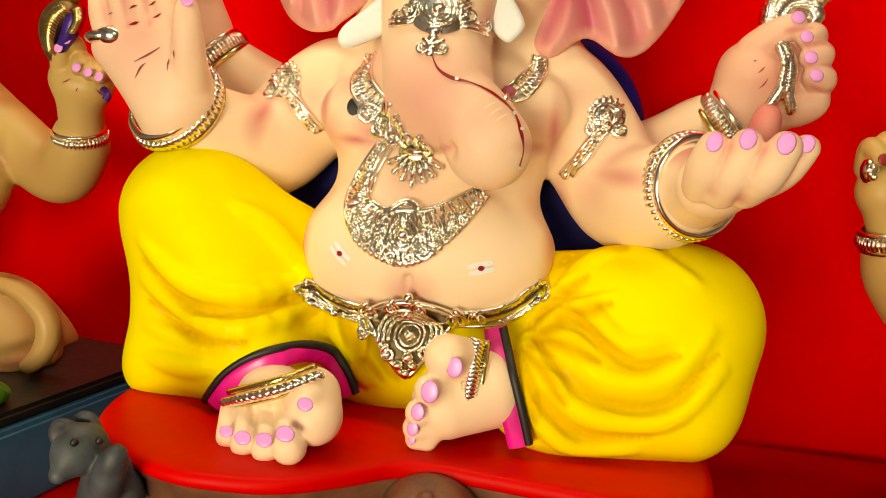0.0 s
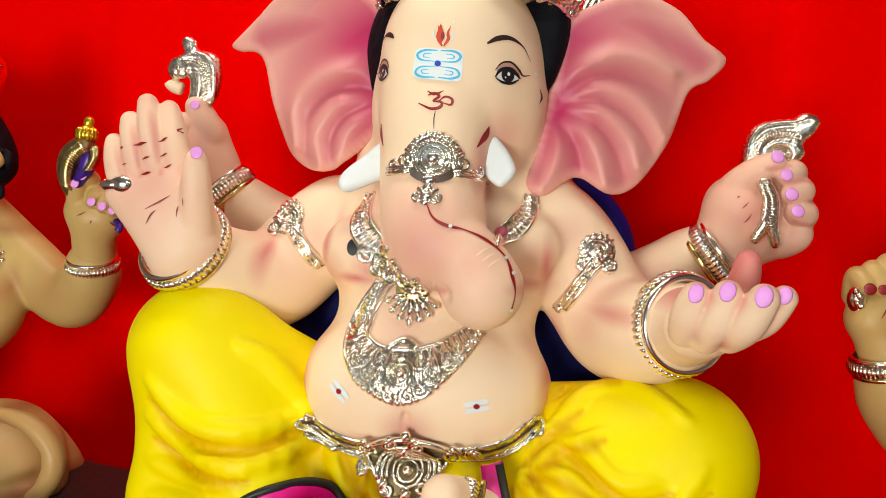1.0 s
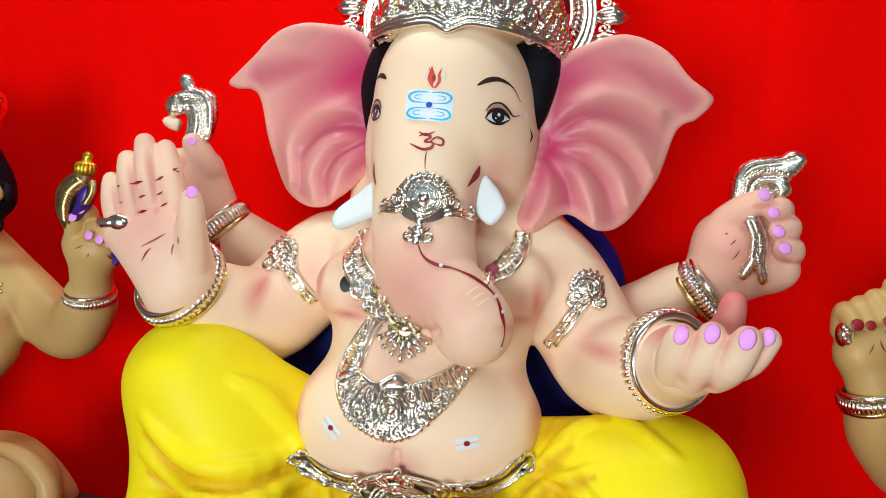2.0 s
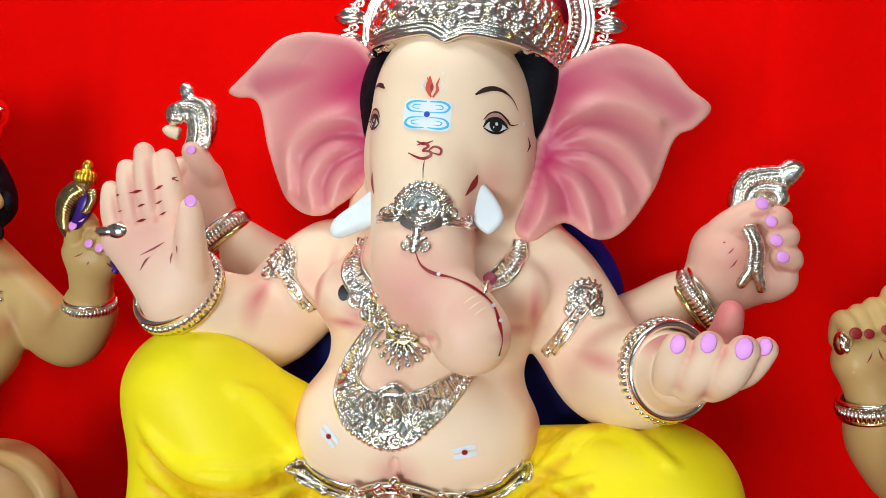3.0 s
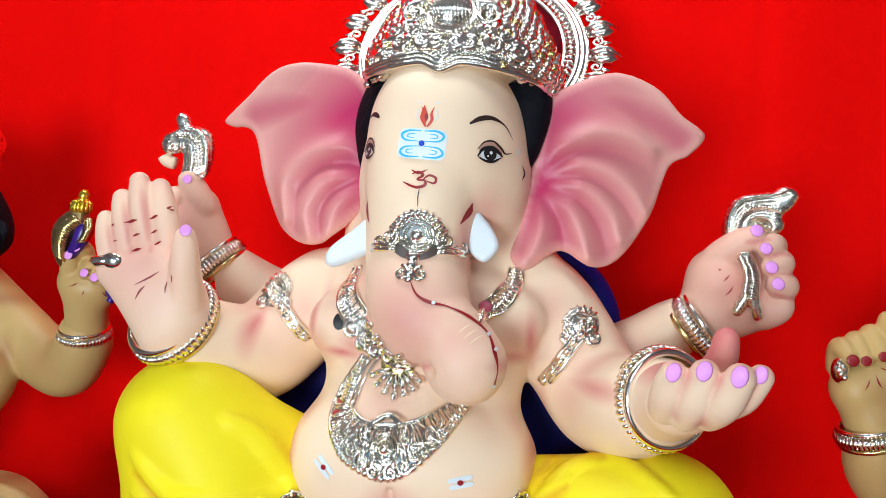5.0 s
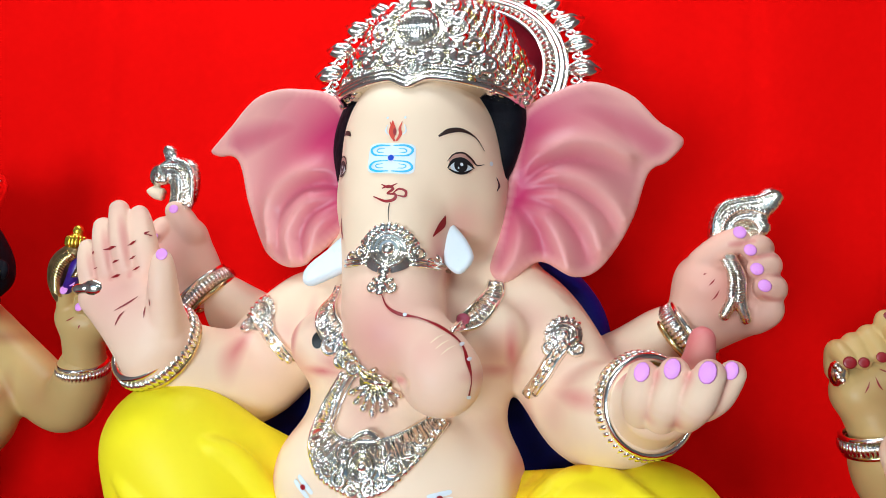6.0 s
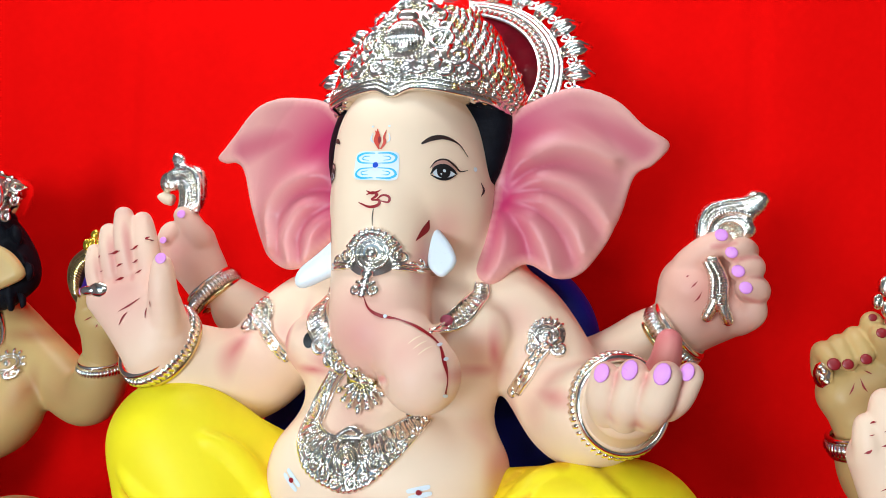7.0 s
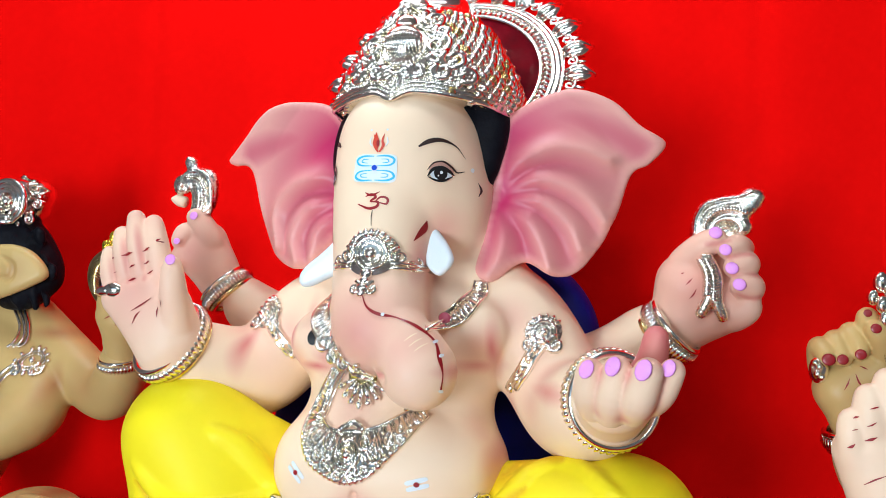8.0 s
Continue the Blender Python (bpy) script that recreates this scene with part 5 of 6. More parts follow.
        mod.stroke(b, [(e[0] + k * w * x, e[1], e[2] + z) for x, z in ((-0.023, 0.0040), (-0.012, 0.0140), (0.004, 0.0170), (0.018, 0.0105), (0.026, 0.0045), (0.038, 0.0075))], [0.0006, 0.0018, 0.0024, 0.0024, 0.0018, 0.0006], BROWN, 0.0022)
        mod.stroke(b, [(e[0] + k * w * x, e[1], e[2] + z) for x, z in ((-0.021, -0.0050), (-0.008, -0.0088), (0.006, -0.0082), (0.020, -0.0015))], [0.0010, 0.0028, 0.0030, 0.0010], BLACK, 0.0028)
        mod.stroke(b, brow, [0.0022, 0.0062, 0.0052, 0.0016, 0.0005], BROWN, 0.0012)
    mod.spot(b, (-0.0374, 1.03, 1.5127), 0.0016, 0.0032, WHITE, 0.002)
    mod.stroke(b, [(-0.0315, 1.05, 1.4966), (-0.0285, 1.05, 1.4871), (-0.0307, 1.05, 1.478)], [0.0006, 0.0020, 0.0006], BROWN)
    # marks on the belly
    for q, a in (((-0.2394, 0.91, 1.1027), -40), ((-0.0703, 0.905, 1.1042), 15)):
        ca, sa = math.cos(radians(a)), math.sin(radians(a))
        for o in (-0.004, 0.004):
            mod.spot(b, (q[0] - o * sa, q[1], q[2] + o * ca), 0.0145, 0.0030, WHITE, 0.0012, a, 4)
        mod.spot(b, q, 0.0036, 0.0032, CRIMSON, 0.0022)
    # palm lines, ring and finger creases
    for pts, w in (([(-0.4991, 0.9, 1.3046), (-0.4826, 0.9, 1.3142), (-0.4684, 0.9, 1.3236)], 0.0018), ([(-0.4972, 0.9, 1.2866), (-0.4912, 0.9, 1.2982), (-0.4856, 0.9, 1.3042)], 0.0018), ([(-0.4584, 0.9, 1.2973), (-0.4582, 0.9, 1.3049), (-0.4564, 0.9, 1.3113)], 0.0014), ([(-0.4483, 0.9, 1.3119), (-0.4479, 0.9, 1.3168), (-0.4482, 0.9, 1.3209)], 0.001),
                   ([(-0.5216, 0.9, 1.3819), (-0.5112, 0.9, 1.3846), (-0.5024, 0.9, 1.3866)], 0.003), ([(-0.4899, 0.9, 1.3887), (-0.4834, 0.9, 1.3919), (-0.4777, 0.9, 1.395)], 0.0025), ([(-0.4648, 0.9, 1.402), (-0.4598, 0.9, 1.4044), (-0.4548, 0.9, 1.4061)], 0.002), ([(-0.5099, 0.9, 1.3652), (-0.5041, 0.9, 1.3677), (-0.4983, 0.9, 1.3695)], 0.002)):
        mod.stroke(palm, pts, [0.0006, w * 1.35, 0.0006], CRIMSON, 0.0010)
    for pts, w in (([(-0.4872, 0.9, 1.3709), (-0.4821, 0.9, 1.3733), (-0.4771, 0.9, 1.3757)], 0.002), ([(-0.5087, 0.9, 1.3465), (-0.5021, 0.9, 1.349), (-0.4963, 0.9, 1.3508)], 0.0028), ([(-0.4803, 0.9, 1.3568), (-0.4752, 0.9, 1.3592), (-0.4703, 0.9, 1.3623)], 0.002), ([(-0.5401, 0.9, 1.3772), (-0.5371, 0.9, 1.3781), (-0.5342, 0.9, 1.3797)], 0.0022), ([(-0.5365, 0.9, 1.3572), (-0.5328, 0.9, 1.3581), (-0.5291, 0.9, 1.3591)], 0.0010)):
        mod.stroke(palm, pts, [0.0006, w * 1.35, 0.0006], CRIMSON, 0.0010)
    for pts in ([(0.2415, 1.1, 1.3798), (0.2401, 1.08, 1.3804), (0.2429, 1.08, 1.3814)], [(0.2458, 1.08, 1.3652), (0.2497, 1.08, 1.3692), (0.2536, 1.08, 1.374)], [(0.2503, 1.08, 1.3462), (0.2555, 1.08, 1.3518), (0.2591, 1.08, 1.3595)]):
        mod.stroke(fist, pts, [0.0004, 0.0020, 0.0004], CRIMSON, 0.0010)
    pts, w = around((-0.5462, 0.923, 1.3325), (-0.1, -0.05, 1.0), 0.0190, 24)
    mod.tube(pts, 0.0070, SILVER, 8, True)
    mod.bead((-0.5333, 0.905, 1.3332), (0.016, 0.008, 0.011), SILVER, 6, 12)
    # goad and noose held behind, gilt, ending in scrolls
    g = Clay((-0.62, 1.06, 1.44), (-0.46, 1.20, 1.62), 0.0024)
    g.sheet(curve([(-0.533, 1.455), (-0.515, 1.481), (-0.512, 1.516), (-0.523, 1.540), (-0.549, 1.546), (-0.556, 1.560), (-0.571, 1.565), (-0.577, 1.552), (-0.573, 1.539), (-0.592, 1.529), (-0.597, 1.511), (-0.584, 1.495), (-0.569, 1.505), (-0.561, 1.500), (-0.560, 1.480), (-0.562, 1.462)], 4, True), lambda x, z: 1.122 + 0 * x * z, 0.011)
    whorl = [(-0.5745 + (0.017 - 0.0022 * i) * math.cos(1.2 - 0.9 * i), 1.1, 1.5135 + (0.015 - 0.002 * i) * math.sin(1.2 - 0.9 * i)) for i in range(7)]
    for pts in ([(-0.523, 1.1, 1.462), (-0.5185, 1.1, 1.487), (-0.521, 1.1, 1.516), (-0.533, 1.1, 1.533), (-0.556, 1.1, 1.538), (-0.580, 1.1, 1.528)], [(-0.545, 1.1, 1.462), (-0.5395, 1.1, 1.485), (-0.544, 1.1, 1.508), (-0.556, 1.1, 1.518)], whorl):
        g.ridge(pts, 0.0042, 0.002, 0.1, 6)
    mod.clay(g, LEAF)
    leaf_on = onto(g, proud=0.0015)
    for q in curve([(-0.534, 1.1, 1.462), (-0.529, 1.1, 1.487), (-0.533, 1.1, 1.512), (-0.546, 1.1, 1.526), (-0.566, 1.1, 1.528)], 5):
        mod.tube([leaf_on((q[0] - 0.005, q[1], q[2] - 0.002)), leaf_on(q), leaf_on((q[0] + 0.005, q[1], q[2] + 0.002))], [0.0012, 0.0024, 0.0012], SILVER, 5)
    mod.bead(leaf_on((-0.5745, 1.1, 1.5135)), 0.0045, SILVER)
    mod.tube(curve([(-0.5724, 1.12, 1.4851), (-0.5882, 1.12, 1.4894), (-0.5931, 1.12, 1.4951)], 5), [0.010] * 5 + [0.009] * 5 + [0.006], SKIN, 8)
    g = Clay((0.16, 1.02, 1.26), (0.40, 1.24, 1.54), 0.0024)
    g.sheet(curve([(0.252, 1.428), (0.253, 1.461), (0.266, 1.485), (0.292, 1.494), (0.314, 1.497), (0.329, 1.506), (0.346, 1.502), (0.351, 1.490), (0.342, 1.474), (0.331, 1.463), (0.335, 1.449), (0.325, 1.436), (0.300, 1.430), (0.275, 1.420)], 4, True), lambda x, z: 1.155 + 0 * x * z, 0.012)
    g.ball((0.299, 1.14, 1.446), (0.016, 0.02, 0.012), 0.004, True)
    for pts in ([(0.262, 1.1, 1.434), (0.263, 1.1, 1.457), (0.274, 1.1, 1.475), (0.295, 1.1, 1.483), (0.318, 1.1, 1.486), (0.338, 1.1, 1.494)], [(0.275, 1.1, 1.437), (0.279, 1.1, 1.455), (0.293, 1.1, 1.466), (0.313, 1.1, 1.466), (0.328, 1.1, 1.458)]):
        g.ridge(pts, 0.0028, 0.002, 0.3, 6, True)
    g.chain([(0.269, 1.096, 1.4027), (0.2774, 1.092, 1.3783), (0.2768, 1.092, 1.3521), (0.2656, 1.096, 1.327)], [0.006, 0.0075, 0.0080, 0.008], 0.002)
    g.chain([(0.2747, 1.096, 1.4031), (0.2853, 1.094, 1.3752), (0.2851, 1.094, 1.3452), (0.2928, 1.1, 1.3231)], [0.006, 0.0075, 0.0080, 0.008], 0.002)
    mod.clay(g, LEAF)
    leaf_on = onto(g, proud=0.0012)
    for q in curve([(0.269, 1.1, 1.438), (0.271, 1.1, 1.456), (0.284, 1.1, 1.471), (0.305, 1.1, 1.475), (0.324, 1.1, 1.470)], 5):
        mod.bead(leaf_on(q), (0.0034, 0.003, 0.0042), SILVER, 4, 7)
    mod.tube([leaf_on(q) for q in curve([(0.256, 1.1, 1.438), (0.258, 1.1, 1.461), (0.270, 1.1, 1.481), (0.293, 1.1, 1.489), (0.316, 1.1, 1.492), (0.334, 1.1, 1.500)], 6)], 0.0024, SILVER, 6)
    for k in range(2):
        for q in curve([[(0.2651, 1.078, 1.3985), (0.2731, 1.074, 1.3775), (0.2726, 1.074, 1.3516)], [(0.2722, 1.078, 1.399), (0.2816, 1.076, 1.3745), (0.2814, 1.076, 1.3449)]][k], 8):
            mod.bead((q[0], q[1] + 0.007, q[2]), (0.0075, 0.004, 0.0018), SILVER, 4, 6)
    return mod


def crown(mod):
    """The tall gilt crown: domed cap, raised front plate, scales at the sides, and the rayed halo behind."""
    cx, cy = -0.130, 1.098
    c = Clay((-0.29, 0.94, 1.56), (0.03, 1.25, 1.92), 0.004)
    c.ball((cx, cy, 1.622), (0.138, 0.130, 0.118), 0.02)
    c.ball((cx, cy + 0.008, 1.700), (0.099, 0.092, 0.074), 0.03)
    c.ball((cx, cy + 0.022, 1.756), (0.066, 0.062, 0.032), 0.012)
    c.ball((cx, cy + 0.026, 1.785), (0.048, 0.048, 0.034), 0.010)
    c.ball((cx, cy + 0.030, 1.825), (0.024, 0.024, 0.034), 0.012)
    o = curve([(-0.245, 1.60), (-0.235, 1.64), (-0.215, 1.67), (-0.195, 1.71), (-0.17, 1.745), (-0.14, 1.775), (-0.105, 1.745), (-0.075, 1.71), (-0.055, 1.675), (-0.03, 1.645), (-0.02, 1.60)], 5, True)
    c.sheet(o, lambda x, z: 0.958 + 0.48 * (z - 1.605) + 4.2 * (x + 0.137) ** 2, 0.008, 0.012)
    x, z = c.ax[0][:, None, None], c.ax[2][None, None, :]
    lower = 1.612 - 0.013 * np.exp(-((x + 0.14) / 0.016) ** 2) - 0.95 * (x + 0.13) ** 2
    c.d = np.maximum(c.d, (lower - z + 0 * c.d).astype(np.float32))
    mod.clay(c, SILVER)
    low = onto(c, proud=0.001)
    up = onto(c, proud=0.004)

    def brim(x, h):
        return (x, 0.98, 1.612 + h - 0.013 * math.exp(-((x + 0.14) / 0.016) ** 2) - 0.95 * (x + 0.13) ** 2)
    xs = np.linspace(-0.250, -0.008, 60)
    for h, rod in ((0.003, 0.0042), (0.010, 0.0034), (0.0165, 0.0030), (0.031, 0.0026)):
        mod.tube([low(brim(x, h)) for x in xs], rod, SILVER, 6)
    for x in np.linspace(-0.245, -0.012, 54):
        mod.bead(low(brim(x, 0.0235)), (0.0024, 0.0030, 0.0055), SILVER, 4, 6)
    rng = random.Random(4)
    # vessel with a ribbed belly in the middle of the plate
    kc = up((-0.137, 1.0, 1.690))
    c2 = Clay((-0.20, 0.96, 1.63), (-0.07, 1.06, 1.78), 0.003)
    c2.ball((kc[0], kc[1] + 0.004, kc[2]), (0.030, 0.016, 0.028), 0.006)
    c2.ball((kc[0], kc[1] + 0.014, kc[2] + 0.032), (0.017, 0.012, 0.014), 0.006)
    mod.clay(c2, SILVER)
    face = onto(c2, c, proud=0.001)
    for i in range(13):
        u = -0.026 + 0.052 * i / 12
        s = math.sqrt(max(0, 1 - (u / 0.029) ** 2))
        mod.tube([face((kc[0] + u, 1, kc[2] + q * 0.024 * s)) for q in (-0.8, -0.3, 0.3, 0.8)], [0.0008, 0.0017, 0.0017, 0.0008], SILVER, 5)
    for a in np.linspace(0, 2 * math.pi, 40, endpoint=False):
        mod.bead(up((kc[0] + 0.036 * math.cos(a), 1, kc[2] + 0.034 * math.sin(a))), 0.0026, SILVER, 4, 6)
    # scrolls of the plate, in pairs
    for dx, dz, r, h in ((0.036, 0.040, 0.017, 1), (0.048, -0.004, 0.019, -1), (0.050, 0.020, 0.010, 1), (0.074, -0.026, 0.017, 1), (0.026, 0.062, 0.012, -1), (0.092, -0.052, 0.012, -1), (0.030, -0.046, 0.012, 1), (0.012, -0.050, 0.009, -1), (0.062, -0.046, 0.012, 1), (0.012, 0.068, 0.010, 1), (0.050, -0.028, 0.009, 1)):
        for s in (-1, 1):
            scroll(mod, up, (-0.137 + s * dx, 1.0, 1.690 + dz), r, 1.6, 90 + 40 * s, SILVER, 0.0062, h * s)
    mod.tube([up((-0.137 + 0.008 * math.cos(a), 1, 1.630 + 0.012 * math.sin(a))) for a in np.linspace(0, 2 * math.pi, 16, endpoint=False)], 0.0028, SILVER, 6, True)
    mod.bead(up((-0.137, 1, 1.630)), 0.004, SILVER)
    for i in range(60):
        x, z = rng.uniform(-0.235, -0.03), rng.uniform(1.640, 1.755)
        y = c.front(x, z)
        if y is not None and abs(x + 0.137) > 0.036:
            mod.bead((x, y - 0.001, z), rng.uniform(0.0025, 0.005), SILVER, 4, 6)
    # scales over the sides and back
    for row in range(17):
        h = 1.596 + row * 0.0098
        for col in range(46):
            a = 2 * math.pi * (col + 0.5 * (row % 2)) / 46
            if math.sin(a) < -0.90:
                continue
            ray = np.array((math.cos(a), math.sin(a)))
            for q in np.arange(0.145, 0.02, -0.0025):
                p = (cx + ray[0] * q, cy + 0.01 + ray[1] * q, h)
                i = [int(round((p[k] - c.low[k]) / c.step)) for k in range(3)]
                if all(0 <= i[k] < c.n[k] for k in range(3)) and c.d[tuple(i)] < 0.0:
                    w = 0.0085 * min(1, q / 0.09)
                    mod.bead(p, (w, w, 0.0068), SILVER if rng.random() < 0.85 else GOLD, 4, 7)
                    break
    for h, r in ((1.744, 0.068), (1.766, 0.066)):
        pts, _ = around((cx, cy + 0.022, h), (0, 0, 1), r, 40)
        mod.tube(pts, 0.0036, SILVER, 6, True)
    pts, _ = around((cx, cy + 0.022, 1.755), (0, 0, 1), 0.068, 38)
    for p in pts:
        mod.bead(p, (0.0045, 0.0045, 0.007), SILVER, 4, 6)
    # halo
    hc, lean = np.array((-0.143, 1.265, 1.712)), radians(27)
    U, V = np.array((1, 0, 0)), np.array((0, math.sin(lean), math.cos(lean)))
    N = np.cross(U, V)

    def at(r, a, out=0.0):
        return hc + r * (math.cos(a) * U + math.sin(a) * V) + out * N
    n = 72
    disc = [hc + N * 0.004] + [at(0.152, 2 * math.pi * i / n, 0.004) for i in range(n)] + [at(0.152, 2 * math.pi * i / n, -0.006) for i in range(n)] + [hc - N * 0.006]
    f = [(0, 1 + i, 1 + (i + 1) % n) for i in range(n)] + [(1 + i, 1 + n + i, 1 + n + (i + 1) % n, 1 + (i + 1) % n) for i in range(n)] + [(1 + 2 * n, 1 + n + (i + 1) % n, 1 + n + i) for i in range(n)]
    mod.add(disc, f, MAROON)
    for r, rod, out in ((0.150, 0.0040, 0.006), (0.172, 0.0060, 0.004), (0.180, 0.0066, 0.002), (0.187, 0.0045, 0.0)):
        mod.tube([at(r, 2 * math.pi * i / n, out) for i in range(n)], rod, SILVER, 8, True)
    for i in range(96):
        a = 2 * math.pi * i / 96
        mod.tube([at(0.152, a + 0.012, 0.006), at(0.160, a, 0.009), at(0.168, a - 0.012, 0.006)], [0.0030, 0.0048, 0.0030], SILVER, 6)
    for i in range(24):
        a = 2 * math.pi * i / 24
        for s in (-1, 1):
            mod.tube([at(0.190, a + s * 0.020, 0.002), at(0.207, a + s * 0.058, 0.005), at(0.222, a + s * 0.040, 0.004), at(0.242, a, 0.0)], [0.006, 0.0090, 0.0095, 0.0020], SILVER, 6)
        mod.tube([at(0.192, a, 0.004), at(0.215, a, 0.008), at(0.238, a, 0.002)], [0.008, 0.0100, 0.002], SILVER, 6)
        b0 = a + math.pi / 24
        p = []
        for k in range(18):
            t = k / 17
            g = 2 * math.pi * 1.3 * t
            q = 0.0105 * (1 - 0.8 * t)
            p.append(at(0.203 + q * math.sin(g), b0 + q * math.cos(g) / 0.203, 0.006))
        mod.tube(p, 0.0028, SILVER, 6)
        mod.tube([at(0.212, b0, 0.002), at(0.226, b0, 0.002)], [0.005, 0.0015], SILVER, 6)


ornaments(IDOL, BODY, DHOTI, PALM, FIST)
crown(IDOL)


# ---- neighbouring idols ----
def pedestal(name, low, high, turn, label, leaves=False):
    """A low painted base: a slab with a stepped rim."""
    c = ((low[0] + high[0]) / 2, (low[1] + high[1]) / 2, low[2])
    ob = tagged(new(name), label, "pedestal")
    ob.matrix_world = pose(*c, 0, 0, turn)
    hx, hy, h = (high[0] - low[0]) / 2, (high[1] - low[1]) / 2, high[2] - low[2]
    for n, a, z0, z1, mat in (("plinth", 1.0, 0.0, h * 0.85, TEAL), ("top_board", 0.96, h * 0.85, h, BLACK)):
        new(n, box_mesh(n, (-hx * a, -hy * a, z0), (hx * a, hy * a, z1), mat, 0.006)).parent = ob
    return ob


pedestal("blue_pedestal", (-1.20, 0.78, 0.74), (-0.60, 1.26, 0.865), -11, "blue painted plinth with black top under an idol")
pedestal("blue_pedestal", (0.66, 1.02, 0.74), (1.20, 1.40, 0.865), 0, "blue painted plinth with black top under an idol")
leaf = Clay((-0.86, 0.80, 0.84), (-0.60, 1.02, 0.95), 0.004)
leaf.ball((-0.70, 0.895, 0.877), (0.05, 0.035, 0.018), 0.01)
for k in range(5):
    leaf.ball((-0.745 + 0.022 * k, 0.875 + 0.004 * (k % 2), 0.882), (0.013, 0.022, 0.014), 0.004)
M2 = Model()
M2.clay(leaf, GREEN)
tagged(new("leaf_cluster", M2.mesh("leaf_cluster", (-0.70, 0.895, 0.865))), "green painted plaster leaves on the blue plinth", "ornament").location = (-0.70, 0.895, 0.865)


def neighbour_left():
    mod = Model()
    b = Clay((-1.50, 0.92, 0.86), (-0.58, 1.46, 1.62), 0.0045)
    b.ball((-1.24, 1.26, 1.02), (0.16, 0.13, 0.16), 0.04)
    b.ball((-1.22, 1.28, 1.20), (0.14, 0.11, 0.13), 0.05)
    b.cap((-1.20, 1.27, 1.28), (-1.18, 1.26, 1.42), 0.06, 0.07, 0.03)
    b.chain([(-1.12, 1.28, 1.28), (-1.0457, 1.27, 1.2717), (-0.9255, 1.265, 1.1906), (-0.8225, 1.255, 1.1306), (-0.775, 1.235, 1.1707), (-0.7647, 1.225, 1.2058)], [0.05, 0.050, 0.048, 0.043, 0.038, 0.033], 0.02)
    b.chain([(-1.0737, 1.24, 1.2264), (-0.9904, 1.225, 1.1646), (-0.9426, 1.205, 1.0992), (-0.9673, 1.15, 1.0627), (-1.039, 1.12, 1.0358)], [0.052, 0.048, 0.047, 0.040, 0.036], 0.025)
    # folded leg
    leg = Clay((-1.34, 0.92, 0.86), (-0.58, 1.34, 1.12), 0.0045)
    leg.ball((-0.8316, 1.1, 0.8989), (0.098, 0.10, 0.085), 0.02)
    leg.chain([(-0.8596, 1.15, 0.8888), (-0.8108, 1.18, 0.8451), (-0.778, 1.2, 0.8051)], [0.075, 0.055, 0.032], 0.03)
    leg.cap((-0.8938, 1.06, 0.848), (-0.7789, 1.08, 0.8704), 0.05, 0.07, 0.03)
    leg.ridge([(-0.7738, 1., 0.9973), (-0.7054, 1., 0.985), (-0.6666, 1., 0.9416), (-0.6868, 1., 0.8906), (-0.7553, 1., 0.8572)], 0.008, 0.02)
    leg.ridge([(-0.7729, 1., 0.8797), (-0.7126, 1., 0.8996), (-0.6878, 1., 0.9471)], 0.006, 0.012, 0.3, 5, True)
    fist = hand(0.003, (-0.86, 1.10, 1.16), (-0.66, 1.30, 1.40), [((-0.7599, 1.22, 1.2112), (-0.7547, 1.2, 1.278), 0.034, 0.036), ((-0.7708, 1.2, 1.2908), (-0.7296, 1.2, 1.2799), 0.030, 0.030)],
                [([(-0.7741, 1.19, 1.2857), (-0.7691, 1.175, 1.3134), (-0.7646, 1.165, 1.3288)], [0.018, 0.016, 0.012]), ([(-0.7574, 1.2, 1.3198), (-0.7511, 1.18, 1.3396), (-0.7517, 1.165, 1.3433)], [0.015, 0.014, 0.011]),
                 ([(-0.7438, 1.2, 1.3115), (-0.7376, 1.18, 1.3158), (-0.7354, 1.165, 1.3045)], [0.015, 0.014, 0.011]), ([(-0.7291, 1.2, 1.3033), (-0.7212, 1.18, 1.3079), (-0.7173, 1.165, 1.2986)], [0.015, 0.014, 0.011]),
                 ([(-0.7126, 1.2, 1.297), (-0.705, 1.18, 1.3026), (-0.7021, 1.168, 1.2926)], [0.014, 0.013, 0.010])])
    
    def arm_tint(v):
        # brown tint in the bends of the arms
        s = 0.08 + 0.5 * fade(v, (-0.835, 1.20, 1.150), 0.08)
        for q, r in (((-0.900, 1.21, 1.150), (0.03, 0.2, 0.07)), ((-1.000, 1.18, 1.110), (0.06, 0.2, 0.025)), ((-0.930, 1.22, 1.245), (0.08, 0.2, 0.022))):
            s = np.maximum(s, 0.8 * fade(v, q, r))
        return s
    mod.clay(b, TAN, arm_tint)
    mod.clay(leg, TAN, lambda v: 0.45 + 0.55 * np.exp(-((np.linalg.norm(v[:, [0, 2]] - np.array((-0.7712, 1.02, 0.9245))[[0, 2]], axis=1) - 0.062) / 0.014) ** 2))
    mod.clay(fist, TAN, lambda v: np.full(len(v), 0.12))
    for p in ((-0.7581, 1.152, 1.3303), (-0.7459, 1.153, 1.3438), (-0.7287, 1.153, 1.3037), (-0.7099, 1.153, 1.2979), (-0.6945, 1.157, 1.2929)):
        nail(mod, p, 0.0075, LILAC, (0, -1, 0.2), (0.4, 0, 1), 1.0)
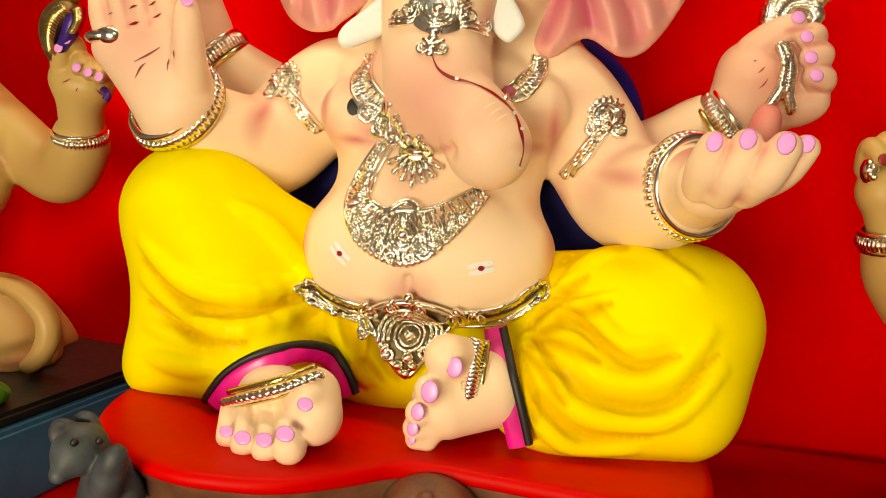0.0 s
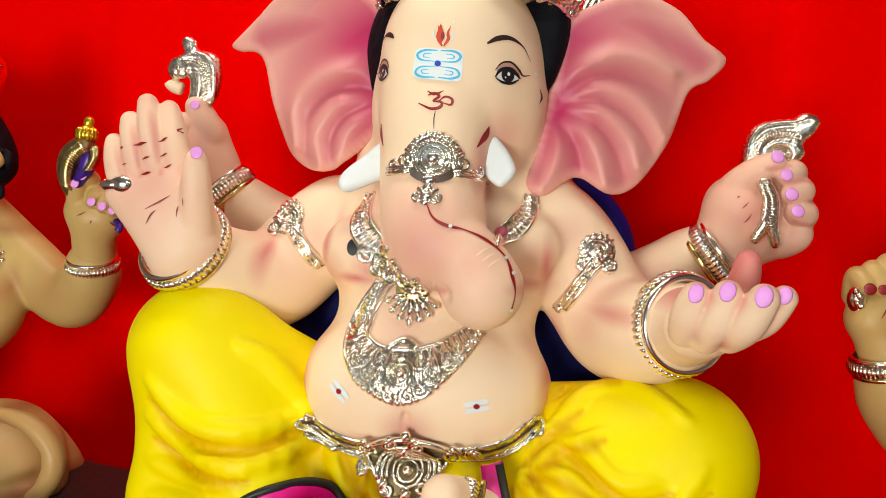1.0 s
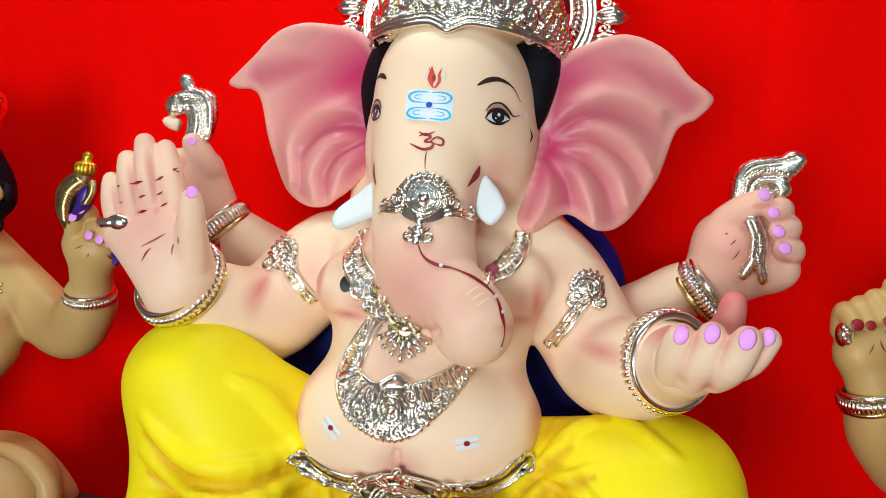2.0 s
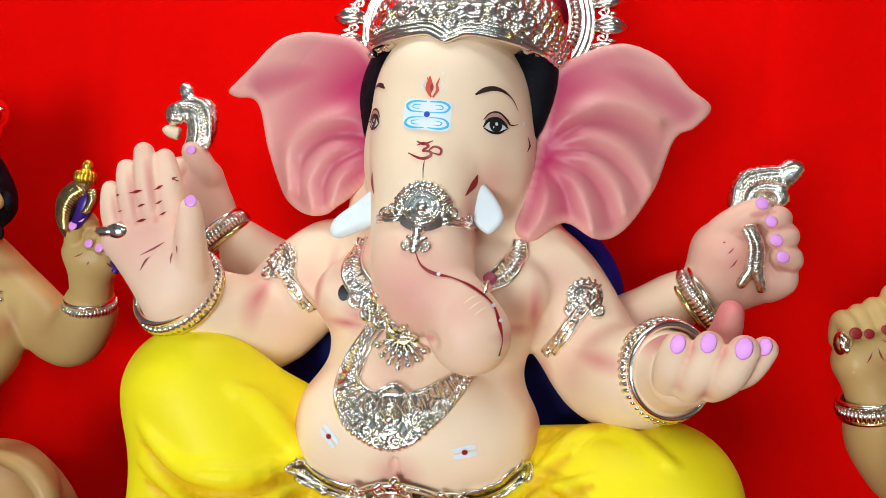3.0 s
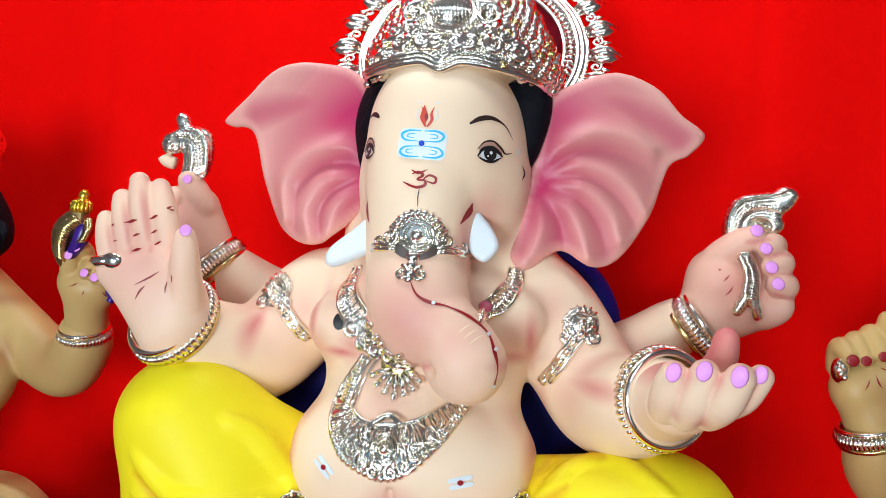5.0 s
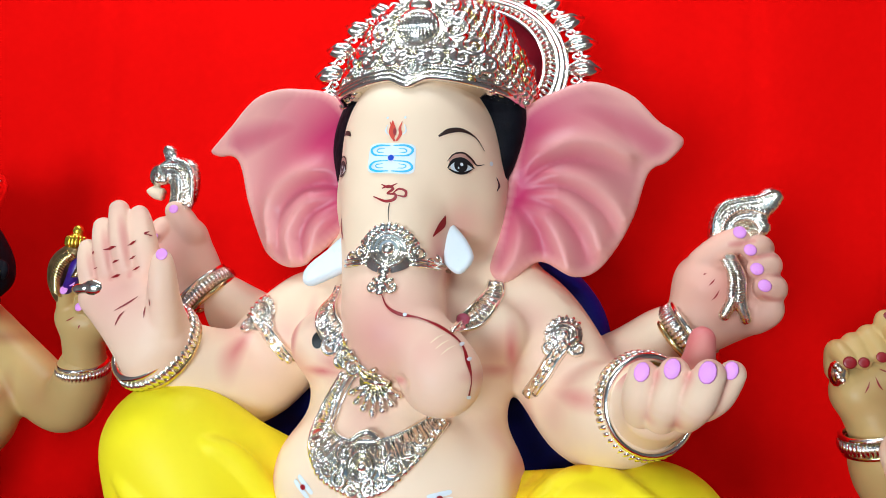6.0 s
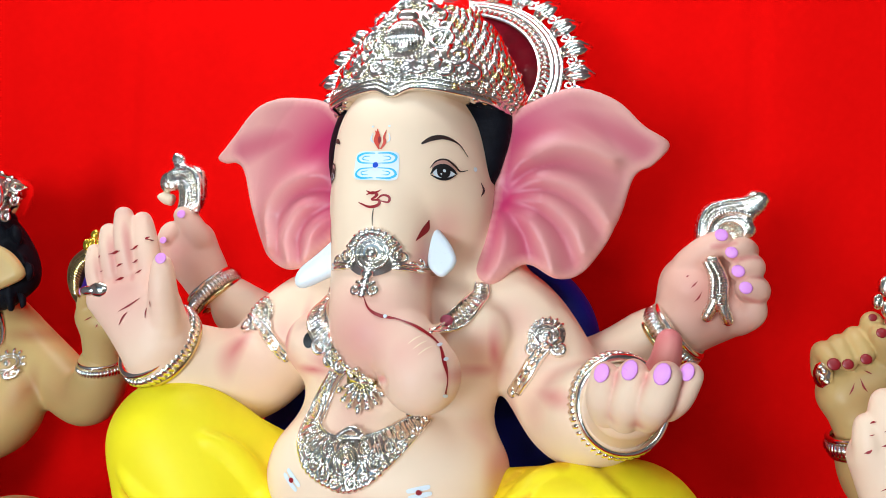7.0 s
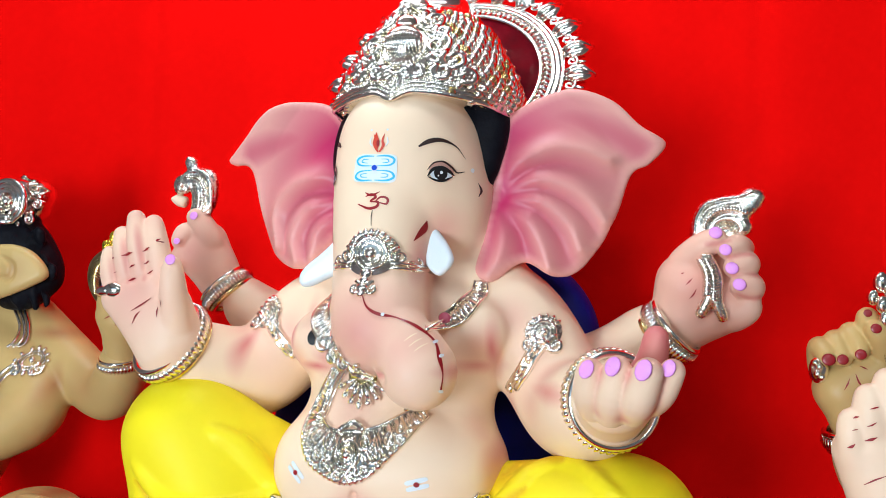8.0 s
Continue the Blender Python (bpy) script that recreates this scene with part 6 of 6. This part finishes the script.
    for pts in ([(-0.7591, 1.16, 1.2799), (-0.7514, 1.16, 1.2832), (-0.7448, 1.16, 1.2874)], [(-0.7377, 1.16, 1.268), (-0.7359, 1.16, 1.2717), (-0.7342, 1.16, 1.2746)], [(-0.7107, 1.16, 1.2746), (-0.7074, 1.16, 1.2694), (-0.7052, 1.16, 1.266)]):
        mod.stroke(fist, pts, [0.0004, 0.002, 0.0004], CRIMSON, 0.001)
    bangle(mod, (-0.7653, 1.225, 1.1981), (0.05, -0.35, 0.95), 0.0385, SILVER, GOLD, 0.0075, 0.022, ref=(0, 1, 0))
    # twisted purple shell with gilt ribs and knob
    s = Clay((-0.86, 1.10, 1.30), (-0.70, 1.24, 1.50), 0.003)
    s.chain([(-0.7756, 1.165, 1.3152), (-0.78, 1.16, 1.3437), (-0.7725, 1.158, 1.3712), (-0.7521, 1.158, 1.3888)], [0.007, 0.012, 0.017, 0.019], 0.006)
    mod.clay(s, ANTIQUE)
    s = Clay((-0.86, 1.08, 1.30), (-0.70, 1.24, 1.50), 0.003)
    s.chain([(-0.7631, 1.16, 1.3268), (-0.744, 1.155, 1.3549), (-0.7364, 1.156, 1.3779)], [0.007, 0.011, 0.013], 0.004)
    mod.clay(s, PURPLE)
    for i, q in enumerate(curve([(-0.7764, 1.15, 1.3299), (-0.7754, 1.145, 1.352), (-0.7649, 1.14, 1.3773), (-0.7465, 1.14, 1.3927)], 6)):
        mod.tube([(q[0] - 0.012, q[1] + 0.012, q[2] + 0.006), (q[0] - 0.002, q[1] - 0.002, q[2]), (q[0] + 0.012, q[1] + 0.002, q[2] - 0.010)], [0.0016, 0.0032, 0.0014], GOLD, 6)
    for q in curve([(-0.7299, 1.142, 1.3549), (-0.7215, 1.142, 1.3732), (-0.7225, 1.142, 1.3891)], 6):
        mod.tube([(q[0] - 0.010, q[1], q[2] - 0.002), (q[0], q[1] - 0.003, q[2]), (q[0] + 0.006, q[1] + 0.008, q[2] + 0.003)], [0.0016, 0.0030, 0.0014], GOLD, 6)
    k = (-0.7476, 1.158, 1.4106)
    knob = material("yellow_gilt", (0.85, 0.60, 0.05), 0.25, 0.9, 0.2, 30, 200, 0.1)
    for i in range(14):
        a = 2 * math.pi * i / 14
        mod.bead((k[0] + 0.013 * math.cos(a), k[1] + 0.013 * math.sin(a), k[2]), (0.0052, 0.0052, 0.011), knob)
    mod.bead((k[0], k[1], k[2] + 0.004), (0.013, 0.013, 0.012), knob, 6, 12)
    mod.bead((k[0] + 0.003, k[1], k[2] + 0.018), (0.009, 0.009, 0.011), knob, 6, 12)
    mod.tube(curve([(-0.7013, 1.18, 1.2755), (-0.6901, 1.172, 1.2672), (-0.6923, 1.17, 1.2597)], 4), 0.006, PURPLE, 8)
    # head of black hair with an ear, crown and chains
    h = Clay((-1.34, 1.06, 1.26), (-0.84, 1.42, 1.62), 0.005)
    h.ball((-1.155, 1.255, 1.42), (0.105, 0.10, 0.115), 0.03)
    h.chain([(-1.0174, 1.21, 1.4296), (-0.9677, 1.22, 1.3753), (-0.9496, 1.225, 1.3448)], [0.05, 0.035, 0.018], 0.02)
    h.chain([(-1.0325, 1.22, 1.3181), (-0.9746, 1.21, 1.3251), (-0.936, 1.22, 1.3538)], [0.03, 0.026, 0.014], 0.015)
    rng = random.Random(3)
    for i in range(26):
        q = np.array((-0.9662, 1.19, 1.3793)) + np.array((rng.uniform(-0.06, 0.05), 0.0, rng.uniform(-0.07, 0.08)))
        h.ridge([tuple(q), tuple(q + np.array((0.010, 0, -0.012))), tuple(q + np.array((0.012, 0, -0.03)))], 0.005, 0.004)
    mod.clay(h, HAIR)
    e = Clay((-1.16, 1.06, 1.26), (-0.88, 1.26, 1.46), 0.003)
    ec = (-0.9697, 1.165, 1.3618)
    o = curve([(q[0], q[2]) for q in ((-1.0517, 1.165, 1.3983), (-0.9913, 1.165, 1.4131), (-0.9407, 1.165, 1.3997), (-0.9085, 1.165, 1.3578), (-0.9407, 1.165, 1.3326), (-0.9925, 1.165, 1.312), (-1.0438, 1.165, 1.3061))], 6, True)
    e.sheet(o, lambda x, z: 1.165 + 0.25 * np.maximum(x - ec[0], 0) + 0 * z, 0.012)
    e.ridge([(-1.0044, 1.15, 1.3498), (-0.9748, 1.15, 1.3484), (-0.9687, 1.15, 1.3718), (-0.9941, 1.15, 1.3874)], 0.005, 0.006, 0.3, 5, True)
    mod.clay(e, TAN, lambda v: 0.5 * fade(v, ec, 0.04))
    crown_at = onto(h, proud=0.012)
    cc = (-0.9986, 1.175, 1.4946)
    for r, rod in ((0.030, 0.006), (0.020, 0.005), (0.040, 0.006)):
        mod.tube([crown_at((cc[0] + r * math.cos(a), cc[1], cc[2] + r * math.sin(a))) for a in np.linspace(0, 2 * math.pi, 26, endpoint=False)], rod, SILVER, 8, True)
    mod.bead(crown_at(cc), 0.010, SILVER)
    cap = Clay((-1.20, 1.10, 1.38), (-0.88, 1.34, 1.62), 0.004)
    cap.ball((cc[0] - 0.02, 1.225, cc[2] + 0.004), (0.062, 0.050, 0.050), 0.01)
    cap.ball((cc[0] + 0.032, 1.215, cc[2] + 0.018), (0.022, 0.030, 0.028), 0.01)
    mod.clay(cap, SILVER)
    on_cap = onto(cap, proud=0.003)
    for q, r in (((-0.9541, 1.18, 1.5201), 0.016), ((-0.9385, 1.18, 1.4927), 0.014), ((-0.9563, 1.18, 1.4623), 0.013), ((-0.9919, 1.18, 1.4513), 0.013), ((-0.9752, 1.18, 1.5312), 0.013), ((-1.0218, 1.18, 1.5152), 0.02)):
        scroll(mod, on_cap, q, r, 1.5, 60, SILVER, 0.0038)
    arm = onto(b, proud=0.003)
    ac = (-0.945, 1.20, 1.193)
    rosette(mod, arm, ac, 0.0170, SILVER, 12)
    for s in (-1, 1):
        scroll(mod, arm, (ac[0] + s * 0.016, ac[1], ac[2] - 0.018), 0.011, 1.3, 90, SILVER, 0.004, s)
    for o in (-0.004, 0.004):
        mod.tube([arm((q[0] + o, q[1], q[2] - o)) for q in curve([(-0.962, 1.20, 1.183), (-0.980, 1.20, 1.166), (-0.999, 1.20, 1.146)], 5)], 0.0042, SILVER, 6)
    for o in (0, 12, 22):
        mod.tube([arm(q) for q in curve([(p[0] + o * 0.0008, p[1], p[2]) for p in ((-1.0166, 1.18, 1.2854), (-0.9981, 1.18, 1.259), (-0.9901, 1.18, 1.2271), (-0.9946, 1.18, 1.2162))], 5)], 0.0032, SILVER, 6)
    base = (-1.0, 1.2, 0.865)
    ob = new("standing_idol", mod.mesh("standing_idol", base))
    ob.name = "seated_idol"
    ob.location = base
    tagged(ob, "tan painted plaster idol with black hair holding a purple shell", "statue", "row of idols")


def neighbour_right():
    mod = Model()
    b = Clay((0.36, 0.92, 0.86), (1.02, 1.40, 1.60), 0.0045)
    b.ball((0.74, 1.20, 1.02), (0.15, 0.13, 0.15), 0.04)
    b.ball((0.74, 1.22, 1.22), (0.13, 0.10, 0.14), 0.05)
    b.ball((0.74, 1.20, 1.44), (0.10, 0.11, 0.12), 0.03)
    b.chain([(0.66, 1.24, 1.26), (0.5773, 1.24, 1.0655), (0.5077, 1.21, 1.1037), (0.4784, 1.185, 1.1595)], [0.05, 0.046, 0.042, 0.034], 0.02)
    b.chain([(0.66, 1.16, 1.22), (0.5784, 1.08, 1.05), (0.4855, 0.99, 1.0709)], [0.05, 0.05, 0.042], 0.02)
    fist = hand(0.0028, (0.40, 1.08, 1.14), (0.62, 1.28, 1.40),
                [((0.4784, 1.185, 1.1748), (0.4529, 1.18, 1.2198), 0.034, 0.032), ((0.4854, 1.185, 1.183), (0.4914, 1.18, 1.2453), 0.034, 0.032), ((0.4458, 1.18, 1.2348), (0.489, 1.185, 1.2601), 0.028, 0.028)],
                [([(0.425, 1.185, 1.2566), (0.4228, 1.17, 1.2847), (0.4312, 1.15, 1.2732)], [0.015, 0.0145, 0.012]), ([(0.448, 1.185, 1.2696), (0.4427, 1.17, 1.295), (0.4493, 1.15, 1.2726)], [0.015, 0.0145, 0.012]),
                 ([(0.4714, 1.185, 1.2825), (0.4624, 1.17, 1.3059), (0.4699, 1.15, 1.2827)], [0.016, 0.0150, 0.0125]), ([(0.4949, 1.18, 1.2685), (0.4851, 1.165, 1.3071), (0.4807, 1.16, 1.3284)], [0.018, 0.016, 0.014]),
                 ([(0.5032, 1.17, 1.2696), (0.4944, 1.15, 1.3004), (0.4867, 1.145, 1.3138)], [0.016, 0.014, 0.012])])
    palm = hand(0.0028, (0.36, 0.80, 1.00), (0.66, 1.02, 1.32),
                [((0.4666, 0.93, 1.0915), (0.4267, 0.92, 1.185), 0.034, 0.027), ((0.472, 0.93, 1.098), (0.4458, 0.92, 1.1926), 0.034, 0.027), ((0.4827, 0.93, 1.1051), (0.4674, 0.92, 1.2004), 0.034, 0.027), ((0.4986, 0.93, 1.1128), (0.4886, 0.92, 1.1962), 0.034, 0.026)],
                [([(0.4205, 0.91, 1.1803), (0.4175, 0.905, 1.2016), (0.4164, 0.905, 1.2206)], [0.0155, 0.0145, 0.0125]), ([(0.4374, 0.91, 1.1965), (0.4348, 0.905, 1.2237), (0.4337, 0.905, 1.2456)], [0.0180, 0.0175, 0.0145]),
                 ([(0.4588, 0.91, 1.2013), (0.4546, 0.905, 1.237), (0.452, 0.905, 1.2634)], [0.0180, 0.0175, 0.0145]), ([(0.481, 0.91, 1.2031), (0.4762, 0.905, 1.2356), (0.4732, 0.905, 1.2559)], [0.0175, 0.0165, 0.014])])
    mod.clay(b, TAN, lambda v: np.full(len(v), 0.1))
    mod.clay(fist, TAN, lambda v: 0.08 + 0.3 * fade(v, (0.4754, 1.15, 1.2244), 0.05))
    mod.clay(palm, SKIN, lambda v: np.full(len(v), 0.08))
    for p, r in (((0.4296, 1.139, 1.27), 0.0088), ((0.4468, 1.139, 1.2709), 0.0074), ((0.4685, 1.1385, 1.2788), 0.0074), ((0.4858, 1.134, 1.314), 0.0070), ((0.4783, 1.147, 1.3337), 0.0055)):
        nail(mod, p, r, CRIMSON, (0, -1, 0.1), (0.2, 0, 1), 0.95)
    mod.bead((0.4201, 1.155, 1.2547), (0.013, 0.012, 0.019), SILVER, 7, 10)
    for q in ((0.414, 1.142, 1.2652), (0.4186, 1.14, 1.2595), (0.4167, 1.141, 1.2502), (0.4224, 1.142, 1.2459)):
        mod.bead(q, 0.005, SILVER)
    bangle(mod, (0.4721, 1.185, 1.1651), (-0.25, -0.15, 0.95), 0.0385, SILVER, GOLD, 0.0075, 0.024, ref=(0, 1, 0))
    for q, r in (((0.4959, 1.15, 1.3759), 0.014), ((0.4847, 1.145, 1.3551), 0.010), ((0.4951, 1.14, 1.3456), 0.011), ((0.5094, 1.15, 1.3687), 0.016), ((0.4978, 1.14, 1.327), 0.010), ((0.5038, 1.14, 1.3086), 0.010)):
        mod.bead(q, (r * 0.75, r * 0.6, r * 1.1), SILVER, 6, 10)
        mod.bead((q[0] + r * 0.5, q[1] - r * 0.3, q[2] - r * 0.6), r * 0.45, SILVER)
    mod.tube(curve([(0.506, 1.15, 1.361), (0.5029, 1.145, 1.3234), (0.5068, 1.145, 1.2714)], 5), 0.008, SILVER, 8)
    for c, pts, w in ((fist, [(0.45, 1.15, 1.2303), (0.4542, 1.15, 1.2381), (0.4569, 1.15, 1.2458)], 0.002), (fist, [(0.4644, 1.15, 1.2523), (0.4679, 1.15, 1.2419), (0.4726, 1.15, 1.2355)], 0.0024), (fist, [(0.4699, 1.15, 1.2631), (0.4747, 1.15, 1.2611), (0.4788, 1.15, 1.2591)], 0.0018),
                      (palm, [(0.4159, 0.89, 1.2237), (0.4191, 0.89, 1.2252), (0.4218, 0.89, 1.2259)], 0.0022), (palm, [(0.4148, 0.89, 1.2114), (0.4175, 0.89, 1.2122), (0.4202, 0.89, 1.2129)], 0.001), (palm, [(0.4106, 0.89, 1.1929), (0.4143, 0.89, 1.1944), (0.4175, 0.89, 1.1975)], 0.003),
                      (palm, [(0.4308, 0.89, 1.2348), (0.4356, 0.89, 1.2363), (0.4398, 0.89, 1.2377)], 0.0016), (palm, [(0.4282, 0.89, 1.2165), (0.4329, 0.89, 1.2186), (0.4372, 0.89, 1.2218)], 0.0016), (palm, [(0.4266, 0.89, 1.2012), (0.4329, 0.89, 1.2035), (0.4382, 0.89, 1.2062)], 0.003), (palm, [(0.4265, 0.89, 1.1554), (0.436, 0.89, 1.162), (0.4465, 0.89, 1.1676)], 0.0018)):
        mod.stroke(c, pts, [0.0004, w, 0.0004], CRIMSON, 0.001)
    base = (0.72, 1.2, 0.865)
    ob = new("seated_idol", mod.mesh("seated_idol", base))
    ob.location = base
    tagged(ob, "tan painted plaster idol with dark red nails and gilt bangle", "statue", "row of idols")


neighbour_left()
neighbour_right()


def mouse():
    """The small grey plaster mouse crouching at the corner of the throne."""
    c = Clay((-0.56, 0.58, 0.735), (-0.34, 0.86, 0.96), 0.003)
    h = (-0.4370, 0.712, 0.9110)
    c.ball(h, (0.027, 0.029, 0.025), 0.012)
    c.cap(h, (h[0] - 0.004, h[1] - 0.030, h[2] - 0.016), 0.020, 0.009, 0.012)
    c.chain([(h[0] + 0.02, h[1] + 0.02, h[2] - 0.03), (h[0] + 0.02, h[1] + 0.03, 0.82), (h[0] + 0.02, h[1] + 0.04, 0.775)], [0.022, 0.034, 0.042], 0.015)
    for p in ((-0.4578, 0.715, 0.9222), (-0.4429, 0.73, 0.9266)):
        c.ball(p, (0.016, 0.008, 0.017), 0.006)
        c.ball((p[0], p[1] - 0.008, p[2]), (0.010, 0.005, 0.011), 0.004, True)
    c.chain([(h[0] + 0.030, h[1] - 0.005, h[2] - 0.035), (-0.3979, 0.7, 0.8972), (-0.3898, 0.695, 0.9179)], [0.015, 0.012, 0.010], 0.008)
    c.chain([(h[0] - 0.01, h[1] - 0.01, 0.79), (h[0] - 0.01, h[1] - 0.04, 0.75)], [0.016, 0.014], 0.008)
    m = Model()
    m.clay(c, GREY)
    for q in ((-0.4024, 0.684, 0.9335), (-0.4284, 0.684, 0.9281)):
        m.bead((q[0], q[1] + 0.003, q[2]), 0.0042, BLACK)
    base = (h[0], h[1], 0.74)
    ob = new("mouse_figurine", m.mesh("mouse_figurine", base))
    ob.location = base
    tagged(ob, "small grey painted plaster mouse beside the red throne", "figurine")


mouse()

base = (-0.14, 0.98, SEAT)
idol = new("seated_idol", IDOL.mesh("seated_idol", base))
idol.location = base
tagged(idol, "painted plaster elephant-headed idol in yellow dhoti with gilt ornaments", "statue")
